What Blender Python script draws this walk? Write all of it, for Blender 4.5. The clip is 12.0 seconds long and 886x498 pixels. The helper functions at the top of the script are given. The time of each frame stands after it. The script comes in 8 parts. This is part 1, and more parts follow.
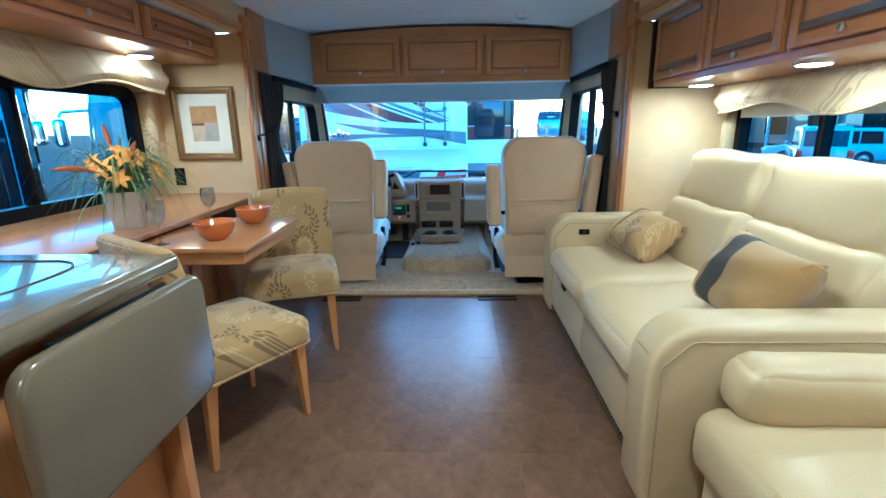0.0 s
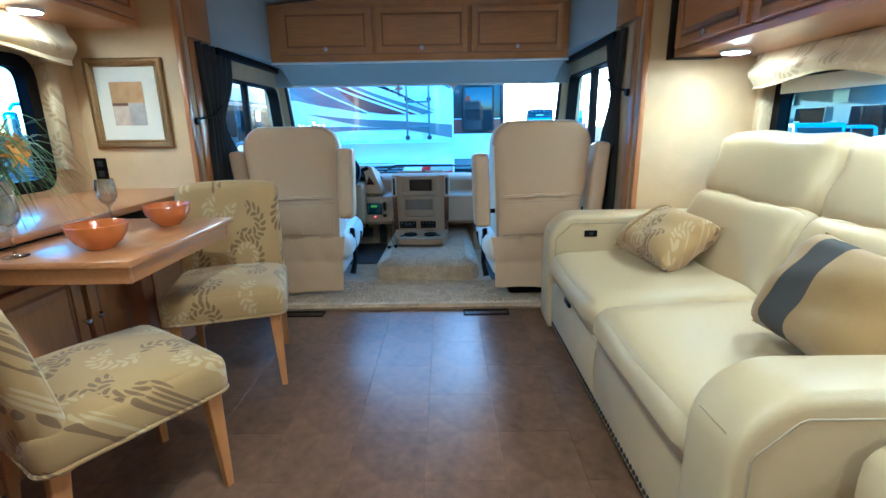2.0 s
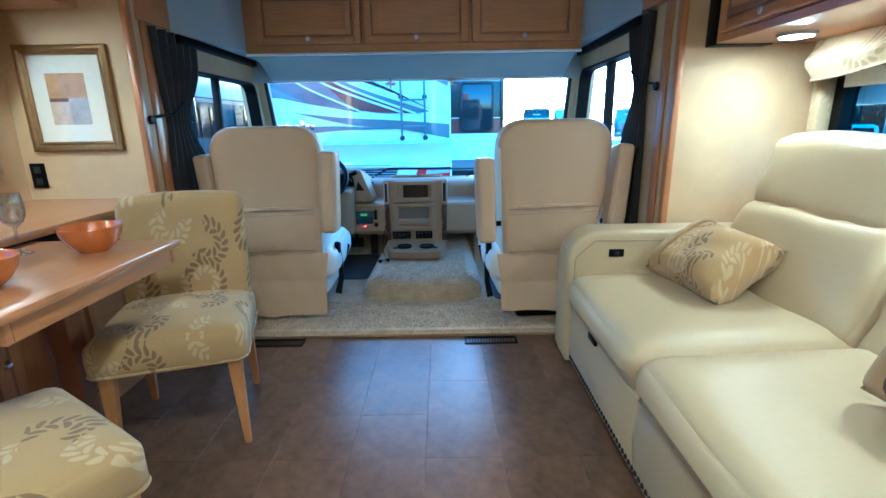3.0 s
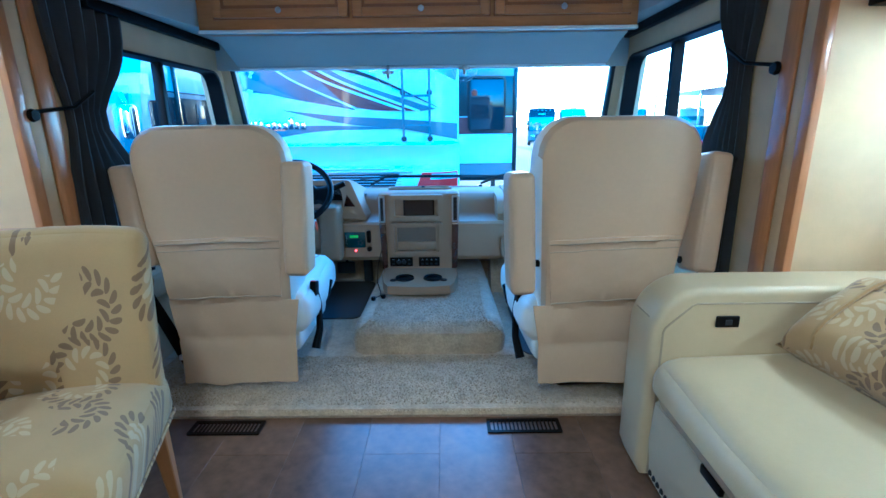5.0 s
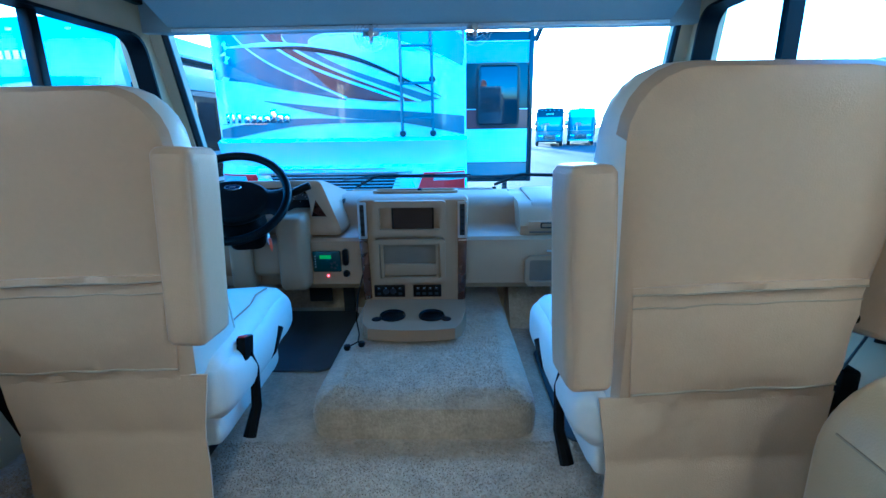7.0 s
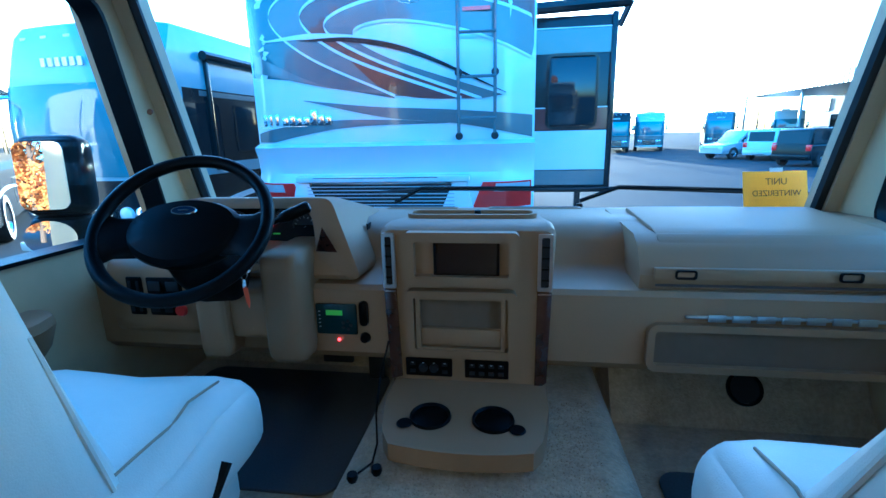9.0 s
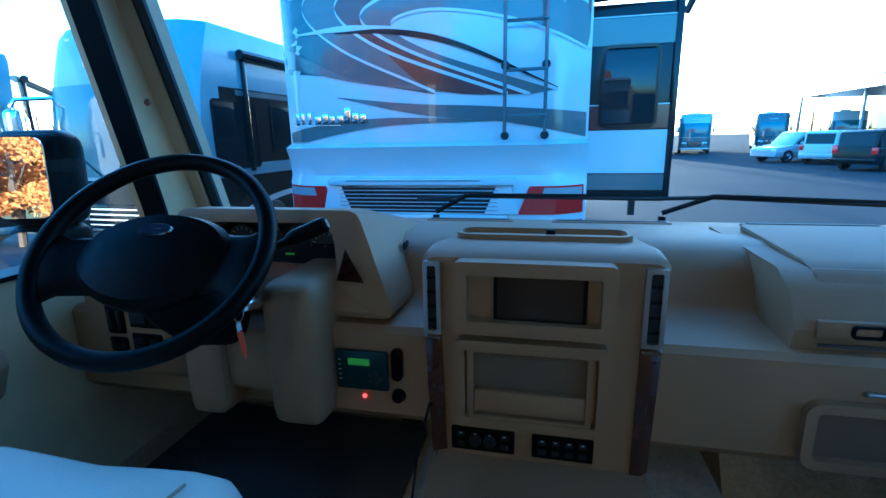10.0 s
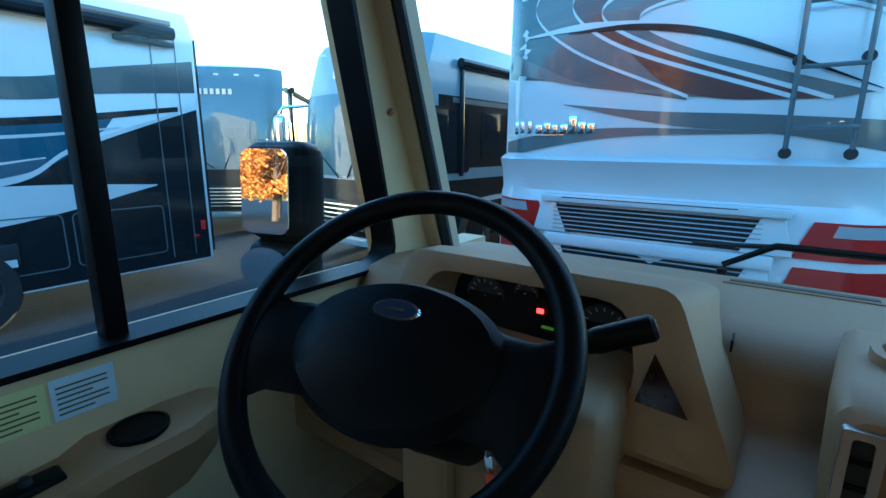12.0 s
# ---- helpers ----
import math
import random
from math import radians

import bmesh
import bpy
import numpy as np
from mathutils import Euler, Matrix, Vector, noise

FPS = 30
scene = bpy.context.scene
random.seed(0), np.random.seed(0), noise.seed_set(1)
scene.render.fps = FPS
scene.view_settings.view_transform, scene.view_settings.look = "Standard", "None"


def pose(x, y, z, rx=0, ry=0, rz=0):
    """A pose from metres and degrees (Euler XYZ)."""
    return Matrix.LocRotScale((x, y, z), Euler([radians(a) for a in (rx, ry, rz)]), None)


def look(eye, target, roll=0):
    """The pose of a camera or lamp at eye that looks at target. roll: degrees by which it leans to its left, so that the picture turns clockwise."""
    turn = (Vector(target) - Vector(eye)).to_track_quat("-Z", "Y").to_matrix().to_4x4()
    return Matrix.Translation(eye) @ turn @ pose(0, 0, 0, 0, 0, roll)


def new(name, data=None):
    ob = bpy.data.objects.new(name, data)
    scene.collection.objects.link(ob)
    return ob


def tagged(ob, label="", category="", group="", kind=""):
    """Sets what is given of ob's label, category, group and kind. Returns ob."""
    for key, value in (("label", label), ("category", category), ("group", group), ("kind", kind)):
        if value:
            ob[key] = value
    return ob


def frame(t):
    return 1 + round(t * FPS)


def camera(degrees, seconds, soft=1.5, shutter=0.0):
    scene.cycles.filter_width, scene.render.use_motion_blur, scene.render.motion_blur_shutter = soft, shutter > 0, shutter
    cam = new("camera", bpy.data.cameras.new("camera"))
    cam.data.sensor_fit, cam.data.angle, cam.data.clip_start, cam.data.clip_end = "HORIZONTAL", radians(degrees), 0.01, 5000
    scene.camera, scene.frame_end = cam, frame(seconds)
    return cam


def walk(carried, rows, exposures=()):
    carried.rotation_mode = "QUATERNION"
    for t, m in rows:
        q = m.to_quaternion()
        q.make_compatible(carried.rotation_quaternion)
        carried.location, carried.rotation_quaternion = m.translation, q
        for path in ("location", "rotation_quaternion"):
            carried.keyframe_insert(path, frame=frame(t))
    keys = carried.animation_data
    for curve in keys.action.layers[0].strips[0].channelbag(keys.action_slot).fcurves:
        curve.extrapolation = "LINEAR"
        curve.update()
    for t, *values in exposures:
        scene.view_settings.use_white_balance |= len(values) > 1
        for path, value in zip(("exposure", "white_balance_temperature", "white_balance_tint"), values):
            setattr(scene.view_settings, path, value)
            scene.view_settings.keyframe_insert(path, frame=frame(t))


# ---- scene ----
cam = camera(86.8, 12.0)
PATH = [
    (0, (-0.024, -0.024, 1.223), (-0.087, 1.911, 0.719), -0.9),
    (0.5, (-0.027, 0.064, 1.202), (-0.054, 1.999, 0.694), -1.0),
    (1, (0.002, 0.228, 1.18), (-0.011, 2.161, 0.667), -0.9),
    (1.5, (0.022, 0.368, 1.17), (0.006, 2.302, 0.66), -0.9),
    (2, (0.027, 0.506, 1.122), (0.008, 2.44, 0.615), -0.9),
    (2.5, (0.027, 0.71, 1.111), (0.007, 2.644, 0.6), -0.9),
    (3, (0.015, 0.907, 1.122), (0.012, 2.841, 0.613), -0.9),
    (3.2, (0.01, 0.969, 1.124), (0.01, 2.903, 0.616), -0.8),
    (4.8, (-0.031, 1.568, 1.129), (-0.024, 3.5, 0.614), -0.5),
    (5, (-0.029, 1.653, 1.123), (-0.043, 3.587, 0.612), -0.7),
    (5.5, (-0.041, 1.831, 1.111), (-0.064, 3.765, 0.602), -0.7),
    (6, (-0.015, 2.035, 1.09), (-0.042, 3.97, 0.583), -0.6),
    (6.5, (0.005, 2.194, 1.068), (-0.029, 4.128, 0.562), -0.6),
    (6.7, (-0.003, 2.272, 1.054), (-0.038, 4.206, 0.547), -0.7),
    (8.3, (-0.048, 2.964, 0.985), (-0.192, 4.9, 0.504), -1.5),
    (8.5, (-0.054, 3.018, 0.984), (-0.229, 4.952, 0.505), -1.5),
    (9, (-0.072, 3.161, 0.985), (-0.352, 5.084, 0.512), -1.3),
    (9.5, (-0.13, 3.344, 0.989), (-0.482, 5.256, 0.521), -1.4),
    (10, (-0.185, 3.506, 0.968), (-0.605, 5.406, 0.505), -1.2),
    (10.5, (-0.243, 3.652, 0.952), (-0.828, 5.509, 0.495), -0.8),
    (11, (-0.31, 3.722, 0.977), (-1.096, 5.506, 0.529), -0.4),
    (11.5, (-0.399, 3.757, 1.013), (-1.357, 5.455, 0.569), 0.1),
    (12, (-0.52, 3.808, 1.007), (-1.648, 5.402, 0.573), 0.4),
]
EXPOSURES = [
    (0.0, 4.8, 3650, -6), (3.2, 4.85, 3550, -6), (5.5, 4.85, 3200, -6), (6.7, 4.65, 3180, -6), (8.3, 4.3, 3400, -6), (9.5, 3.65, 3600, -6), (10.5, 3.25, 3550, -7), (12.0, 3.35, 4450, -9),
]
walk(cam, [(t, look(eye, target, roll)) for t, eye, target, roll in PATH], EXPOSURES)

# ---- world, sun and lamps ----
SUN_ELEVATION, SUN_AZIMUTH = radians(5), radians(-8)   # azimuth from +y towards +x
world = bpy.data.worlds.new("sky")
scene.world = world
world.use_nodes = True
wt = world.node_tree
sky = wt.nodes.new("ShaderNodeTexSky")
sky.sky_type, sky.sun_disc = "NISHITA", False
sky.sun_elevation, sky.sun_rotation = SUN_ELEVATION, SUN_AZIMUTH
sky.dust_density, sky.air_density, sky.ozone_density = 2.0, 1.0, 2.2
wt.links.new(sky.outputs[0], wt.nodes["Background"].inputs[0])
wt.nodes["Background"].inputs[1].default_value = 0.15

sun = new("sun", bpy.data.lights.new("sun", "SUN"))
sun.data.energy, sun.data.angle, sun.data.color = 2.0, radians(0.6), (1.0, 0.72, 0.42)
sun_way = Vector((math.sin(SUN_AZIMUTH) * math.cos(SUN_ELEVATION), math.cos(SUN_AZIMUTH) * math.cos(SUN_ELEVATION), math.sin(SUN_ELEVATION)))
sun.matrix_world = look(sun_way * 60, (0, 0, 0))


def lamp(name, x, y, z, watts, radius, colour=(1.0, 0.54, 0.11), cone=150):
    ob = new(name, bpy.data.lights.new(name, "SPOT"))
    ob.data.energy, ob.data.shadow_soft_size, ob.data.color = watts, radius, colour
    ob.data.spot_size, ob.data.spot_blend = radians(cone), 0.6
    ob.matrix_world = pose(x, y, z)
    return ob


PUCKS = [(-1.76, 2.69, 1.60), (-1.76, 1.55, 1.60), (1.36, 2.82, 1.455), (1.31, 1.88, 1.455), (1.31, 0.9, 1.455)]
for px, py, pz in PUCKS:
    lamp("puck_light_bulb", px, py, pz - 0.03, 0.165, 0.05)
CEILING_LIGHTS = [(-0.16, 1.1, 2.03), (-0.16, -0.6, 2.03)]
for px, py, pz in CEILING_LIGHTS:
    lamp("ceiling_light_bulb", px, py, pz - 0.05, 0.95, 0.12, cone=172)

# ---- materials ----
def material(name, base, rough=0.5, metal=0.0, spread=0.06, scale=30.0, bump=0.0, bump_scale=200.0, stain=0.08, stain_scale=3.0, coat=0.0,
             stretch=(1, 1, 1), piece=0.0, sheen=0.0, spec=0.5):
    """A principled material with fine grain, broad stains and relief."""
    m = bpy.data.materials.new(name)
    m.use_nodes = True
    nt = m.node_tree
    N, L = nt.nodes, nt.links
    b = N["Principled BSDF"]
    b.inputs["Roughness"].default_value, b.inputs["Metallic"].default_value = rough, metal
    b.inputs["Coat Weight"].default_value, b.inputs["Sheen Weight"].default_value = coat, sheen
    b.inputs["Specular IOR Level"].default_value = spec
    tc, mp = N.new("ShaderNodeTexCoord"), N.new("ShaderNodeMapping")
    mp.inputs["Scale"].default_value = stretch
    L.new(tc.outputs["Object"], mp.inputs["Vector"])
    fine, broad = N.new("ShaderNodeTexNoise"), N.new("ShaderNodeTexNoise")
    fine.inputs["Scale"].default_value, fine.inputs["Detail"].default_value = scale, 5
    broad.inputs["Scale"].default_value, broad.inputs["Detail"].default_value = stain_scale, 3
    L.new(mp.outputs[0], fine.inputs["Vector"])
    L.new(tc.outputs["Object"], broad.inputs["Vector"])
    total = N.new("ShaderNodeMath")
    total.operation = "MULTIPLY_ADD"
    L.new(fine.outputs["Fac"], total.inputs[0])
    total.inputs[1].default_value, total.inputs[2].default_value = 2 * spread, 1 - spread
    add = N.new("ShaderNodeMath")
    add.operation = "MULTIPLY_ADD"
    L.new(broad.outputs["Fac"], add.inputs[0])
    add.inputs[1].default_value, add.inputs[2].default_value = 2 * stain, -stain
    both = N.new("ShaderNodeMath")
    L.new(total.outputs[0], both.inputs[0])
    L.new(add.outputs[0], both.inputs[1])
    last = both
    if piece:
        info, pm = N.new("ShaderNodeObjectInfo"), N.new("ShaderNodeMath")
        pm.operation = "MULTIPLY_ADD"
        L.new(info.outputs["Random"], pm.inputs[0])
        pm.inputs[1].default_value = 2 * piece
        mid = N.new("ShaderNodeMath")
        mid.operation = "SUBTRACT"
        L.new(both.outputs[0], mid.inputs[0])
        mid.inputs[1].default_value = piece
        L.new(mid.outputs[0], pm.inputs[2])
        last = pm
    mix = N.new("ShaderNodeVectorMath")
    mix.operation = "SCALE"
    mix.inputs[0].default_value = base
    L.new(last.outputs[0], mix.inputs["Scale"])
    L.new(mix.outputs[0], b.inputs["Base Color"])
    rr = N.new("ShaderNodeMath")
    rr.operation = "MULTIPLY_ADD"
    L.new(broad.outputs["Fac"], rr.inputs[0])
    rr.inputs[1].default_value, rr.inputs[2].default_value = 0.2 * rough, 0.9 * rough
    L.new(rr.outputs[0], b.inputs["Roughness"])
    if bump:
        tn, bp = N.new("ShaderNodeTexNoise"), N.new("ShaderNodeBump")
        tn.inputs["Scale"].default_value, tn.inputs["Detail"].default_value = bump_scale, 4
        L.new(tc.outputs["Object"], tn.inputs["Vector"])
        bp.inputs["Strength"].default_value, bp.inputs["Distance"].default_value = bump, 0.004
        L.new(tn.outputs["Fac"], bp.inputs["Height"])
        L.new(bp.outputs[0], b.inputs["Normal"])
    return m


def glass(name, tint=(1, 1, 1), gloss=1.0):
    """Clear pane: see-through, with a Fresnel gloss."""
    m = bpy.data.materials.new(name)
    m.use_nodes = True
    nt = m.node_tree
    N, L = nt.nodes, nt.links
    N.remove(N["Principled BSDF"])
    tr, gl, mx, fr = N.new("ShaderNodeBsdfTransparent"), N.new("ShaderNodeBsdfGlossy"), N.new("ShaderNodeMixShader"), N.new("ShaderNodeLayerWeight")
    tr.inputs[0].default_value = (*tint, 1)
    gl.inputs["Roughness"].default_value = 0.01
    pw = N.new("ShaderNodeMath")
    pw.operation, pw.inputs[1].default_value = "POWER", 4.0
    L.new(fr.outputs["Facing"], pw.inputs[0])
    sc = N.new("ShaderNodeMath")
    sc.operation = "MULTIPLY_ADD"
    sc.inputs[1].default_value, sc.inputs[2].default_value = 0.55 * gloss, 0.035 * gloss
    L.new(pw.outputs[0], sc.inputs[0])
    L.new(sc.outputs[0], mx.inputs[0])
    L.new(tr.outputs[0], mx.inputs[1])
    L.new(gl.outputs[0], mx.inputs[2])
    L.new(mx.outputs[0], N["Material Output"].inputs[0])
    return m


def glow(name, colour, strength):
    m = bpy.data.materials.new(name)
    m.use_nodes = True
    b = m.node_tree.nodes["Principled BSDF"]
    b.inputs["Base Color"].default_value = (*colour, 1)
    b.inputs["Emission Color"].default_value = (*colour, 1)
    b.inputs["Emission Strength"].default_value = strength
    return m


WOOD = material("maple_wood", (0.43, 0.195, 0.06), 0.32, spread=0.22, scale=14, stretch=(6, 0.6, 6), stain=0.15, stain_scale=2.5, bump=0.05, coat=0.25)
WOOD_UP = material("maple_wood_upright", (0.43, 0.195, 0.06), 0.32, spread=0.22, scale=14, stretch=(6, 6, 0.6), stain=0.15, stain_scale=2.5, bump=0.05, coat=0.25)
WOOD_X = material("maple_wood_crosswise", (0.43, 0.195, 0.06), 0.32, spread=0.22, scale=14, stretch=(0.6, 6, 6), stain=0.15, stain_scale=2.5, bump=0.05, coat=0.25)
WOOD_DARK = material("maple_trim", (0.26, 0.105, 0.04), 0.35, spread=0.2, scale=14, stretch=(6, 6, 0.6), coat=0.2)
WALL = material("wallpaper", (0.60, 0.445, 0.235), 0.6, spread=0.05, scale=18, stain=0.14, stain_scale=6, bump=0.12, bump_scale=90)
CEIL = material("padded_ceiling_vinyl", (0.80, 0.81, 0.80), 0.7, spread=0.03, scale=60, bump=0.1, bump_scale=160)
PANEL = material("grey_vinyl_panel", (0.40, 0.42, 0.42), 0.7, spread=0.06, scale=120, bump=0.15, bump_scale=300)
CREAM = material("cream_leather", (0.53, 0.415, 0.225), 0.38, spread=0.03, scale=60, stain=0.05, bump=0.14, bump_scale=350)
SEAM = material("seam_thread", (0.36, 0.29, 0.18), 0.6, spread=0.1)
# seat vinyl with the warm lamplight on its rear side put into the colour
SEAT_LAMPLIT = material("lamp_warmed_seat_vinyl", (0.53, 0.375, 0.215), 0.4, spread=0.04, scale=60, stain=0.08, bump=0.2, bump_scale=300)
SEATL = material("ivory_leather", (0.76, 0.71, 0.60), 0.42, spread=0.03, scale=60, stain=0.05, bump=0.16, bump_scale=350)
CARPET = material("tan_carpet", (0.46, 0.345, 0.205), 0.95, spread=0.38, scale=80, stain=0.34, stain_scale=16, bump=1.0, bump_scale=140, sheen=0.3)
FLOORM = material("vinyl_tile", (0.145, 0.080, 0.044), 0.33, spread=0.55, scale=26, stain=0.5, stain_scale=9, bump=0.07, bump_scale=60, piece=0.16)
GROUT = material("tile_joint", (0.075, 0.054, 0.042), 0.6)
DASH = material("tan_dash_plastic", (0.31, 0.188, 0.085), 0.58, spread=0.04, scale=200, stain=0.04, bump=0.2, bump_scale=500)
PILLAR = material("cream_pillar_plastic", (0.56, 0.44, 0.27), 0.55, spread=0.04, scale=200, bump=0.15, bump_scale=500)
BLACK = material("black_plastic", (0.003, 0.003, 0.0035), 0.42, spread=0.1, bump=0.1, bump_scale=500)
BLACK.node_tree.nodes["Principled BSDF"].inputs["Specular IOR Level"].default_value = 0.12
RUBBER = material("black_rubber", (0.014, 0.014, 0.015), 0.7, spread=0.1)
CHROME = material("chrome", (0.75, 0.75, 0.76), 0.12, metal=1.0, spread=0.02)
STEEL = material("brushed_steel", (0.55, 0.55, 0.55), 0.3, metal=1.0, spread=0.05)
CURTAIN = material("charcoal_curtain", (0.022, 0.022, 0.025), 0.9, spread=0.2, scale=300, bump=0.3, bump_scale=500, sheen=0.3)
WHITE = material("white_paint", (0.78, 0.79, 0.80), 0.25, spread=0.02, stain=0.04, coat=0.5)
ASPHALT = material("asphalt", (0.046, 0.052, 0.058), 0.95, spec=0.02, spread=0.3, scale=120, stain=0.25, stain_scale=0.5, bump=0.4, bump_scale=120)
CLEAR = glass("window_glass")
TINTED = glass("tinted_window_glass", (0.20, 0.31, 0.36))
PUCK = glow("lamp_glow", (1.0, 0.78, 0.5), 9.0)


def leaf_fabric(name, base, dark, light, cells=4.2):
    """Upholstery woven with chains of small leaves."""
    m = material(name, base, 0.85, spread=0.06, scale=220, stain=0.12, stain_scale=9, bump=0.25, bump_scale=600, sheen=0.2)
    nt = m.node_tree
    N, L = nt.nodes, nt.links
    b = N["Principled BSDF"]
    old = b.inputs["Base Color"].links[0].from_socket

    def calc(op, a, b=None, c=None):
        n = N.new("ShaderNodeMath")
        n.operation = op
        for k, v in enumerate((a, b, c)):
            if isinstance(v, (int, float)):
                n.inputs[k].default_value = v
            elif v is not None:
                L.new(v, n.inputs[k])
        return n.outputs[0]
    tc, sp, cb, vo = N.new("ShaderNodeTexCoord"), N.new("ShaderNodeSeparateXYZ"), N.new("ShaderNodeCombineXYZ"), N.new("ShaderNodeTexVoronoi")
    L.new(tc.outputs["Object"], sp.inputs[0])
    L.new(calc("MULTIPLY", sp.outputs[0], cells), cb.inputs[0])
    L.new(calc("MULTIPLY", calc("ADD", sp.outputs[1], sp.outputs[2]), cells), cb.inputs[1])
    vo.voronoi_dimensions = "2D"
    vo.inputs["Scale"].default_value, vo.inputs["Randomness"].default_value = 1.0, 0.6
    L.new(cb.outputs[0], vo.inputs["Vector"])
    off, po, tint = N.new("ShaderNodeVectorMath"), N.new("ShaderNodeSeparateXYZ"), N.new("ShaderNodeSeparateColor")
    off.operation = "SUBTRACT"
    L.new(cb.outputs[0], off.inputs[0])
    L.new(vo.outputs["Position"], off.inputs[1])
    L.new(off.outputs[0], po.inputs[0])
    L.new(vo.outputs["Color"], tint.inputs[0])
    turn = calc("ARCTAN2", po.outputs[1], po.outputs[0])
    far = vo.outputs["Distance"]
    gap = calc("GREATER_THAN", calc("SINE", calc("MULTIPLY_ADD", tint.outputs[0], 6.28, turn)), -0.55)
    masks = []
    for radius, count, slope in ((0.43, 17, 0.75), (0.25, 10, -0.75)):
        along = calc("SUBTRACT", calc("FRACT", calc("MULTIPLY", turn, count / 6.2832)), 0.5)
        across = calc("DIVIDE", calc("SUBTRACT", far, radius), 6.2832 * radius / count)
        u, v = calc("MULTIPLY_ADD", across, slope, along), calc("MULTIPLY_ADD", along, -slope, across)
        shape = calc("ADD", calc("POWER", calc("DIVIDE", u, 0.34), 2.0), calc("POWER", calc("DIVIDE", v, 0.85), 2.0))
        masks.append(calc("MULTIPLY", calc("LESS_THAN", shape, 1.0), gap))
    mask = calc("MAXIMUM", masks[0], masks[1])
    tone = N.new("ShaderNodeMix")
    tone.data_type = "RGBA"
    tone.inputs[6].default_value, tone.inputs[7].default_value = (*dark, 1), (*light, 1)
    L.new(calc("GREATER_THAN", calc("ADD", tint.outputs[1], calc("MULTIPLY", masks[1], 0.3)), 0.62), tone.inputs[0])
    fin = N.new("ShaderNodeMix")
    fin.data_type = "RGBA"
    L.new(mask, fin.inputs[0])
    L.new(old, fin.inputs[6])
    L.new(tone.outputs[2], fin.inputs[7])
    L.new(fin.outputs[2], b.inputs["Base Color"])
    return m


LEAF = leaf_fabric("leaf_pattern_fabric", (0.41, 0.268, 0.090), (0.20, 0.122, 0.048), (0.50, 0.37, 0.18), 6.6)
VALANCE = leaf_fabric("valance_fabric", (0.48, 0.37, 0.195), (0.33, 0.235, 0.11), (0.54, 0.43, 0.25), 5.5)
TANCLOTH = material("tan_cushion_fabric", (0.33, 0.205, 0.055), 0.75, spread=0.08, scale=200, bump=0.3, bump_scale=500, sheen=0.3)
GREYCLOTH = material("grey_band_fabric", (0.06, 0.055, 0.05), 0.8, spread=0.1, scale=200, bump=0.3, bump_scale=500)
WHITECLOTH = material("white_shade_fabric", (0.75, 0.73, 0.68), 0.8, spread=0.04, bump=0.2)
COUNTER = material("grey_solid_surface", (0.14, 0.112, 0.072), 0.2, spread=0.05, scale=120, stain=0.03, coat=0.6)
ORANGE = material("orange_glaze", (0.52, 0.15, 0.012), 0.22, spread=0.1, scale=30, coat=0.5)
GOLD = material("antique_gold_frame", (0.30, 0.19, 0.07), 0.35, metal=0.7, spread=0.25, scale=40, stain=0.2, stain_scale=12)
MATBOARD = material("mat_board", (0.74, 0.70, 0.60), 0.9)
ART1 = material("print_ochre", (0.42, 0.25, 0.10), 0.7, spread=0.4, scale=24, stain=0.4, stain_scale=9)
ART2 = material("print_tan", (0.50, 0.39, 0.30), 0.7, spread=0.3, scale=34, stain=0.3, stain_scale=12)
ART3 = material("print_grey", (0.40, 0.36, 0.34), 0.7, spread=0.3, scale=30, stain=0.3, stain_scale=12)
ART4 = material("print_dark_band", (0.13, 0.06, 0.03), 0.7, spread=0.3)
LEGWOOD = material("chair_leg_wood", (0.48, 0.225, 0.06), 0.35, spread=0.18, scale=14, stretch=(6, 6, 0.6), coat=0.3)
MIRROR_ETCH = material("pale_glass_strip", (0.55, 0.56, 0.56), 0.15, metal=0.9)
PETAL = material("yellow_petal", (0.75, 0.36, 0.03), 0.6, spread=0.2, scale=60, piece=0.15)
RUST = material("rust_bract", (0.45, 0.13, 0.03), 0.6, spread=0.2, scale=60)
BLADE = material("grass_blade", (0.13, 0.19, 0.055), 0.55, spread=0.25, scale=40, piece=0.3)
VASE = material("silver_vase", (0.62, 0.60, 0.57), 0.35, metal=0.6, spread=0.1, scale=25)
GLASSWARE = glass("drinking_glass", (0.90, 0.92, 0.92), 4.5)

# ---- mesh helpers ----
def part(name, bm, mat, parent=None, label="", smooth=35):
    me = bpy.data.meshes.new(name)
    bmesh.ops.recalc_face_normals(bm, faces=bm.faces)
    bm.to_mesh(me)
    bm.free()
    for mm in (mat if isinstance(mat, (list, tuple)) else [mat]):
        me.materials.append(mm)
    if smooth:
        me.shade_smooth()
        me.set_sharp_from_angle(angle=radians(smooth))
    ob = new(name, me)
    if parent:
        ob.parent = parent
    if label:
        ob["label"] = label
    return ob


def thing(name, label, category, m=None, group="", kind=""):
    ob = new(name)
    ob.empty_display_size = 0.05
    if m is not None:
        ob.matrix_basis = m
    return tagged(ob, label, category, group, kind)


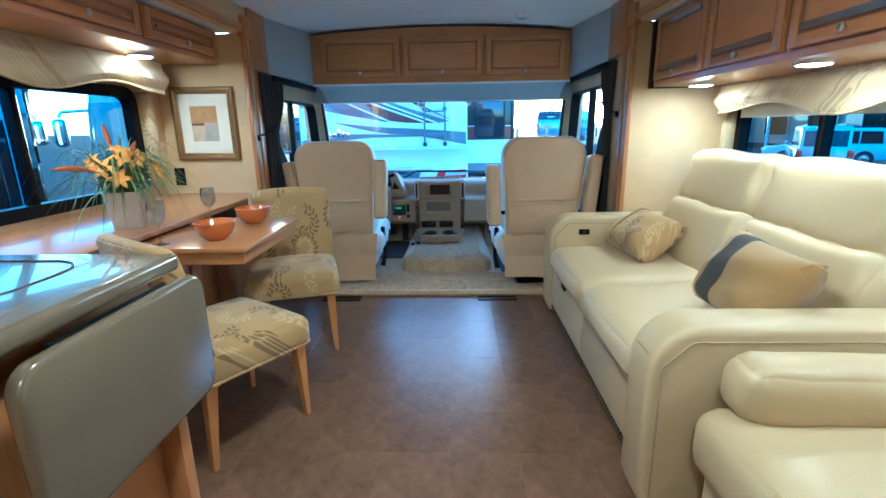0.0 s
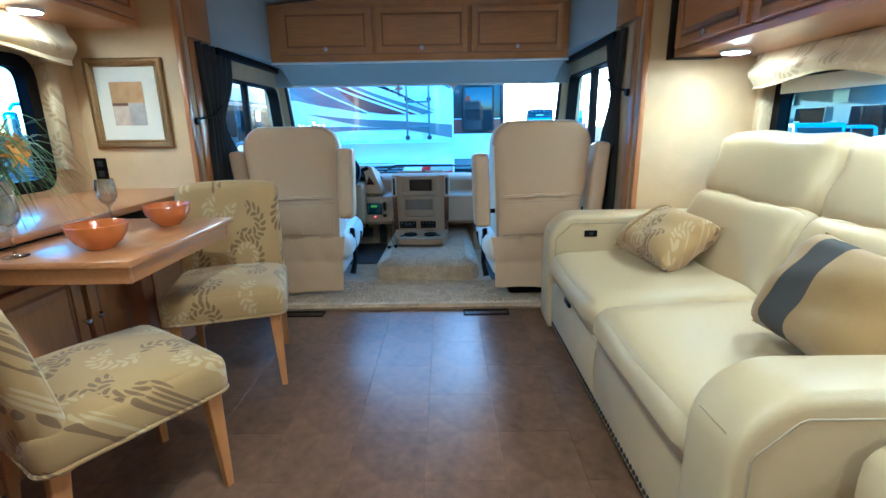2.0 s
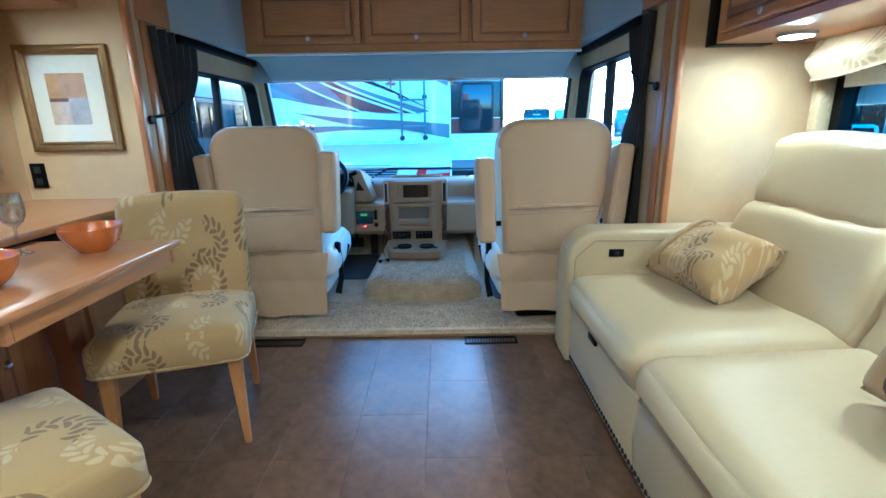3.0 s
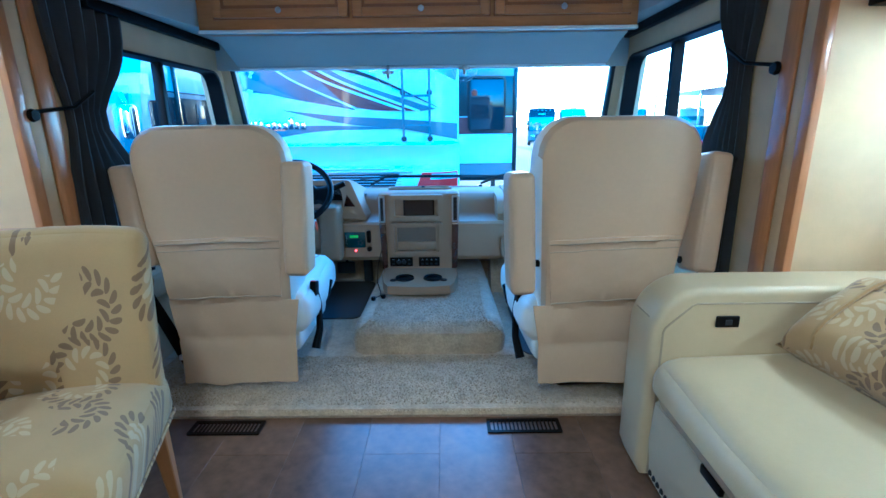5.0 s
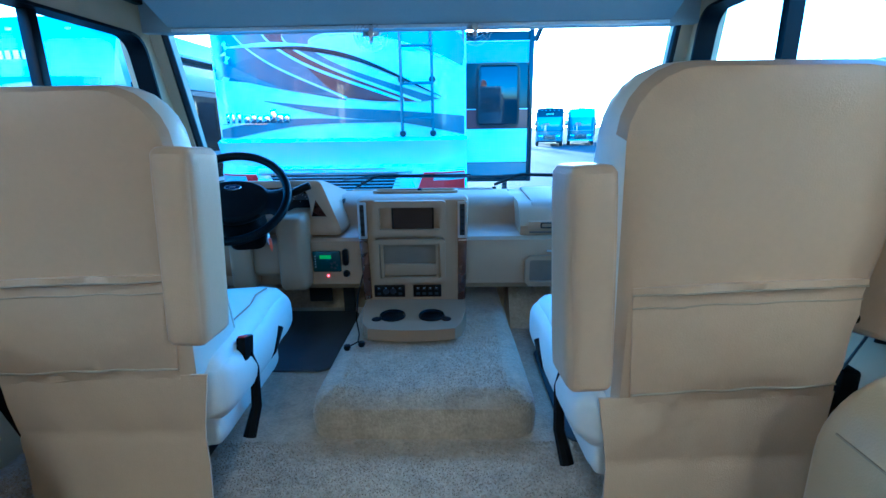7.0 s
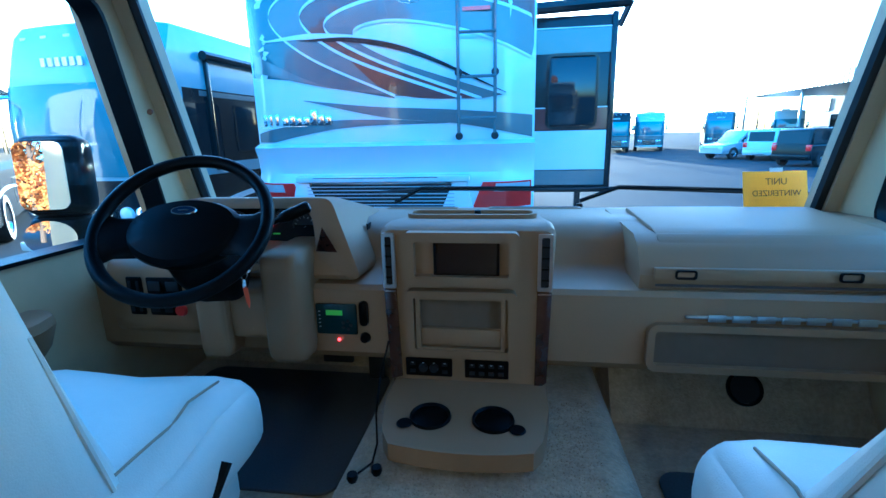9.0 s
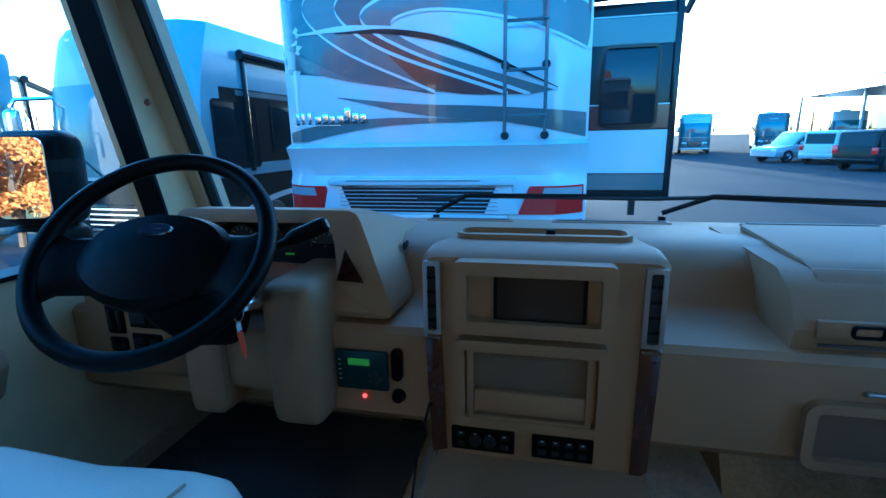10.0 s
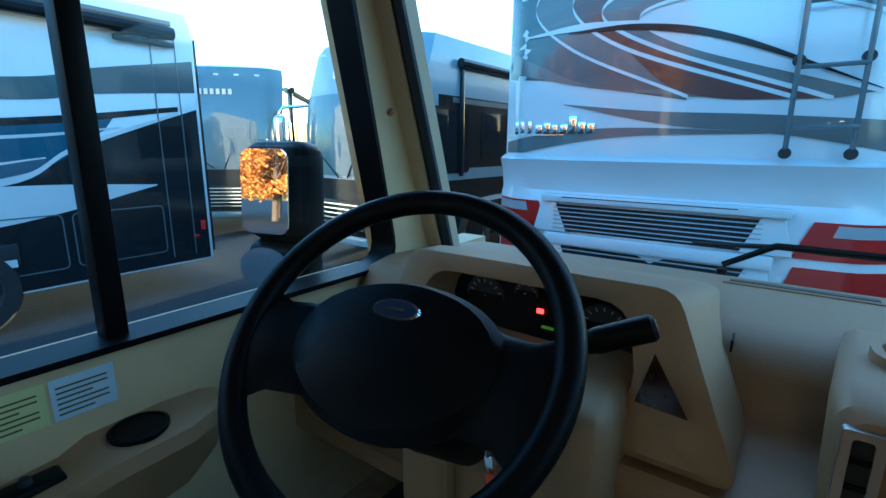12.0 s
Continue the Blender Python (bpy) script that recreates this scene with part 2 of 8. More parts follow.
def bx(bm, x0, x1, y0, y1, z0, z1, bev=0.0, seg=2, m=None):
    """A box between two corners, edges rounded by bev."""
    r = bmesh.ops.create_cube(bm, size=1.0)
    vs = r["verts"]
    for v in vs:
        v.co = Vector(((x0 + x1) / 2 + v.co.x * (x1 - x0), (y0 + y1) / 2 + v.co.y * (y1 - y0), (z0 + z1) / 2 + v.co.z * (z1 - z0)))
    if bev:
        es = list({e for v in vs for e in v.link_edges})
        out = bmesh.ops.bevel(bm, geom=es, offset=bev, segments=seg, affect="EDGES", profile=0.5)
        vs = list({v for f in out["faces"] for v in f.verts} | {v for v in vs if v.is_valid})
    if m is not None:
        bmesh.ops.transform(bm, matrix=m, verts=vs)
    return bm


def box(name, x0, x1, y0, y1, z0, z1, mat, parent=None, bev=0.0, label="", m=None, seg=2):
    return part(name, bx(bmesh.new(), x0, x1, y0, y1, z0, z1, bev, seg, m), mat, parent, label)


def prism(bm, pts, axis, a0, a1, bev=0.0, seg=2):
    """A polygon of pts drawn across the axis ('x': (y, z), 'y': (x, z), 'z': (x, y)), extruded from a0 to a1."""
    def put(p, a):
        return {"x": (a, p[0], p[1]), "y": (p[0], a, p[1]), "z": (p[0], p[1], a)}[axis]
    lo, hi = [bm.verts.new(put(p, a0)) for p in pts], [bm.verts.new(put(p, a1)) for p in pts]
    n = len(pts)
    fs = [bm.faces.new(lo), bm.faces.new(hi)] + [bm.faces.new((lo[i], lo[(i + 1) % n], hi[(i + 1) % n], hi[i])) for i in range(n)]
    bmesh.ops.recalc_face_normals(bm, faces=fs)
    if bev:
        es = list({e for f in fs[:2] for e in f.edges})
        bmesh.ops.bevel(bm, geom=es, offset=bev, segments=seg, affect="EDGES", profile=0.5)
    return bm


def rbox(bm, size, r, n=8, puff=(0, 0, 0), m=None, warp=None):
    """A soft box of that size round its centre: edges rounded by r, faces puffed outwards."""
    hx, hy, hz = (s / 2 for s in size)
    seen = {}

    def vert(a, b, c):
        key = (round(a * n), round(b * n), round(c * n))
        if key in seen:
            return seen[key]
        p = []
        for u, h in ((a, hx), (b, hy), (c, hz)):
            rr = min(r, h)
            q = math.copysign(math.sin(min(abs(u), 1) * math.pi / 2) ** 0.8, u) if abs(u) > 1e-9 else 0.0
            p.append(q * h)
        v = Vector(p)
        inner = Vector([max(-h + min(r, h), min(h - min(r, h), w)) for w, h in zip(v, (hx, hy, hz))])
        d = v - inner
        if d.length > 1e-9:
            v = inner + d.normalized() * min(r, hx, hy, hz) if max(abs(a), abs(b), abs(c)) > 0.999 else inner + d
        v.x += puff[0] * math.copysign(1, a) * (1 - b * b) * (1 - c * c) if abs(a) > 0.999 else 0
        v.y += puff[1] * math.copysign(1, b) * (1 - a * a) * (1 - c * c) if abs(b) > 0.999 else 0
        v.z += puff[2] * math.copysign(1, c) * (1 - a * a) * (1 - b * b) if abs(c) > 0.999 else 0
        if warp:
            v = warp(v)
        if m is not None:
            v = m @ v
        seen[key] = bm.verts.new(v)
        return seen[key]

    g = [-1 + 2 * i / n for i in range(n + 1)]
    for s in (-1, 1):
        for i in range(n):
            for j in range(n):
                a0, a1, b0, b1 = g[i], g[i + 1], g[j], g[j + 1]
                for quad in (((s, a0, b0), (s, a1, b0), (s, a1, b1), (s, a0, b1)), ((a0, s, b0), (a1, s, b0), (a1, s, b1), (a0, s, b1)),
                             ((a0, b0, s), (a1, b0, s), (a1, b1, s), (a0, b1, s))):
                    try:
                        bm.faces.new([vert(*q) for q in quad])
                    except ValueError:
                        pass
    return bm


def sweep(bm, pts, r, seg=8, closed=False, flat=1.0):
    """A round bar along pts; r is one radius or one for each point; flat squashes it across."""
    pts = [Vector(p) for p in pts]
    n = len(pts)
    rs = r if isinstance(r, (list, tuple)) else [r] * n
    rings, up = [], None
    for i, p in enumerate(pts):
        a, b = (pts[i - 1], pts[(i + 1) % n]) if closed else (pts[max(i - 1, 0)], pts[min(i + 1, n - 1)])
        t = (b - a).normalized()
        if up is None:
            up = t.orthogonal().normalized()
        up = (up - t * up.dot(t)).normalized()
        side = t.cross(up)
        rings.append([bm.verts.new(p + rs[i] * (math.cos(2 * math.pi * k / seg) * up + flat * math.sin(2 * math.pi * k / seg) * side)) for k in range(seg)])
    for i in range(n if closed else n - 1):
        A, B = rings[i], rings[(i + 1) % n]
        off = 0
        if closed and i == n - 1:
            off = min(range(seg), key=lambda o: (A[0].co - B[o].co).length)
        for k in range(seg):
            bm.faces.new((A[k], A[(k + 1) % seg], B[(k + 1 + off) % seg], B[(k + off) % seg]))
    if not closed:
        bm.faces.new(rings[0][::-1])
        bm.faces.new(rings[-1])
    return bm


def lathe(bm, profile, seg=24, m=None):
    """Turns (radius, height) points round z."""
    rings = []
    for r, z in profile:
        if r < 1e-5:
            rings.append([bm.verts.new((0, 0, z))])
        else:
            rings.append([bm.verts.new((r * math.cos(2 * math.pi * k / seg), r * math.sin(2 * math.pi * k / seg), z)) for k in range(seg)])
    for A, B in zip(rings, rings[1:]):
        for k in range(seg):
            a, b = [A[k % len(A)], A[(k + 1) % len(A)]], [B[(k + 1) % len(B)], B[k % len(B)]]
            q = list(dict.fromkeys(a + b))
            if len(q) > 2:
                bm.faces.new(q)
    if m is not None:
        bmesh.ops.transform(bm, matrix=m, verts=[v for ring in rings for v in ring])
    return bm


def loft(bm, rings, cap=True, closed=True):
    """Skins rings of the same number of points."""
    vs = [[bm.verts.new(p) for p in ring] for ring in rings]
    n = len(vs[0])
    for A, B in zip(vs, vs[1:]):
        for k in range(n if closed else n - 1):
            bm.faces.new((A[k], A[(k + 1) % n], B[(k + 1) % n], B[k]))
    if cap:
        bm.faces.new(vs[0][::-1])
        bm.faces.new(vs[-1])
    return bm


def rrect(w, h, r, n=5):
    """The outline of a rectangle with rounded corners, round its centre."""
    out = []
    for cx, cy, a0 in ((w / 2 - r, h / 2 - r, 0), (-w / 2 + r, h / 2 - r, 90), (-w / 2 + r, -h / 2 + r, 180), (w / 2 - r, -h / 2 + r, 270)):
        out += [(cx + r * math.cos(radians(a0 + 90 * k / n)), cy + r * math.sin(radians(a0 + 90 * k / n))) for k in range(n + 1)]
    return out


def quad_ring(corners, r, n=4):
    """A four-cornered outline with rounded corners, in order."""
    out = []
    c = [Vector(p) for p in corners]
    for i in range(4):
        p, a, b = c[i], c[i - 1], c[(i + 1) % 4]
        u, w = (a - p).normalized() * r, (b - p).normalized() * r
        for k in range(n + 1):
            s = k / n
            out.append(p + u * (1 - s) ** 2 + w * s ** 2)
    return out


def ring_frame(bm, w, h, r, width, depth, place):
    """A frame with rounded corners: outline w by h, its bars width wide and depth deep; place(u, v, d) gives the world point."""
    o, i = rrect(w, h, r), rrect(w - 2 * width, h - 2 * width, max(r - width, 0.005))
    loops = [[bm.verts.new(place(u, v, d)) for u, v in pts] for pts, d in ((o, 0), (o, depth), (i, depth), (i, 0))]
    n = len(o)
    for a in range(4):
        A, B = loops[a], loops[(a + 1) % 4]
        for k in range(n):
            bm.faces.new((A[k], A[(k + 1) % n], B[(k + 1) % n], B[k]))
    return bm

# ---- the shell of the motorhome ----
XL, XR, SLX, SRX = -1.40, 1.07, -2.02, 1.70      # cab walls and slide-out walls, inner faces
SLY, SRY, BACK = 3.22, 3.13, -2.0                # slide-out end walls, rear wall
GROUND = -0.98


def structure(name, bm, mat, label="", smooth=35):
    ob = part(name, bm, mat, None, label, smooth)
    ob["kind"] = "structure"
    return ob


def wall_with_hole(name, x0, x1, y0, y1, z0, z1, hole, mat, label):
    """A wall along y with one opening (ya, yb, za, zb) through it."""
    ya, yb, za, zb = hole
    bm = bmesh.new()
    bx(bm, x0, x1, y0, ya, z0, z1)
    bx(bm, x0, x1, yb, y1, z0, z1)
    bx(bm, x0, x1, ya, yb, z0, za)
    bx(bm, x0, x1, ya, yb, zb, z1)
    return structure(name, bm, mat, label)


CAB_L = (3.56, 4.725, 0.67, 1.445)
CAB_R = (3.56, 4.71, 0.67, 1.505)
SLANT = 0.085            # the window front leans forward towards the bottom
WIN_L = (0.9, 2.935, 0.86, 1.46)
WIN_R = (0.7, 2.98, 0.86, 1.32)


def cab_wall(name, x0, x1, y0, hole, label):
    """A cab side wall round a window whose front edge leans with the windshield."""
    ya, yb, za, zb = hole
    bm = bmesh.new()
    bx(bm, x0, x1, y0, ya, -0.1, 2.1)
    bx(bm, x0, x1, ya, 5.33, -0.1, za)
    bx(bm, x0, x1, ya, 4.76, zb, 2.1)
    prism(bm, [(yb - SLANT, zb), (yb + SLANT, za), (5.10, za), (4.78, zb)], "x", x0, x1)
    return structure(name, bm, WALL, label)


cab_wall("wall_left_cab", XL - 0.10, XL, SLY + 0.002, CAB_L, "beige vinyl-covered driver side wall of the cab")
cab_wall("wall_right_cab", XR, XR + 0.10, SRY + 0.002, CAB_R, "beige vinyl-covered passenger side wall of the cab")
wall_with_hole("wall_left_slide", SLX - 0.06, SLX, BACK, SLY + 0.06, -0.1, 1.9, WIN_L, WALL, "beige wallpapered slide-out wall with a wide window")
wall_with_hole("wall_right_slide", SRX, SRX + 0.06, BACK, SRY + 0.06, -0.1, 1.9, WIN_R, WALL, "beige wallpapered slide-out wall behind the sofa")
structure("wall_left_slide_end", bx(bmesh.new(), SLX, XL - 0.001, SLY, SLY + 0.06, -0.1, 1.83), WALL, "beige wallpapered end wall of the slide-out")
structure("wall_right_slide_end", bx(bmesh.new(), XR + 0.001, SRX, SRY, SRY + 0.06, -0.1, 1.83), WALL, "beige wallpapered end wall of the slide-out")
structure("wall_left_header", bx(bmesh.new(), XL - 0.06, XL, BACK, SLY, 1.83, 2.1), WALL, "beige wall above the slide-out opening")
structure("wall_right_header", bx(bmesh.new(), XR, XR + 0.06, BACK, SRY, 1.83, 2.1), WALL, "beige wall above the slide-out opening")
structure("wall_back", bx(bmesh.new(), SLX, SRX, BACK - 0.06, BACK, -0.1, 2.1), WALL, "plain beige rear wall")
structure("ceiling_left_slide", bx(bmesh.new(), SLX, XL, BACK, SLY, 1.832, 1.88), CEIL, "white slide-out ceiling")
structure("ceiling_right_slide", bx(bmesh.new(), XR, SRX, BACK, SRY, 1.832, 1.88), CEIL, "white slide-out ceiling")
bm = bmesh.new()
arch = [(XL - 0.06 + (XR - XL + 0.12) * k / 16, 1.985 + 0.065 * (1 - (2 * k / 16 - 1) ** 2)) for k in range(17)]
prism(bm, arch + [(XR + 0.06, 2.16), (XL - 0.06, 2.16)], "y", BACK, 5.0)
structure("ceiling", bm, CEIL, "arched white padded vinyl ceiling")

structure("floor", bx(bmesh.new(), SLX, SRX, BACK, 5.0, -0.12, -0.005), GROUT, "dark vinyl floor base")
# front cap below the windshield
structure("wall_front", bx(bmesh.new(), XL - 0.06, XR + 0.06, 5.34, 5.40, -0.6, 0.60), WHITE, "white front cap below the windshield")
structure("floor_front", bx(bmesh.new(), XL - 0.06, XR + 0.06, 5.0, 5.34, -0.12, -0.005), BLACK, "black underbody below the dash")

# A-pillars beside the windshield, leaning forward towards the bottom
for sgn, px in ((-1, XL), (1, XR)):
    bm = bmesh.new()
    lo, hi = Vector((px - sgn * 0.01, 5.06, 0.60)), Vector((px - sgn * 0.02, 4.72, 1.60))
    rings = []
    for p in (lo, hi):
        rings.append([p + Vector(o) for o in ((-sgn * 0.045, -0.06, 0), (sgn * 0.05, -0.06, 0), (sgn * 0.05, 0.05, 0), (-sgn * 0.045, 0.05, 0))])
    loft(bm, rings)
    bmesh.ops.bevel(bm, geom=bm.edges[:], offset=0.012, segments=2, affect="EDGES")
    structure("trim_pillar_" + ("left" if sgn < 0 else "right"), bm, PILLAR, "cream moulded windshield pillar cover")
structure("wall_header", bx(bmesh.new(), XL, XR, 4.66, 4.74, 1.46, 2.1), PANEL, "grey panel above the windshield")
structure("ground", bx(bmesh.new(), -400, 400, -400, 400, GROUND - 0.2, GROUND), ASPHALT, "wet-looking grey asphalt parking lot")

# ---- fitted trim, windows and overhead cabinets ----
def window_unit(name, x, hole, divider, inward, label, sill_mat=BLACK, bar=0.035, slant=0.0, deep=0.06, flange=0.025, pane_mat=CLEAR):
    """A framed sliding window in a wall along y: frame, panes and the upright divider."""
    ya, yb, za, zb = hole
    w = thing(name, label, "window", kind="structure")
    yc, zc = (ya + yb) / 2, (za + zb) / 2
    bm = bmesh.new()
    rings = []
    for ins, d in ((-flange, 0.06 - deep), (-flange, 0.06), (bar, 0.06), (bar, 0.06 - deep)):
        xx = x + inward * (d - 0.045)
        rings.append(quad_ring([(xx, ya + ins, za + ins), (xx, yb + slant - ins, za + ins), (xx, yb - slant - ins, zb - ins), (xx, ya + ins, zb - ins)], 0.09 - ins * 0.6, 5))
    loft(bm, rings + [rings[0]], cap=False)
    bmesh.ops.remove_doubles(bm, verts=bm.verts, dist=1e-5)
    part("window_frame", bm, sill_mat, w)
    bm = bmesh.new()
    bx(bm, x + inward * (0.02 - deep), x + inward * (0.064 - deep), divider - 0.018, divider + 0.018, za, zb, 0.004)
    part("window_divider", bm, sill_mat, w)
    for lo, hi, s0, s1 in ((ya, divider, 0, 0), (divider, yb, slant, -slant)):
        bm = bmesh.new()
        vs = [bm.verts.new((x + inward * (0.03 - deep), a, b)) for a, b in ((lo, za), (hi + s0, za), (hi + s1, zb), (lo, zb))]
        bm.faces.new(vs)
        p = part("pane", bm, pane_mat, w)
        p.visible_shadow = False
    return w


window_unit("window_1", XL, CAB_L, 4.105, 1, "black-framed sliding side window beside the driver seat", bar=0.008, slant=SLANT, deep=0.085, flange=0.004)
window_unit("window_2", XR, CAB_R, 4.12, -1, "black-framed sliding side window beside the passenger seat", bar=0.008, slant=SLANT, deep=0.085, flange=0.004)
window_unit("window_3", SLX, WIN_L, 2.13, 1, "black-framed dinette window above the buffet ledge", pane_mat=TINTED)
window_unit("window_4", SRX, WIN_R, 2.31, -1, "black-framed window behind the cream sofa", pane_mat=TINTED)

# windshield pane with its black edge
ws = thing("window_5", "wide clear windshield with a black rubber surround", "windshield", kind="structure")
bm = bmesh.new()
rows = [[(XL + 0.06 + (XR - XL - 0.12) * k / 16, y0 + bow * (1 - (2 * k / 16 - 1) ** 2), z0) for k in range(17)] for y0, z0, bow in ((5.03, 0.645, 0.27), (4.70, 1.55, 0.14))]
loft(bm, rows, cap=False, closed=False)
pane = part("pane", bm, CLEAR, ws)
pane.visible_shadow = False
for sgn, xx in ((-1, XL + 0.055), (1, XR - 0.055)):
    bm = bmesh.new()
    sweep(bm, [(xx, 5.03, 0.6), (xx, 4.70, 1.55)], 0.02, 6)
    part("rubber_seal", bm, RUBBER, ws)

# wooden trim round the slide-out openings
def trim(name, x0, x1, y0, y1, z0, z1, mat=WOOD_UP, label="honey maple trim strip"):
    return structure(name, bx(bmesh.new(), x0, x1, y0, y1, z0, z1, 0.005), mat, label)


trim("trim_1", XL - 0.012, XL + 0.016, SLY - 0.03, SLY + 0.015, 0.0, 1.80)
trim("trim_2", XL - 0.02, XL + 0.03, SLY - 0.05, SLY + 0.05, 1.80, 1.93)
trim("trim_3", XL + 0.001, XL + 0.02, BACK, SLY - 0.052, 1.83, 1.875, WOOD)
trim("trim_4", XR - 0.016, XR + 0.012, SRY - 0.03, SRY + 0.015, 0.0, 1.80)
trim("trim_5", XR - 0.03, XR + 0.02, SRY - 0.05, SRY + 0.05, 1.80, 1.93)
trim("trim_6", XR - 0.02, XR - 0.001, BACK, SRY - 0.052, 1.83, 1.875, WOOD)
trim("trim_7", XL + 0.001, XL + 0.014, SLY + 0.075, SLY + 0.145, 0.03, 1.62, WOOD_UP)
trim("trim_8", XR - 0.014, XR - 0.001, SRY + 0.075, SRY + 0.145, 0.03, 1.66, WOOD_UP)
trim("trim_9", XL + 0.001, XL + 0.008, SLY + 0.016, SLY + 0.07, 0.03, 1.80, WALL, "beige vinyl strip")
trim("trim_10", XR - 0.008, XR - 0.001, SRY + 0.016, SRY + 0.07, 0.03, 1.80, WALL, "beige vinyl strip")

# boxed soffits above the cab side windows
bm = bmesh.new()
prism(bm, [(XL + 0.002, 3.555), (XL + 0.01, 3.55), (-1.252, 4.19), (-1.252, 4.655), (XL + 0.002, 4.655)], "z", 1.61, 2.02, 0.004)
structure("trim_soffit_left", bm, PANEL, "grey vinyl soffit above the driver window")
bm = bmesh.new()
prism(bm, [(XR - 0.002, 3.485), (XR - 0.04, 3.49), (0.932, 4.19), (0.932, 4.655), (XR - 0.002, 4.655)], "z", 1.65, 2.02, 0.004)
structure("trim_soffit_right", bm, PANEL, "grey vinyl soffit above the passenger window")
trim("trim_11", XL + 0.001, XL + 0.02, SLY + 0.051, 3.548, 1.62, 2.0, WOOD_UP, "honey maple end panel")
trim("trim_12", XR - 0.045, XR - 0.001, SRY + 0.051, 3.48, 1.66, 2.0, WOOD_UP, "honey maple end panel")
# rolled shade housing above the windshield
bm = bmesh.new()
prism(bm, [(4.30, 1.585), (4.655, 1.585), (4.655, 1.47), (4.60, 1.47), (4.42, 1.555)], "x", -1.25, 0.93, 0.004)
structure("trim_shade_housing", bm, PANEL, "grey fabric sun shade housing above the windshield")
trim("trim_13", -1.25, 0.93, 4.622, 4.654, 1.452, 1.469, WHITE, "white shade bar")


def raised_door(bm, x0, x1, z0, z1, y, arch=0.0):
    """A cabinet door face on the plane y: rails, stiles and a raised panel, facing -y."""
    bx(bm, x0, x1, y - 0.018, y, z0, z1, 0.004)
    for a, b, c, d in ((x0, x0 + 0.045, z0, z1), (x1 - 0.045, x1, z0, z1), (x0 + 0.046, x1 - 0.046, z0, z0 + 0.04), (x0 + 0.046, x1 - 0.046, z1 - 0.04, z1)):
        bx(bm, a, b, y - 0.026, y - 0.0185, c, d, 0.003)
    px0, px1, pz0, pz1 = x0 + 0.06, x1 - 0.06, z0 + 0.055, z1 - 0.055
    rings = []
    for ins, yy in ((0, y - 0.0185), (0.004, y - 0.020), (0.028, y - 0.026), (0.03, y - 0.026)):
        rings.append([(px0 + ins, yy, pz0 + ins), (px1 - ins, yy, pz0 + ins), (px1 - ins, yy, pz1 - ins), (px0 + ins, yy, pz1 - ins)])
    loft(bm, rings)
    k0 = len(bm.faces)
    bm.faces.ensure_lookup_table()
    # dark groove strips: glaze, and the shade of the relief put into colour
    for a, b, c, d in ((x0 + 0.045, x0 + 0.060, z0 + 0.04, z1 - 0.04), (x1 - 0.060, x1 - 0.045, z0 + 0.04, z1 - 0.04), (x0 + 0.060, x1 - 0.060, z0 + 0.04, z0 + 0.055), (x0 + 0.060, x1 - 0.060, z1 - 0.055, z1 - 0.04)):
        bx(bm, a, b, y - 0.0205, y - 0.0187, c, d)
    # dark rim behind the door paints the shadow gap round its edge
    bx(bm, x0 - 0.006, x1 + 0.006, y - 0.004, y - 0.0004, z0 - 0.006, z1 + 0.006)
    bm.faces.ensure_lookup_table()
    for f in bm.faces[k0:]:
        f.material_index = 1
    return bm


def knob(parent, m, mat=CHROME, name="knob"):
    bm = bmesh.new()
    lathe(bm, [(0.0, 0.0), (0.006, 0.0), (0.006, 0.010), (0.013, 0.014), (0.015, 0.020), (0.010, 0.026), (0.0, 0.027)], 12, m)
    return part(name, bm, mat, parent, "chrome knob")


oc = thing("overhead_cabinet", "honey maple overhead cabinet with three raised-panel doors", "cabinet", pose(0, 0, 0))
bm = bmesh.new()
top = [(-1.25 + 2.18 * k / 14, 1.975 + 0.055 * (1 - (2 * k / 14 - 1) ** 2)) for k in range(15)]
prism(bm, [(-1.25, 1.59)] + top + [(0.93, 1.59)], "y", 4.185, 4.60, 0.004)
part("body", bm, WOOD_X, oc)
for k, (a, b) in enumerate(((-1.165, -0.50), (-0.475, 0.195), (0.222, 0.885))):
    bm = bmesh.new()
    raised_door(bm, a, b, 1.645, 1.95, 4.1845)
    d = part("door", bm, [WOOD_X, WOOD_DARK], oc)
    knob(d, pose((a + b) / 2, 4.158, 1.672, 90), STEEL, "knob")
part("bottom_rail", bx(bmesh.new(), -1.25, 0.93, 4.17, 4.21, 1.575, 1.592, 0.003), WHITE, oc)

# smoke detector on the ceiling
sd = tagged(part("smoke_detector", lathe(bmesh.new(), [(0, -0.03), (0.035, -0.03), (0.05, -0.022), (0.056, -0.004), (0.056, 0.012), (0, 0.012)], 24, pose(0.47, 3.80, 2.026)), WHITE),
            "round white plastic smoke detector on the ceiling", "smoke detector")


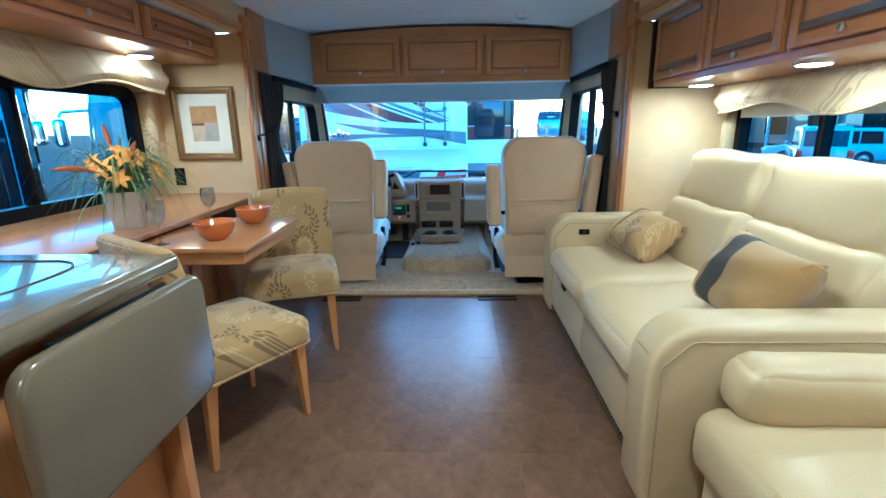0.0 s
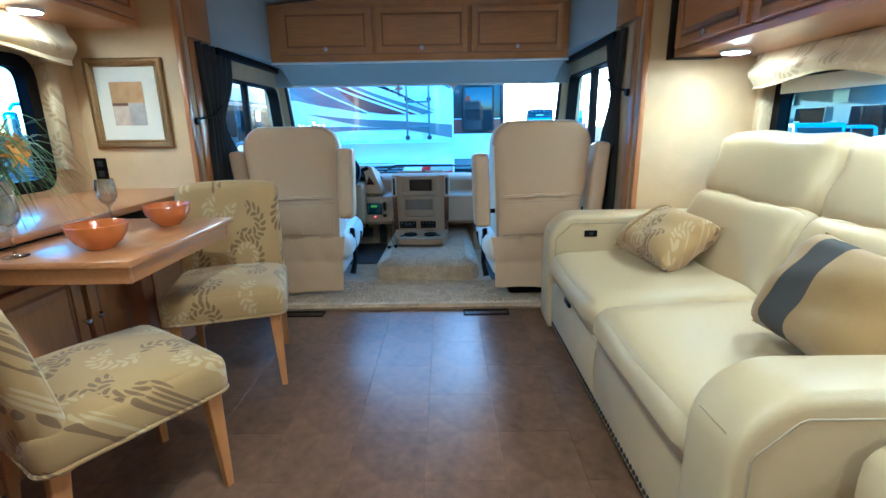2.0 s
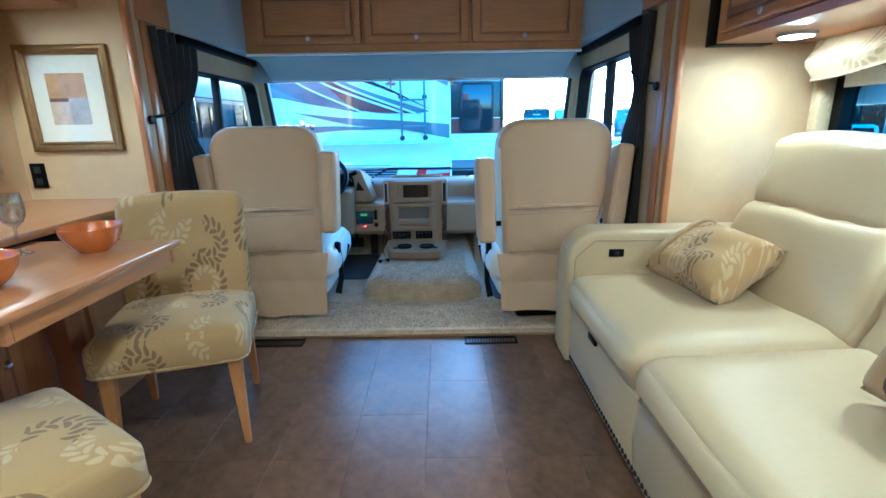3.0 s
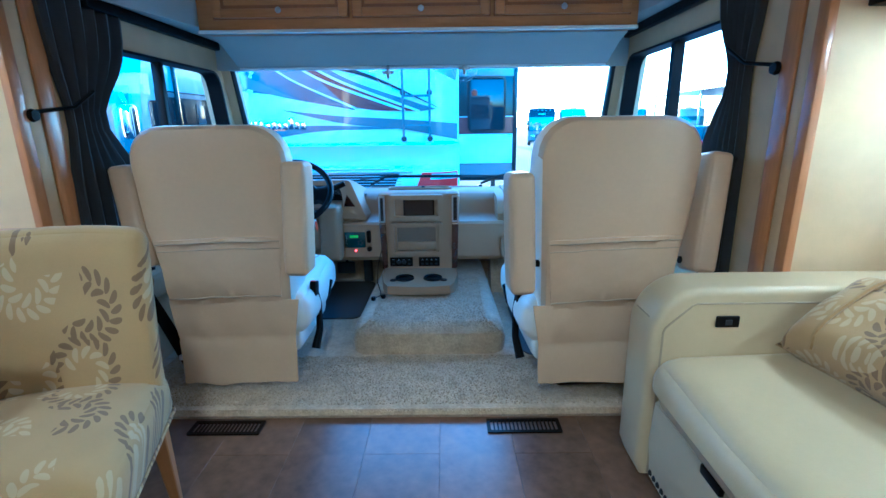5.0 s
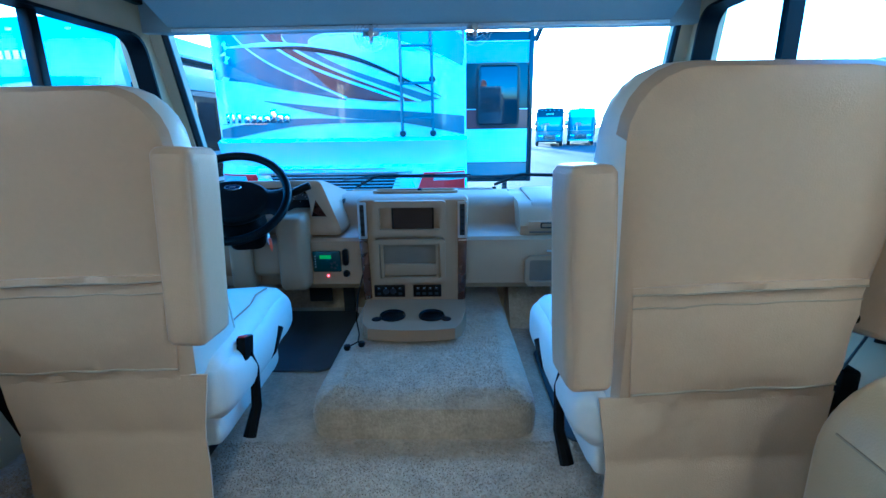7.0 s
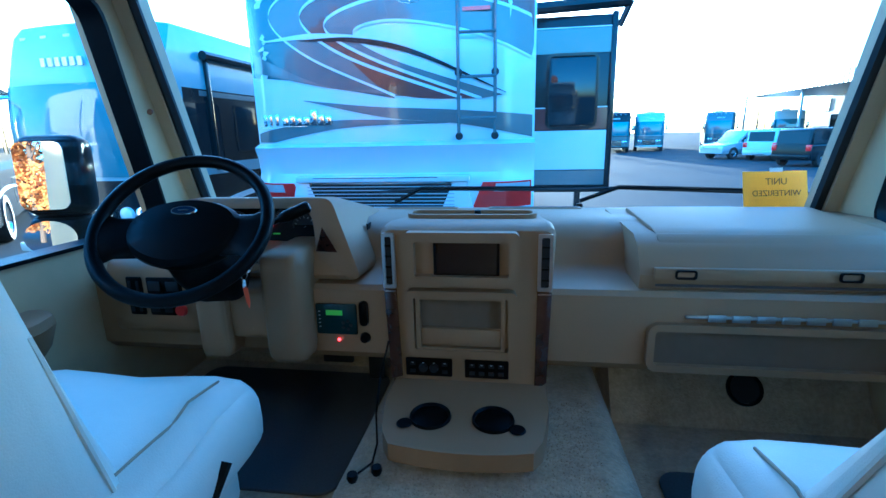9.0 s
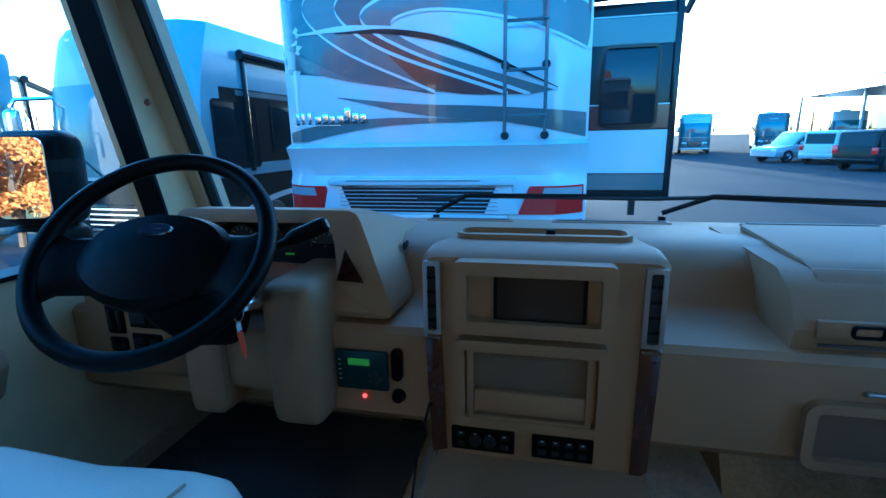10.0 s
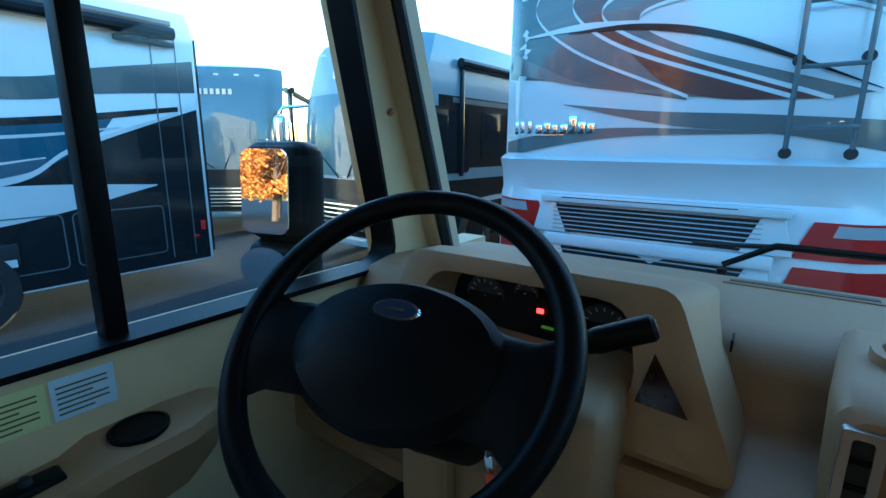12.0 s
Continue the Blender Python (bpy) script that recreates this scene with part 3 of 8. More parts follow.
def wall_cabinet(x_front, x_back, y0, y1, z0, z1, doors, face, glassy, label):
    """A cabinet hung along y; its doors look towards face (+1: +x, -1: -x)."""
    c = thing("wall_cabinet", label, "cabinet")
    lo, hi = sorted((x_front, x_back))
    part("body", bx(bmesh.new(), lo, hi, y0, y1, z0, z1, 0.003), WOOD, c)
    for a, b in doors:
        bm = bmesh.new()
        raised_door(bm, a, b, z0 + 0.035, z1 - 0.015, 0.0)
        turn = Matrix.Translation((x_front, 0, 0)) @ Matrix(((0, -face, 0, 0), (1, 0, 0, 0), (0, 0, 1, 0), (0, 0, 0, 1)))
        bmesh.ops.transform(bm, matrix=turn, verts=bm.verts)
        d = part("door", bm, [WOOD, WOOD_DARK], c)
        knob(d, pose(x_front + face * 0.022, (a + b) / 2, z0 + 0.06, 0, 90 * face), STEEL)
        if glassy:
            for zz in (z0 + 0.085, z1 - 0.07):
                part("glass_strip", bx(bmesh.new(), *sorted((x_front + face * 0.027, x_front + face * 0.03)), a + 0.06, b - 0.06, zz, zz + 0.025), MIRROR_ETCH, d, "pale reflecting strip")
    return c


wall_cabinet(-1.547, SLX + 0.002, 0.1, 3.13, 1.635, 1.828, [(0.15, 0.86), (0.9, 1.62), (1.66, 2.36), (2.40, 3.09)], 1, False, "honey maple wall cabinet above the dinette window")
wall_cabinet(1.185, SRX - 0.002, 0.1, 3.05, 1.44, 1.828, [(0.2, 0.72), (0.76, 1.28), (1.30, 1.82), (1.86, 2.40), (2.43, 3.0)], -1, True, "honey maple wall cabinet with pale strips above the sofa")
tagged(part("speaker_panel", bx(bmesh.new(), 1.178, 1.43, 3.052, 3.126, 1.436, 1.826, 0.004), BLACK), "flat black end panel beside the wall cabinet", "panel")

for px, py, pz in PUCKS:
    z = 1.635 if px < 0 else 1.44
    p = thing("puck_light", "round glowing puck light under the wall cabinet", "lamp", pose(px, py, z), group="puck lights")
    part("rim", lathe(bmesh.new(), [(0.056, 0.0), (0.066, 0.0), (0.066, -0.012), (0.056, -0.014), (0.056, 0.0)], 24), WHITE, p)
    part("lens", lathe(bmesh.new(), [(0, -0.020), (0.03, -0.018), (0.0555, -0.010), (0.0555, -0.002), (0, -0.002)], 24), PUCK, p, "glowing frosted lens")
for px, py, pz in CEILING_LIGHTS:
    p = thing("ceiling_light", "round frosted ceiling light", "lamp", pose(px, py, 2.046), group="ceiling lights")
    part("rim", lathe(bmesh.new(), [(0.10, 0.0), (0.13, 0.0), (0.13, -0.02), (0.10, -0.025), (0.10, 0.0)], 24), WHITE, p)
    part("lens", lathe(bmesh.new(), [(0, -0.022), (0.0995, -0.018), (0.0995, -0.004), (0, -0.004)], 24), PUCK, p, "glowing frosted lens")


def valance(x, y0, y1, z_top, drop, depth, face, label):
    """A padded fabric valance with a wavy lower edge, ending in a returned side; face: the way that it looks along x."""
    v = thing("window_valance", label, "valance")
    n = 40
    rings = []
    for k in range(n + 1):
        u = k / n
        y = y0 + (y1 - y0) * u
        low = z_top - drop + 0.045 * math.sin(u * math.pi * 5.2 + 0.4) * (0.35 + 0.65 * math.sin(math.pi * min(1, u * 1.0)))
        prof = []
        for j in range(9):
            s = j / 8
            bulge = depth * (0.82 + 0.18 * math.sin(math.pi * s)) + 0.010 * math.sin(3 * math.pi * s + u * 9)
            prof.append((x + face * bulge, y, z_top + (low - z_top) * s))
        prof += [(x + face * (depth - 0.03), y, low), (x + face * (depth - 0.03), y, z_top)]
        rings.append(prof)
    part("cloth", loft(bmesh.new(), rings), VALANCE, v)
    bm = bmesh.new()
    for off in (0.0, 0.035):
        sweep(bm, [(r[8][0] + face * 0.004, r[8][1], r[8][2] + 0.006 + off) for r in rings], 0.006, 6)
    part("piping", bm, VALANCE, v)
    part("return", bx(bmesh.new(), *sorted((x, x + face * (depth - 0.032))), y1 - 0.03, y1 - 0.002, z_top - drop + 0.02, z_top, 0.004), VALANCE, v)
    return v


valance(SLX, 0.5, 3.03, 1.634, 0.175, 0.19, 1, "leaf-patterned padded valance over the dinette window")
valance(SRX, 0.4, 2.99, 1.438, 0.15, 0.16, -1, "leaf-patterned padded valance over the sofa window")
# fabric-covered uprights at the window's ends and the roller shade
tagged(part("window_side_board", bx(bmesh.new(), SLX + 0.002, SLX + 0.075, 2.965, 3.03, 0.93, 1.455, 0.012), VALANCE), "padded fabric upright beside the dinette window", "valance")
tagged(part("window_side_board", bx(bmesh.new(), SRX - 0.075, SRX - 0.002, 2.995, 3.05, 0.80, 1.30, 0.012), VALANCE), "padded fabric upright beside the sofa window", "valance")
tagged(part("roller_shade", bx(bmesh.new(), SRX - 0.02, SRX - 0.012, 0.72, 2.95, 1.25, 1.32, 0.002), WHITECLOTH), "white roller shade drawn up in the window", "shade")

# ---- living area ----
def pillow(bm, w, h, t, m, n=14, pinch=0.06, slump=0.0):
    """A stuffed square cushion in its own x-z plane, seams drawn in at the corners."""
    front, back = {}, {}
    for i in range(n + 1):
        for j in range(n + 1):
            u, v = 2 * i / n - 1, 2 * j / n - 1
            k = 1 - pinch * (1 - abs(u) ** 2) * abs(v) ** 6
            l = 1 - pinch * (1 - abs(v) ** 2) * abs(u) ** 6
            th = t / 2 * ((1 - u ** 4) * (1 - v ** 4)) ** 0.55 * (1 + 0.06 * math.sin(5 * u + 2 * v) + 0.05 * math.sin(7 * v - 3 * u))
            x, z = u * w / 2 * l, v * h / 2 * k - slump * (1 - u * u)
            front[i, j] = bm.verts.new(m @ Vector((x, -th, z)))
            edge = i in (0, n) or j in (0, n)
            back[i, j] = front[i, j] if edge else bm.verts.new(m @ Vector((x, th, z)))
    for i in range(n):
        for j in range(n):
            for s in (front, back):
                bm.faces.new((s[i, j], s[i + 1, j], s[i + 1, j + 1], s[i, j + 1]))
    return bm


def arm_profile(x0, x1, top, r, n=10):
    """The side outline of a sofa arm: upright front, a broad round shoulder, level top."""
    pts = [(x1, 0.03), (x0 + 0.02, 0.03), (x0, 0.08), (x0, top - r)]
    for k in range(1, n + 1):
        a = radians(180 - 90 * k / n)
        pts.append((x0 + r + r * math.cos(a), top - r + r * math.sin(a)))
    pts.append((x1, top))
    return pts


def sofa_arm(parent, x0, x1, y0, y1, top, r, mat):
    """A padded arm with a mitred panel seam on both faces and a welt over the top."""
    bm = bmesh.new()
    prism(bm, arm_profile(x0, x1, top, r), "y", y0, y1, 0.026, 4)
    a = part("arm", bm, mat, parent)
    for yy in (y0 + 0.0005, y1 - 0.0005):
        bm = bmesh.new()
        sweep(bm, [(x0 + 0.036, yy, 0.05), (x0 + 0.036, yy, top - 0.135), (x0 + 0.042, yy, top - 0.12), (x0 + 0.112, yy, top - 0.052), (x0 + 0.126, yy, top - 0.046), (x1, yy, top - 0.046)], 0.0035, 6)
        part("seam", bm, SEAM, a)
    bm = bmesh.new()
    sweep(bm, [(x0 + 0.042, y0 + 0.002, top - 0.12), (x0 + 0.018, y0 + 0.014, top - 0.105), (x0 + 0.009, y0 + 0.04, top - 0.10), (x0 + 0.009, y1 - 0.04, top - 0.10)], 0.0022, 5)
    part("seam", bm, SEAM, a)
    return a


sofa = thing("sofa", "cream leather sofa with split back cushions and nailhead trim", "sofa", pose(0, 0, 0))
SX, SY0, SY1 = 0.565, 1.235, 3.085
sofa_arm(sofa, SX + 0.0, 1.52, SY1 - 0.17, SY1, 0.665, 0.15, CREAM)
sofa_arm(sofa, SX - 0.028, 1.52, SY0, SY0 + 0.17, 0.655, 0.15, CREAM)
part("base", bx(bmesh.new(), SX + 0.05, 1.5, SY0 + 0.175, SY1 - 0.175, 0.03, 0.30, 0.01), CREAM, sofa)
mid = (SY0 + 0.175 + SY1 - 0.175) / 2
for a, b in ((SY0 + 0.175, mid), (mid, SY1 - 0.175)):
    # hanging front panel under the seat roll
    bm = bmesh.new()
    prism(bm, [(SX + 0.055, 0.035), (SX + 0.035, 0.05), (SX + 0.022, 0.18), (SX + 0.03, 0.31), (SX + 0.06, 0.33)], "y", a + 0.004, b - 0.004, 0.008)
    part("front_panel", bm, CREAM, sofa)

    def sag(v):
        return Vector((v.x + (0.02 if v.x < -0.3 and v.z < 0 else 0), v.y, v.z + 0.012 * math.sin(3 * v.x) - 0.018 * math.exp(-((v.y / 0.2) ** 2)) * (v.z > 0)))
    bm = bmesh.new()
    rbox(bm, (0.86, b - a - 0.003, 0.185), 0.07, 14, (0.005, 0.0, 0.014), pose(SX + 0.425, (a + b) / 2, 0.395), sag)
    part("seat_cushion", bm, CREAM, sofa)
    # back: a lower lumbar roll and a headrest roll, leaning
    w = b - a - 0.006
    bm = bmesh.new()
    def pucker(v):
        return Vector((v.x - 0.007 * math.sin(38 * v.y) * max(0.0, abs(v.z) / 0.2 - 0.5) - 0.012 * math.exp(-((abs(v.y) - w / 2) / 0.05) ** 2) * math.sin(30 * v.z), v.y, v.z + 0.004 * math.sin(17 * v.y)))
    rbox(bm, (0.22, w, 0.40), 0.065, 20, (0.020, 0.0, 0.006), pose(1.345, (a + b) / 2, 0.60, 0, 17), pucker)
    part("back_cushion", bm, CREAM, sofa)

    def fold(v):
        return Vector((v.x + 0.009 * math.sin(31 * v.y) * max(0.0, -v.z / 0.18 - 0.2) + 0.012 * math.exp(-((abs(v.y) - w / 2) / 0.06) ** 2) * math.sin(34 * v.z), v.y, v.z + 0.006 * math.sin(13 * v.y)))
    bm = bmesh.new()
    rbox(bm, (0.23, w, 0.345), 0.075, 20, (0.016, 0.0, 0.008), pose(1.465, (a + b) / 2, 0.892, 0, 15), fold)
    part("headrest", bm, CREAM, sofa)
part("back_frame", bx(bmesh.new(), 1.50, 1.66, SY0 + 0.05, SY1 - 0.05, 0.05, 0.86, 0.03), CREAM, sofa)
# nailheads along the bottom of the front
nail = lathe(bmesh.new(), [(0, 0.006), (0.006, 0.005), (0.010, 0.0)], 8)
nail_ob = part("nailhead", nail, RUBBER, sofa, "dark metal nailhead")
nail_ob.matrix_basis = pose(SX + 0.031, SY0 + 0.19, 0.075, 0, -90)
y = SY0 + 0.216
while y < SY1 - 0.18:
    o = bpy.data.objects.new("nailhead", nail_ob.data)
    scene.collection.objects.link(o)
    o.parent = sofa
    o.matrix_basis = pose(SX + 0.0305, y, 0.075, 0, -90)
    y += 0.026
part("recline_slot", bx(bmesh.new(), SX + 0.018, SX + 0.036, 2.54, 2.625, 0.296, 0.322, 0.004), BLACK, sofa, "black release handle slot")
oo = part("switch", bx(bmesh.new(), 0.748, 0.815, SY1 - 0.178, SY1 - 0.168, 0.547, 0.582, 0.004), BLACK, sofa, "dark brown power switch")
part("toggle", bx(bmesh.new(), 0.772, 0.792, SY1 - 0.182, SY1 - 0.1782, 0.556, 0.573, 0.002), RUBBER, oo)

# throw pillows on the sofa
def leaning(centre, along, up):
    """A frame at the centre: x along the pillow, z up its face, y into what it leans on."""
    zx = Vector(along).normalized()
    zy = Vector(up).cross(zx).normalized()
    return Matrix.Translation(centre) @ Matrix((zx, zy, zx.cross(zy))).transposed().to_4x4()


tp = thing("throw_pillow", "tan leaf-patterned throw pillow lying on the sofa", "pillow", leaning((1.05, 2.665, 0.60), (0.16, -0.98, -0.02), (0.82, 0.10, 0.56)))
bm = bmesh.new()
pillow(bm, 0.43, 0.31, 0.20, Matrix(), 18, 0.10)
part("cover", bm, LEAF, tp)
bm = bmesh.new()
sweep(bm, [(-0.10, -0.094 * (1 - (z / 0.15) ** 4) ** 0.55 - 0.006, z) for z in [-0.14 + 0.02 * k for k in range(15)]], 0.006, 6)
part("piping", bm, TANCLOTH, tp)
tp = thing("throw_pillow", "tan throw pillow with a charcoal band leaning on the sofa back", "pillow", leaning((1.045, 1.63, 0.655), (-0.05, -1.0, -0.03), (0.50, -0.08, 0.86)))
bm = bmesh.new()
pillow(bm, 0.47, 0.33, 0.21, Matrix(), 22, 0.09)
for f in bm.faces:
    x = f.calc_center_median().x
    f.material_index = 1 if -0.125 < x < -0.025 else 0
part("cover", bm, [TANCLOTH, GREYCLOTH], tp)

# recliner beside the sofa
rc = thing("recliner", "cream leather recliner with rolled arms beside the sofa", "armchair")
bm = bmesh.new()
rbox(bm, (0.86, 0.78, 0.20), 0.07, 10, (0.0, 0, 0.02), pose(1.06, 0.79, 0.36))
part("seat_cushion", bm, CREAM, rc)
part("base", bx(bmesh.new(), 0.67, 1.5, 0.42, 1.14, 0.0, 0.29, 0.03), CREAM, rc)
for yy in (1.115, 0.45):
    bm = bmesh.new()
    rbox(bm, (0.80, 0.175, 0.18), 0.07, 10, (0.01, 0.0, 0.012), pose(1.105, yy, 0.520, 0, 2), lambda v: Vector((v.x, v.y, v.z + 0.004 * math.sin(30 * v.x + 9 * v.y) * (v.x < -0.2))))
    a = part("arm", bm, CREAM, rc)
    part("arm_post", bx(bmesh.new(), 0.80, 1.48, yy - 0.06, yy + 0.06, 0.05, 0.46, 0.02), CREAM, rc)
bm = bmesh.new()
rbox(bm, (0.24, 0.56, 0.62), 0.09, 10, (0.03, 0, 0), pose(1.50, 0.74, 0.72, 0, 14))
part("backrest", bm, CREAM, rc)


# dining chairs
def dining_chair(m, label):
    c = thing("dining_chair", label, "chair", m, group="dining chairs")
    bm = bmesh.new()

    def crown(v):
        return Vector((v.x * (1 + 0.05 * v.y), v.y, v.z + (0.022 * (1 - (v.x / 0.25) ** 2) * (1 - (v.y / 0.25) ** 2) if v.z > 0 else 0)))
    rbox(bm, (0.482, 0.482, 0.125), 0.035, 10, (0.006, 0.006, 0.01), pose(0, 0.01, 0.40), crown)
    s = part("seat", bm, LEAF, c)
    bm = bmesh.new()
    pr = rrect(0.484, 0.484, 0.04)
    sweep(bm, [(x, y + 0.01, 0.352) for x, y in pr], 0.006, 6, True)
    part("piping", bm, LEAF, s)
    # upholstered back, bowed and leaning
    bm = bmesh.new()

    def bow(v):
        y = v.y - 0.10 * max(0.0, (v.z + 0.27) / 0.54) ** 1.4 + 0.030 * (v.x / 0.23) ** 2
        return Vector((v.x * (1 - 0.04 * (v.z + 0.27)), y, v.z - 0.012 * (v.x / 0.23) ** 2 * (v.z > 0.15)))
    rbox(bm, (0.475, 0.075, 0.55), 0.034, 12, (0, 0.008, 0.004), pose(0, -0.20, 0.60), bow)
    part("backrest", bm, LEAF, c)
    for sx, sy in ((-1, 1), (1, 1), (-1, -1), (1, -1)):
        bm = bmesh.new()
        t, f = Vector((sx * 0.195, 0.01 + sy * 0.195, 0.35)), Vector((sx * 0.205, 0.01 + sy * (0.205 if sy > 0 else 0.225), 0.0))
        rings = [[p + Vector((dx * r, dy * r, 0)) for dx, dy in ((-1, -1), (1, -1), (1, 1), (-1, 1))] for p, r in ((f, 0.012), (t, 0.023))]
        loft(bm, rings)
        bmesh.ops.bevel(bm, geom=bm.edges[:], offset=0.003, segments=1, affect="EDGES")
        part("leg", bm, LEGWOOD, c)
    return c


dining_chair(pose(-0.978, 2.555, 0.0, 0, 0, 180 + 17), "leaf-patterned upholstered dining chair at the far end of the table")
dining_chair(pose(-0.985, 1.72, 0.0, 0, 0, -33), "leaf-patterned upholstered dining chair with its back to the kitchen")

# buffet along the dinette window, and the table that draws out of it
bf = thing("buffet", "honey maple buffet cabinet under the dinette window", "cabinet")
part("body", bx(bmesh.new(), SLX + 0.002, -1.40, 1.26, SLY - 0.002, 0.0, 0.768, 0.003), WOOD, bf)
part("top", bx(bmesh.new(), SLX + 0.002, -1.375, 1.25, SLY - 0.002, 0.77, 0.80, 0.006), WOOD, bf)
for a, b, kk in ((1.30, 1.72, 0), (1.745, 2.187, 1), (2.213, 2.66, 0)):
    bm = bmesh.new()
    raised_door(bm, a, b, 0.07, 0.62, 0.0)
    bmesh.ops.transform(bm, matrix=Matrix.Translation((-1.398, 0, 0)) @ Matrix(((0, -1, 0, 0), (1, 0, 0, 0), (0, 0, 1, 0), (0, 0, 0, 1))), verts=bm.verts)
    d = part("door", bm, [WOOD_UP, WOOD_DARK], bf)
    knob(d, pose(-1.372, b - 0.02 if kk else a + 0.02, 0.42, 0, 90))
part("drawer_gap", bx(bmesh.new(), -1.3985, -1.396, 1.30, 2.8, 0.70, 0.765), BLACK, bf)

tb = thing("dining_table", "honey maple dining table drawn out of the buffet", "table")
bm = bmesh.new()
bx(bm, -1.395, -0.888, 1.79, 2.472, 0.738, 0.76, 0.005)
part("tabletop", bm, WOOD, tb)
for a, b, c, d in ((-1.39, -0.905, 1.81, 1.828), (-1.39, -0.905, 2.43, 2.448), (-0.923, -0.905, 1.829, 2.429)):
    part("apron", bx(bmesh.new(), a, b, c, d, 0.685, 0.7375, 0.003), WOOD, tb)
part("leg", bx(bmesh.new(), -1.335, -1.265, 2.375, 2.445, 0.0, 0.737, 0.006), WOOD_DARK, tb)

# tableware
def bowl(x, y, r):
    b = lathe(bmesh.new(), [(0, 0.004), (r * 0.42, 0.004), (r * 0.44, 0.0), (r * 0.47, 0.004), (r * 0.72, 0.022), (r * 0.92, 0.05), (r, 0.078), (r * 0.985, 0.081),
                            (r * 0.95, 0.077), (r * 0.86, 0.048), (r * 0.66, 0.024), (r * 0.35, 0.012), (0, 0.011)], 32)
    o = tagged(part("bowl", b, ORANGE), "glossy orange ceramic bowl on the table", "bowl", "bowls")
    o.matrix_basis = pose(x, y, 0.7605)


bowl(-1.085, 1.955, 0.088)
bowl(-1.075, 2.325, 0.086)


def wine_glass(x, y, z):
    pr = [(0, 0.0), (0.034, 0.0), (0.035, 0.002), (0.012, 0.006), (0.0045, 0.012), (0.004, 0.075), (0.007, 0.083), (0.024, 0.098), (0.034, 0.12), (0.036, 0.145), (0.031, 0.185),
          (0.0298, 0.185), (0.0345, 0.145), (0.0325, 0.121), (0.022, 0.101), (0, 0.09)]
    o = tagged(part("wine_glass", lathe(bmesh.new(), pr, 24), GLASSWARE), "clear stemmed wine glass standing empty on the table", "glass", "wine glasses")
    o.matrix_basis = pose(x, y, z)


wine_glass(-1.285, 2.30, 0.7605)
wine_glass(-1.275, 1.86, 0.7605)

# vase with yellow silk flowers
vs = thing("flower_vase", "silver vase of yellow and rust silk flowers with long grass", "vase", pose(-1.53, 2.055, 0.8005, 0, 0, 20))
bm = bmesh.new()
loft(bm, [[(x * s, y * s, z) for x, y in rrect(0.142, 0.142, 0.015, 3)] for s, z in ((0.78, 0.0), (0.8, 0.004), (0.95, 0.10), (1.05, 0.165), (1.0, 0.165), (0.8, 0.06))])
part("pot", bm, VASE, vs)
rnd = random.Random(4)
bm = bmesh.new()
for k in range(230):
    a, lean = rnd.uniform(0, 6.283), rnd.uniform(0.08, 0.33)
    hgt, droop = rnd.uniform(0.10, 0.28), rnd.uniform(0.04, 0.30)
    pts = []
    for j in range(7):
        s = j / 6
        rr = 0.02 + lean * s
        pts.append(Vector((rr * math.cos(a), rr * math.sin(a), 0.13 + hgt * math.sin(s * 2.1) / 0.95 - droop * s * s)))
    w = rnd.uniform(0.0035, 0.0065)
    side = Vector((-math.sin(a), math.cos(a), 0))
    L2 = [(bm.verts.new(p - side * w * (1 - (j / 6) ** 2)), bm.verts.new(p + side * w * (1 - (j / 6) ** 2) + Vector((0, 0, 0.001)))) for j, p in enumerate(pts)]
    for A, B in zip(L2, L2[1:]):
        bm.faces.new((A[0], A[1], B[1], B[0]))
part("grass", bm, BLADE, vs, "thin green grass blades")


def lily(px, py, pz, size, tilt, turn, mat):
    bm = bmesh.new()
    for k in range(6):
        a = k * math.pi / 3
        ring = []
        for j in range(6):
            s = j / 5
            w = size * 0.22 * math.sin(math.pi * min(0.97, s * 0.9 + 0.08))
            r, z = size * s, size * (0.55 * s - 0.45 * s ** 3)
            ring.append([Vector((r * math.cos(a) - q * w * math.sin(a), r * math.sin(a) + q * w * math.cos(a), z + 0.12 * w * abs(q))) for q in (-1, 0, 1)])
        vv = [[bm.verts.new(p) for p in row] for row in ring]
        for A, B in zip(vv, vv[1:]):
            for q in (0, 1):
                bm.faces.new((A[q], A[q + 1], B[q + 1], B[q]))
    bmesh.ops.transform(bm, matrix=pose(px, py, pz, tilt, 0, turn), verts=bm.verts)
    part("flower", bm, mat, vs, "yellow silk lily")


for px, py, pz, s, ti, tu in ((0.03, -0.05, 0.30, 0.06, 50, 20), (0.10, 0.0, 0.27, 0.055, 60, 70), (-0.03, -0.08, 0.26, 0.055, 65, -10), (0.06, 0.07, 0.28, 0.05, 50, 120),
                             (0.02, -0.10, 0.22, 0.05, 80, 10), (-0.08, 0.02, 0.27, 0.05, 50, -90), (0.12, -0.06, 0.24, 0.045, 70, 50),
                             (0.0, 0.0, 0.33, 0.05, 30, 40), (0.07, -0.09, 0.30, 0.05, 75, 35), (0.09, 0.03, 0.23, 0.045, 85, 80), (-0.06, -0.06, 0.29, 0.045, 60, -30)):
    lily(px * 1.25, py * 1.25, pz + 0.01, s, ti, tu, PETAL)
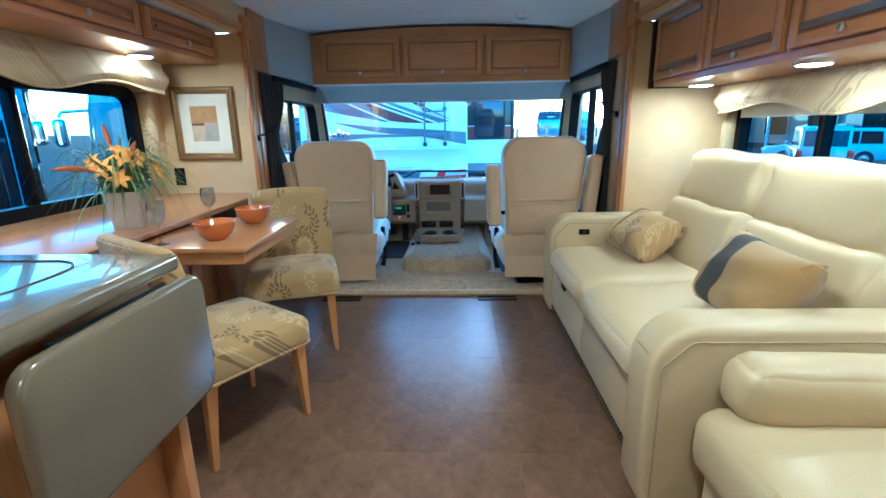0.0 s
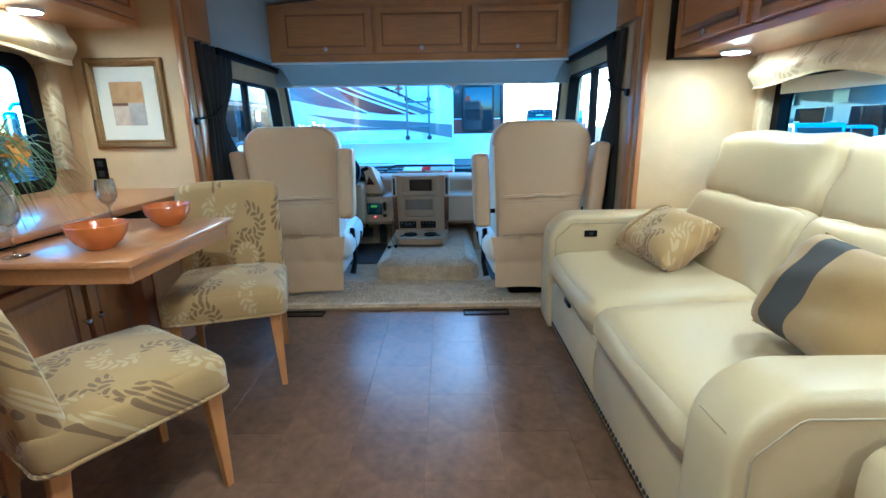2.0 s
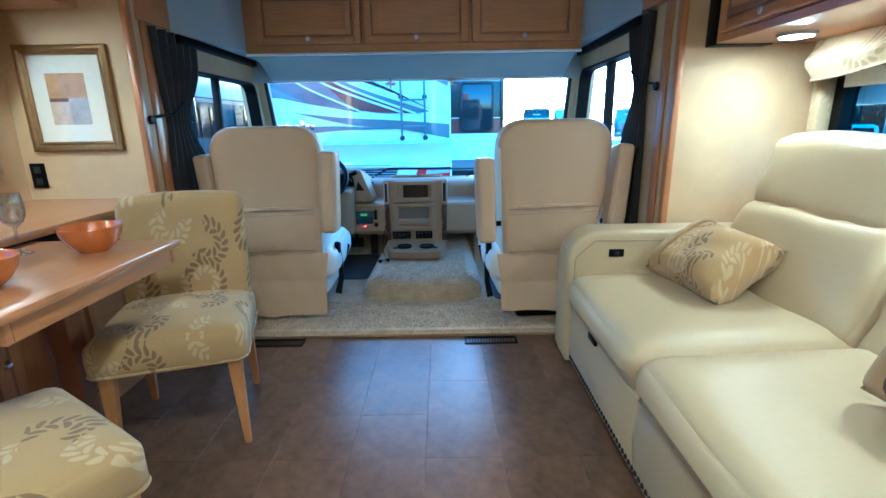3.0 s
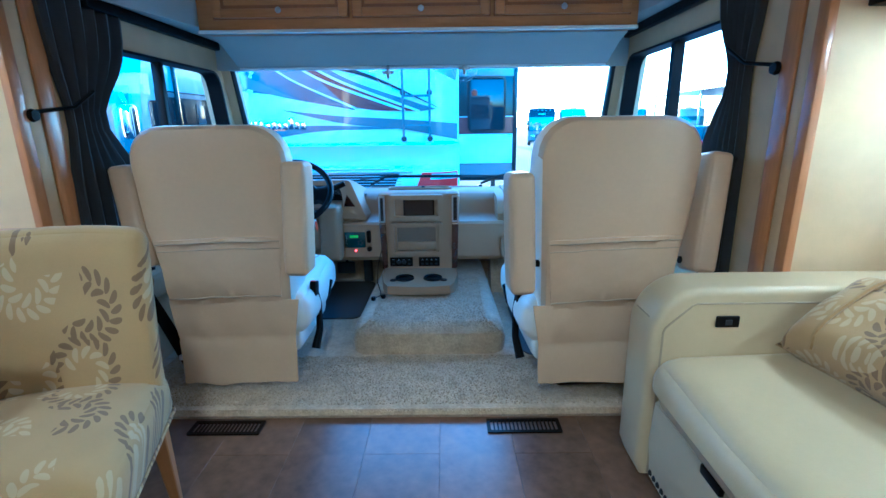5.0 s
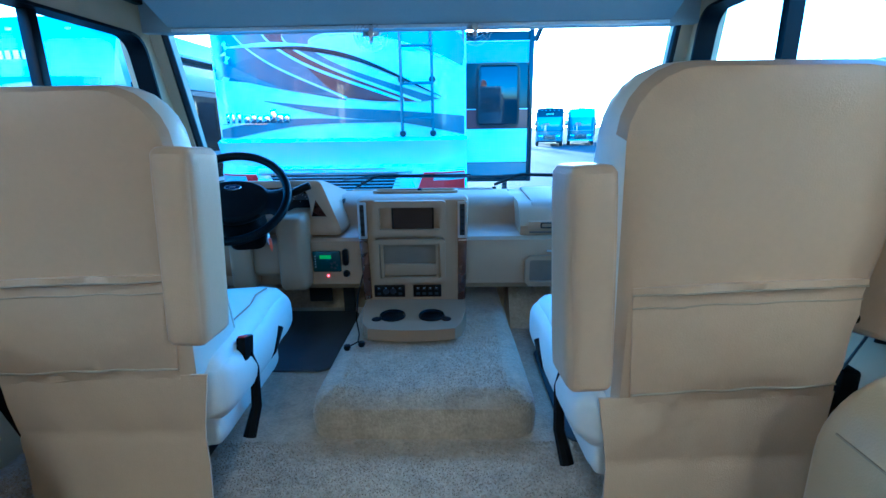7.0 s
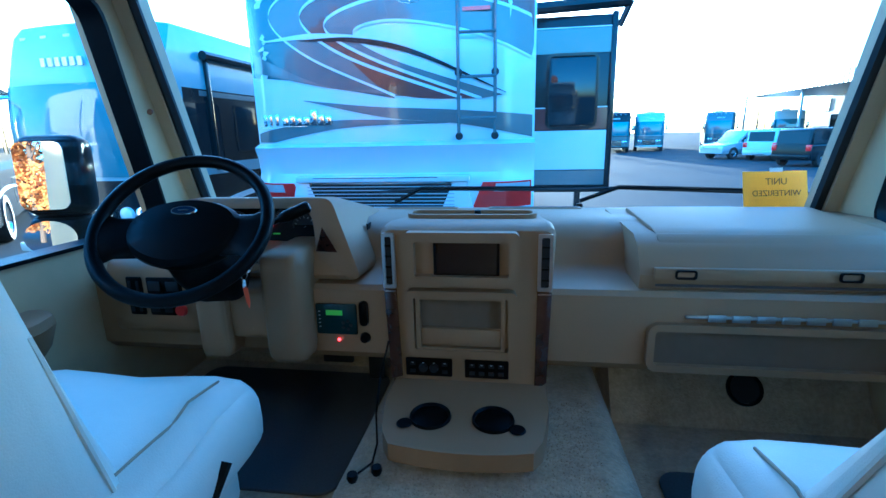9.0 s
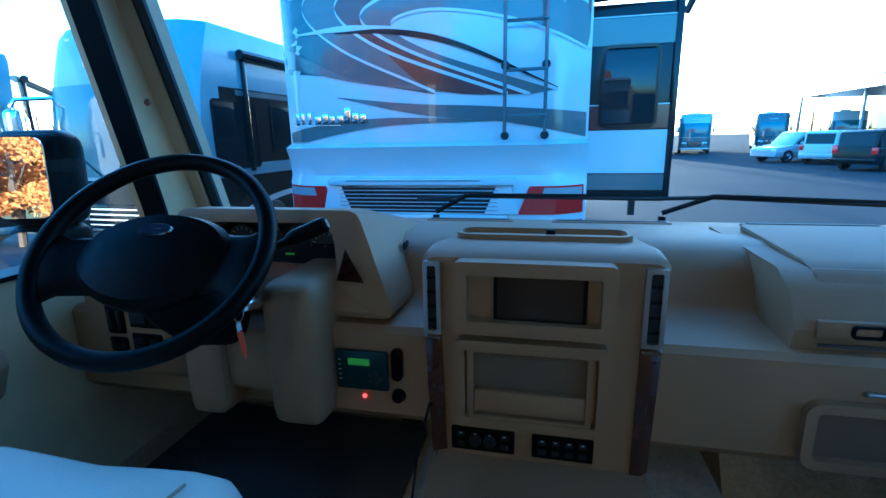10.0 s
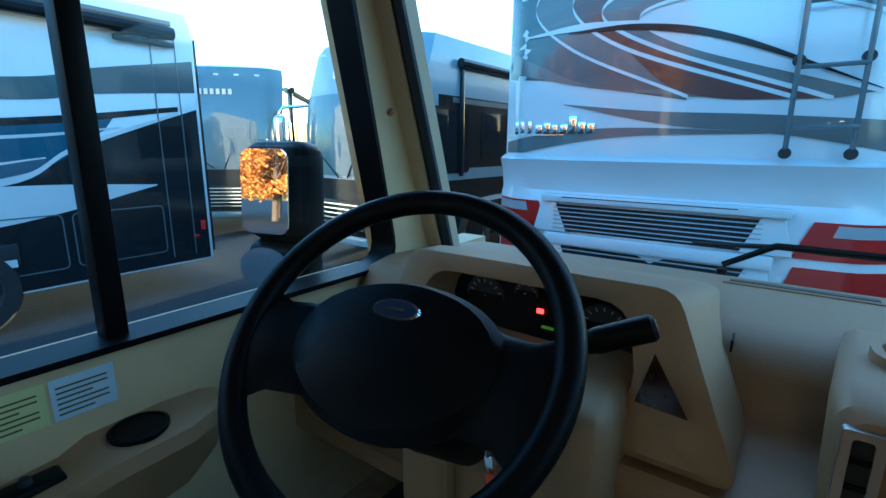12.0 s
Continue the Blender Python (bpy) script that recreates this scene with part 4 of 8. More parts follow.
for pts in ([(0, 0, 0.2), (-0.03, 0.02, 0.38), (-0.05, 0.04, 0.46)], [(0, 0, 0.2), (-0.06, -0.18, 0.30), (-0.12, -0.36, 0.29)], [(0, 0, 0.2), (0.03, 0.06, 0.33), (0.05, 0.10, 0.38)]):
    bm = bmesh.new()
    p = [Vector(q) for q in pts]
    curve = [p[0] * (1 - s) ** 2 + p[1] * 2 * s * (1 - s) + p[2] * s * s for s in [k / 10 for k in range(11)]]
    sweep(bm, curve, [0.003] * 5 + [0.006, 0.010, 0.012, 0.011, 0.008, 0.002], 7)
    part("spike", bm, RUST, vs, "rust-coloured flower spike")

# framed picture on the slide-out end wall
pc = thing("framed_picture", "framed abstract print in ochre and grey with a wide mat", "picture", pose(-1.725, SLY - 0.001, 1.268))
W, H = 0.425, 0.475
bm = bmesh.new()
prof = [(0.0, 0.0), (0.0, 0.02), (0.008, 0.026), (0.02, 0.024), (0.03, 0.017), (0.036, 0.02), (0.042, 0.016), (0.045, 0.006), (0.045, 0.0)]
corners = [(-1, -1), (1, -1), (1, 1), (-1, 1)]
rings = [[Vector((sx * (W / 2 - d), -o - 0.0, sz * (H / 2 - d))) for d, o in prof] for sx, sz in corners]
vv = [[bm.verts.new(p) for p in r] for r in rings]
for k in range(4):
    A, B = vv[k], vv[(k + 1) % 4]
    for j in range(len(prof) - 1):
        bm.faces.new((A[j], B[j], B[j + 1], A[j + 1]))
part("frame", bm, GOLD, pc, smooth=20)
part("mat", bx(bmesh.new(), -W / 2 + 0.04, W / 2 - 0.04, -0.006, -0.002, -H / 2 + 0.04, H / 2 - 0.04), MATBOARD, pc)
for a, b, c, d, mt in ((-0.095, 0.085, 0.005, 0.115, ART1), (-0.095, -0.006, -0.115, -0.011, ART2), (-0.006, 0.085, -0.115, 0.005, ART3), (-0.095, -0.006, -0.0108, 0.0048, ART4)):
    part("print", bx(bmesh.new(), a, b, -0.0085, -0.0065, c, d), mt, pc)
p = part("pane", bx(bmesh.new(), -W / 2 + 0.042, W / 2 - 0.042, -0.0115, -0.010, -H / 2 + 0.042, H / 2 - 0.042), CLEAR, pc)
p.visible_shadow = False
ol = thing("wall_outlet", "dark brown outlet plate above the buffet ledge", "outlet", pose(-1.955, SLY - 0.001, 0.915))
part("plate", bx(bmesh.new(), -0.036, 0.036, -0.007, 0, -0.06, 0.06, 0.003), BLACK, ol)
for z in (-0.028, 0.028):
    part("socket", bx(bmesh.new(), -0.016, 0.016, -0.009, -0.0072, z - 0.016, z + 0.016, 0.002), RUBBER, ol)

# kitchen counter with a folded leaf
kc = thing("kitchen_counter", "glossy grey solid-surface kitchen counter on maple cabinets", "counter")
part("body", bx(bmesh.new(), SLX + 0.002, -0.80, -0.9, 1.07, 0.0, 0.872, 0.003), WOOD_UP, kc)
part("counter_top", bx(bmesh.new(), SLX + 0.002, -0.745, -0.9, 1.125, 0.875, 0.92, 0.014, 3), COUNTER, kc)
bm = bmesh.new()
prism(bm, [(u + 0.87, v + 0.70) for u, v in rrect(0.545, 0.335, 0.05)], "x", -0.735, -0.700, 0.012, 3)
part("folding_leaf", bm, COUNTER, kc, "folded-down grey counter leaf")
part("hinge_gap", bx(bmesh.new(), -0.745, -0.735, 0.70, 1.04, 0.83, 0.868, 0.002), BLACK, kc)
part("leaf_bracket", bx(bmesh.new(), -0.799, -0.74, 1.0, 1.04, 0.1, 0.55, 0.004), WOOD_UP, kc)
bm = bmesh.new()
sweep(bm, [(-1.22 + u, 0.90 + v, 0.9212) for u, v in rrect(0.62, 0.30, 0.1, 8)], 0.0022, 4, True)
part("sink_cover_joint", bm, GROUT, kc, "dark joint round the flush sink cover")

# floor registers
for x0, x1 in ((-1.02, -0.745), (0.12, 0.402)):
    r = thing("floor_register", "black metal floor register beside the carpet edge", "vent", pose((x0 + x1) / 2, 3.222, 0.0), group="floor registers")
    hw = (x1 - x0) / 2
    part("frame", ring_frame(bmesh.new(), 2 * hw, 0.085, 0.006, 0.014, 0.006, lambda u, v, d: Vector((u, v, d))), BLACK, r)
    part("well", bx(bmesh.new(), -hw + 0.012, hw - 0.012, -0.03, 0.03, -0.003, -0.001), RUBBER, r)
    n = 16
    for k in range(n):
        xx = -hw + 0.02 + (2 * hw - 0.04) * (k + 0.5) / n
        part("slat", bx(bmesh.new(), xx - 0.003, xx + 0.003, -0.0285, 0.0285, -0.0005, 0.0045), BLACK, r)

# ---- cab ----
WALNUT = material("burl_trim", (0.055, 0.02, 0.012), 0.18, spread=0.5, scale=45, stain=0.3, stain_scale=20, coat=0.8)
SCREEN = material("dark_screen", (0.008, 0.008, 0.009), 0.06, spread=0.02, coat=0.6)
YELLOW = material("yellow_card", (0.85, 0.52, 0.012), 0.6, spread=0.05, scale=50)
INK = material("dark_print", (0.10, 0.08, 0.03), 0.7)
REDPLASTIC = material("red_plastic", (0.45, 0.02, 0.015), 0.35, spread=0.05)
PAPER_Y = material("yellow_label", (0.62, 0.60, 0.25), 0.6, spread=0.06)
PAPER_B = material("pale_blue_label", (0.55, 0.62, 0.66), 0.6, spread=0.06)
GREEN_LCD = glow("green_lcd", (0.22, 0.50, 0.03), 0.012)
RED_LED = glow("red_led", (1.0, 0.03, 0.02), 0.5)
# darker dash brown that paints the shade inside slot and cubby
SLOT_SHADE = material("slot_depth_shade", (0.17, 0.115, 0.065), 0.8, spread=0.1)
DIAL = material("gauge_face", (0.05, 0.055, 0.06), 0.4, spread=0.2)
FLOORMAT = material("grey_floor_mat", (0.075, 0.078, 0.082), 0.9, spread=0.25, scale=150, bump=0.6, bump_scale=200)
MIRROR = material("mirror_silver", (0.9, 0.9, 0.9), 0.01, metal=1.0, spread=0.0, stain=0.0)

# carpeted platform with its rounded front edge, and the engine hump
bm = bmesh.new()
prism(bm, [(3.285, 0.0), (3.275, 0.018), (3.29, 0.036), (3.32, 0.042), (4.995, 0.042), (4.995, 0.0)], "x", XL + 0.001, XR - 0.001)
structure("floor_carpet", bm, CARPET, "thick tan cut-pile carpet of the cab")
hump = thing("engine_cover", "tan carpeted engine cover between the front seats", "engine cover")
bm = bmesh.new()
rings = []
for ins, z, yy in ((0.0, 0.04, 3.735), (-0.004, 0.10, 3.735), (0.006, 0.145, 3.745), (0.03, 0.17, 3.775), (0.06, 0.183, 3.82)):
    w0, w1 = 0.378 - ins, 0.345 - ins
    y1 = 4.95
    r = 0.09
    pts = []
    for cx, cy, a0 in ((w0 - r, yy + r, 270), (w1 - 0.05, y1, 0), (-w1 + 0.05, y1, 90), (-w0 + r, yy + r, 180)):
        for k in range(6):
            a = radians(a0 + 90 * k / 5)
            rad = r if cy < 4.5 else 0.05
            pts.append((-0.12 + cx + rad * math.cos(a), cy + rad * math.sin(a), z + (0.02 if z > 0.12 else 0) * (cy > 4.5)))
    rings.append(pts)
loft(bm, rings)
part("cover", bm, CARPET, hump)
# short carpet pile along the visible edges, as tufts
bm = bmesh.new()
rnd = random.Random(12)
for k in range(40000):
    x0, y0, z0 = rnd.uniform(XL + 0.05, XR - 0.05), rnd.uniform(3.28, 3.72), 0.041
    if y0 < 3.31:
        z0 = 0.03
    a, l = rnd.uniform(0, 6.28), rnd.uniform(0.003, 0.007)
    t = Vector((math.cos(a), math.sin(a), 0))
    p = Vector((x0, y0, z0))
    bm.faces.new([bm.verts.new(p - t * 0.003), bm.verts.new(p + t * 0.003), bm.verts.new(p + Vector((rnd.uniform(-1, 1), rnd.uniform(-1, 1), 1.2)) * l)])
for k in range(26000):
    x0, y0 = rnd.uniform(-0.48, 0.24), rnd.uniform(3.742, 4.46)
    rim = min(y0 - 3.735, 0.36 - abs(x0 + 0.12))
    a, l = rnd.uniform(0, 6.28), rnd.uniform(0.003, 0.007)
    t = Vector((math.cos(a), math.sin(a), 0))
    p = Vector((x0, y0, float(np.interp(rim, (0.0, 0.01, 0.04, 0.08), (0.12, 0.142, 0.168, 0.179))) + 0.016 * (y0 - 3.74)))
    bm.faces.new([bm.verts.new(p - t * 0.003), bm.verts.new(p + t * 0.003), bm.verts.new(p + Vector((rnd.uniform(-1, 1), rnd.uniform(-1, 1), 1.2)) * l)])
st = part("carpet_pile", bm, CARPET)
tagged(st, "short dense tan carpet pile", "carpet", kind="stuff")
for x0, x1, yc, lab in ((-1.30, -0.53, 4.50, "dark grey floor mat in the driver footwell"), (0.34, 1.0, 4.04, "dark grey floor mat in the passenger footwell")):
    bm = bmesh.new()
    prism(bm, [(u + (x0 + x1) / 2, v + yc) for u, v in rrect(x1 - x0, 0.66, 0.06)], "z", 0.042, 0.053, 0.004)
    tagged(part("floor_mat", bm, FLOORMAT), lab, "mat")
structure("wall_firewall", bx(bmesh.new(), XL + 0.001, XR - 0.001, 4.90, 4.99, 0.043, 0.40), CARPET, "tan carpeted firewall below the dash")
structure("wall_toe_board", prism(bmesh.new(), [(4.60, 0.043), (4.898, 0.043), (4.898, 0.36), (4.80, 0.36)], "x", 0.27, XR - 0.002), CARPET, "sloping tan carpeted toe board")
spk = thing("floor_speaker", "round black speaker grille on the carpeted toe board", "speaker", pose(0.695, 4.665, 0.155, 58))
part("rim", lathe(bmesh.new(), [(0.046, 0.0), (0.056, 0.0), (0.055, 0.010), (0.048, 0.013), (0.046, 0.006)], 28), BLACK, spk)
part("grille", lathe(bmesh.new(), [(0, 0.010), (0.03, 0.009), (0.0455, 0.005), (0.0455, -0.01), (0, -0.01)], 28), RUBBER, spk)


# front seats
def front_seat(m, mirror, label, arms, wedge, thick, drop):
    """A captain's chair facing +y, its back towards -y; arms folded up beside the back."""
    s = thing("captain_chair", label, "seat", m, group="front seats")
    k = mirror
    # backrest: outline across, widest at the shoulders, drawn through its thickness
    def outline(grow):
        pts = []
        top, r = 1.13 + grow, 0.13
        for a in range(0, 91, 15):
            pts.append((0.295 + grow - r + r * math.cos(radians(a)), top - r + r * math.sin(radians(a))))
        for a in range(90, 181, 15):
            pts.append((-0.295 - grow + r + r * math.cos(radians(a)), top - r + r * math.sin(radians(a))))
        pts += [(-0.285 - grow, 0.75), (-0.225 - grow * 0.5, 0.42), (-0.20, 0.34), (0.22, 0.34), (0.265 + grow * 0.5, 0.42), (0.285 + grow, 0.75)]
        return [(k * x, z) for x, z in pts]
    def lean(z):
        return -0.03 * (z - 0.35)
    def depth(y, z):
        return y * thick * (1 + max(0.0, 1.02 - z) * wedge) + lean(z)
    rings = []
    for g, y in ((-0.10, -0.0005), (-0.035, 0.0), (-0.012, 0.008), (0.0, 0.03), (0.004, 0.08), (0.002, 0.115), (-0.010, 0.142), (-0.030, 0.162), (-0.06, 0.173), (-0.09, 0.176)):
        rings.append([(x, depth(y, z), z) for x, z in outline(g)])
    bm = loft(bmesh.new(), rings)
    bm.normal_update()
    # rear faces take the copy tinted tan for the lamps behind
    for f in bm.faces:
        f.material_index = 1 if f.calc_center_median().y < 0.02 + lean(f.calc_center_median().z) else 0
    bk = part("backrest", bm, [SEATL, SEAT_LAMPLIT], s)
    # stitched seams on the front bolsters
    for sx in (-1, 1):
        bm = bmesh.new()
        sweep(bm, [(sx * (0.17 + 0.03 * (z - 0.4)), depth(0.1745, z), z) for z in [0.45 + 0.06 * q for q in range(11)]], 0.0028, 6)
        part("seam", bm, SEAM, bk)
    bm = bmesh.new()
    edge = outline(-0.020)
    sweep(bm, [(x, depth(0.152, z), z) for x, z in edge if z > 0.4], 0.005, 6)
    part("piping", bm, SEATL, bk)
    # map pocket: a loose gathered sheet with a hem
    bm = bmesh.new()
    n = 24
    def pocket_edge(u):
        return -0.245 + 0.49 * u
    rows = []
    for q, (z, off) in enumerate(((0.70, 0.016), (0.685, 0.018), (0.68, 0.008), (0.655, 0.010), (0.62, 0.018), (0.58, 0.015), (0.54, 0.020), (0.50, 0.016), (0.455, 0.013), (0.44, 0.006), (0.425, 0.006))):
        rows.append([(k * pocket_edge(i / n) * (1.0 - 0.28 * (0.70 - z)), -off * math.sin(math.pi * min(1, max(0, (i + 0.6) / (n + 1.2)))) ** 0.5 - 0.003 * math.sin(i * 0.7 + q * 2.1 + math.sin(q * 1.7 + i * 0.4)) + lean(z), z + 0.010 * (i / n - 0.5) * k + 0.006 * math.sin(math.pi * i / n) + 0.001 * math.sin(i * 0.9)) for i in range(n + 1)])
    loft(bm, [r + [(x, y + 0.02, z) for x, y, z in reversed(r)] for r in rows])
    part("map_pocket", bm, SEAT_LAMPLIT, bk, "gathered map pocket, tinted tan for lamplight")
    for q, thick_line in ((1, 0.0026), (3, 0.002), (8, 0.003)):
        part("stitch_line", sweep(bmesh.new(), [(x, y - 0.0015, z) for x, y, z in rows[q]], thick_line, 5), SEAM, bk)
    # lower back and hanging skirt
    bm = bmesh.new()
    rows = []
    for z, y, w in ((0.44, -0.004, 0.245), (0.36, -0.012, 0.235), (0.29, -0.006, 0.225), (0.275, -0.003, 0.2235), (0.262, -0.008, 0.224), (0.18, -0.012, 0.224), (drop, -0.018, 0.222)):
        rows.append([(k * (-w * 0.95 + (2.15 * w) * i / n), y - 0.003 * math.sin(i * 0.8 + z * 30) * (z < 0.4), z - 0.02 * (z == drop) * math.exp(-((i - 8) / 3.0) ** 2) * 0.6) for i in range(n + 1)])
    loft(bm, [r + [(x, y + 0.006, z) for x, y, z in reversed(r)] for r in rows])
    part("skirt", bm, SEAT_LAMPLIT, s, "vinyl skirt, tinted tan for lamplight, hanging behind the seat")
    # cushion and pedestal
    bm = bmesh.new()
    rbox(bm, (0.57, 0.60, 0.19), 0.075, 10, (0.008, 0.008, 0.016), pose(0.035 * k, 0.325, 0.355), lambda v: Vector((v.x, v.y, v.z + 0.02 * (v.y > 0.1) - 0.015 * math.exp(-(v.x / 0.12) ** 2) * (v.z > 0))))
    cu = part("cushion", bm, SEATL, s)
    for sx in (-1, 1):
        bm = bmesh.new()
        sweep(bm, [(0.035 * k + sx * 0.21, 0.10 + 0.05 * q, 0.453 + 0.016 * (1 - ((q - 4.5) / 4.5) ** 2) + 0.002 + 0.02 * (q > 6)) for q in range(10)], 0.003, 6)
        part("seam", bm, SEAM, cu)
    bm = bmesh.new()
    rbox(bm, (0.50, 0.50, 0.14), 0.04, 8, (0, 0, 0), pose(0.02 * k, 0.31, 0.235))
    part("seat_box", bm, SEATL, s)
    part("pedestal", bx(bmesh.new(), -0.16, 0.16, 0.10, 0.46, 0.043 - m.translation.z, 0.18, 0.02), BLACK, s)
    for sx, y0, z0, z1, tilt, out in arms:
        bm = bmesh.new()
        rbox(bm, (0.085, 0.13, z1 - z0), 0.018, 8, (0.004, 0.006, 0.002), pose(sx * out, y0, (z0 + z1) / 2, tilt, sx * (2 if y0 < -0.02 else 8)), None)
        part("armrest", bm, SEAT_LAMPLIT, s, "folded-up armrest tinted tan for lamplight")
        part("arm_pivot", lathe(bmesh.new(), [(0, 0), (0.014, 0), (0.014, 0.04), (0, 0.04)], 12, pose(sx * 0.27, 0.03, 0.60, 0, sx * 90)), BLACK, s)
    # recline lever and buckle on the aisle side
    inn = 1 if k > 0 else -1
    bm = bmesh.new()
    sweep(bm, [(inn * 0.30, 0.16, 0.14), (inn * 0.315, 0.20, 0.22), (inn * 0.315, 0.22, 0.34), (inn * 0.31, 0.19, 0.40)], [0.02, 0.016, 0.014, 0.018], 8)
    bk2 = part("buckle_stalk", bm, BLACK, s, "black seat belt buckle stalk")
    part("buckle", bx(bmesh.new(), -0.014, 0.014, -0.03, 0.03, -0.035, 0.035, 0.005, 2, pose(inn * 0.31, 0.185, 0.42, -15)), BLACK, s)
    part("release_button", bx(bmesh.new(), -0.010, 0.010, -0.012, 0.012, 0.0, 0.006, 0.002, 2, pose(inn * 0.31, 0.178, 0.455, -15)), REDPLASTIC, s, "red buckle button")
    bm = bmesh.new()
    sweep(bm, [(inn * 0.285, 0.33, 0.28), (inn * 0.32, 0.36, 0.32), (inn * 0.325, 0.42, 0.38)], [0.012, 0.011, 0.015], 8)
    part("recline_lever", bm, BLACK, s, "black recline lever")
    return s


front_seat(pose(-0.930, 3.45, 0.0, 0, 0, 1), 1, "ivory leather captain's chair, back tinted for lamplight, at the steering wheel", [(1, -0.07, 0.58, 1.0, -3, 0.345), (-1, 0.05, 0.58, 0.985, -6, 0.325)], 1.9, 0.8, 0.075)
front_seat(pose(0.592, 3.335, 0.015, 0, 0, 3), -1, "ivory leather captain's chair, back tinted for lamplight, for the passenger", [(-1, -0.06, 0.53, 0.95, -2, 0.368), (1, 0.03, 0.56, 1.0, -10, 0.345)], 3.0, 1.0, 0.12)

# seat belt strap beside the driver seat
sb = thing("seat_belt", "black seat belt strap slanting down to the floor", "seat belt")
bm = bmesh.new()
sweep(bm, [(-1.37, 3.52, 0.60), (-1.25, 3.535, 0.30), (-1.165, 3.55, 0.05)], 0.024, 8, False, 0.12)
part("strap", bm, BLACK, sb)
part("anchor", bx(bmesh.new(), -1.19, -1.14, 3.53, 3.57, 0.042, 0.075, 0.006), BLACK, sb)
part("clip", bx(bmesh.new(), -1.215, -1.165, 3.525, 3.56, 0.13, 0.155, 0.004), STEEL, sb, "metal belt tongue")
part("reel", bx(bmesh.new(), -1.395, -1.33, 3.49, 3.56, 0.56, 0.66, 0.015), BLACK, sb)
sb2 = thing("seat_belt", "black seat belt beside the passenger chair", "seat belt")
bm = bmesh.new()
sweep(bm, [(1.04, 3.40, 1.0), (1.02, 3.46, 0.62), (0.97, 3.50, 0.42)], 0.022, 8, False, 0.12)
part("strap", bm, BLACK, sb2)
part("buckle", bx(bmesh.new(), 0.94, 1.0, 3.46, 3.53, 0.56, 0.62, 0.01), BLACK, sb2)
part("anchor", bx(bmesh.new(), 0.95, 1.0, 3.47, 3.53, 0.042, 0.43, 0.01), BLACK, sb2)


# cab curtains, drawn back and tied
def curtain(x, y0, y1, z0, z1, face, tie, label):
    c = thing("cab_curtain", label, "curtain")
    rings = []
    n = 44
    for j in range(17):
        s = j / 16
        z = z1 + (z0 - z1) * s
        squeeze = 1 - 0.55 * math.exp(-((z - tie) / 0.17) ** 2)
        row_f = []
        for i in range(n + 1):
            u = i / n
            y = y0 + (y1 - y0) * (0.18 + (u - 0.18) * squeeze) + 0.012 * math.sin(3 * s + 5 * u)
            fold = 0.030 * (0.5 + 0.5 * math.sin(u * 34 + 0.6 * math.sin(4 * s))) * (0.6 + 0.4 * squeeze) + 0.02 * (1 - squeeze) * math.sin(math.pi * u)
            row_f.append((x + face * (0.012 + fold), y, z))
        rings.append(row_f + [(x + face * 0.006, p[1], p[2]) for p in reversed(row_f)])
    part("cloth", loft(bmesh.new(), rings), CURTAIN, c)
    yt = y0 + (y1 - y0) * 0.18
    bm = bmesh.new()
    sweep(bm, [(x + face * 0.065, yt + 0.06, tie + 0.10), (x + face * 0.05, yt - 0.03, tie + 0.04), (x + face * 0.012, y0 - 0.10, tie + 0.02)], 0.007, 6)
    part("tie_strap", bm, BLACK, c, "black tie-back strap")
    part("tie_knob", lathe(bmesh.new(), [(0, 0.03), (0.018, 0.028), (0.022, 0.016), (0.016, 0.0), (0, 0)], 12, pose(x + face * 0.002, y0 - 0.10, tie + 0.01, 0, 90 * face)), BLACK, c)
    return c


curtain(XL, 3.345, 3.77, 0.50, 1.606, 1, 1.16, "charcoal blackout curtain tied back beside the driver window")
curtain(XR, 3.385, 3.66, 0.50, 1.646, -1, 1.28, "charcoal blackout curtain tied back beside the passenger window")
for sx, x, y0, z in ((1, XL, 3.56, 1.585), (-1, XR, 3.50, 1.625)):
    t = part("curtain_track", bx(bmesh.new(), *sorted((x + sx * 0.012, x + sx * 0.05)), y0, 4.62, z - 0.022, z + 0.022, 0.006), BLACK)
    tagged(t, "black curtain track above the side window", "track")

# ---- dashboard ----
db = thing("dashboard", "tan moulded plastic dashboard across the cab", "dashboard")
bm = bmesh.new()
prism(bm, [(4.46, 0.315), (4.43, 0.345), (4.43, 0.545), (4.445, 0.558), (4.60, 0.562), (4.635, 0.585), (4.66, 0.65), (4.70, 0.69), (4.78, 0.704), (5.0, 0.692), (5.27, 0.662), (5.27, 0.315)], "x", XL + 0.003, XR - 0.003, 0.01)
part("body", bm, DASH, db)
for x0, x1, y, z in ((-0.60, -0.29, 5.14, 0.6765), (-0.16, 0.22, 5.14, 0.6765), (0.42, 0.80, 5.12, 0.679)):
    v = part("defrost_vent", bx(bmesh.new(), x0, x1, y - 0.02, y + 0.02, z - 0.006, z + 0.007, 0.005), DASH, db)
    part("slot", bx(bmesh.new(), x0 + 0.015, x1 - 0.015, y - 0.010, y + 0.010, z + 0.0072, z + 0.009), GROUT, v)


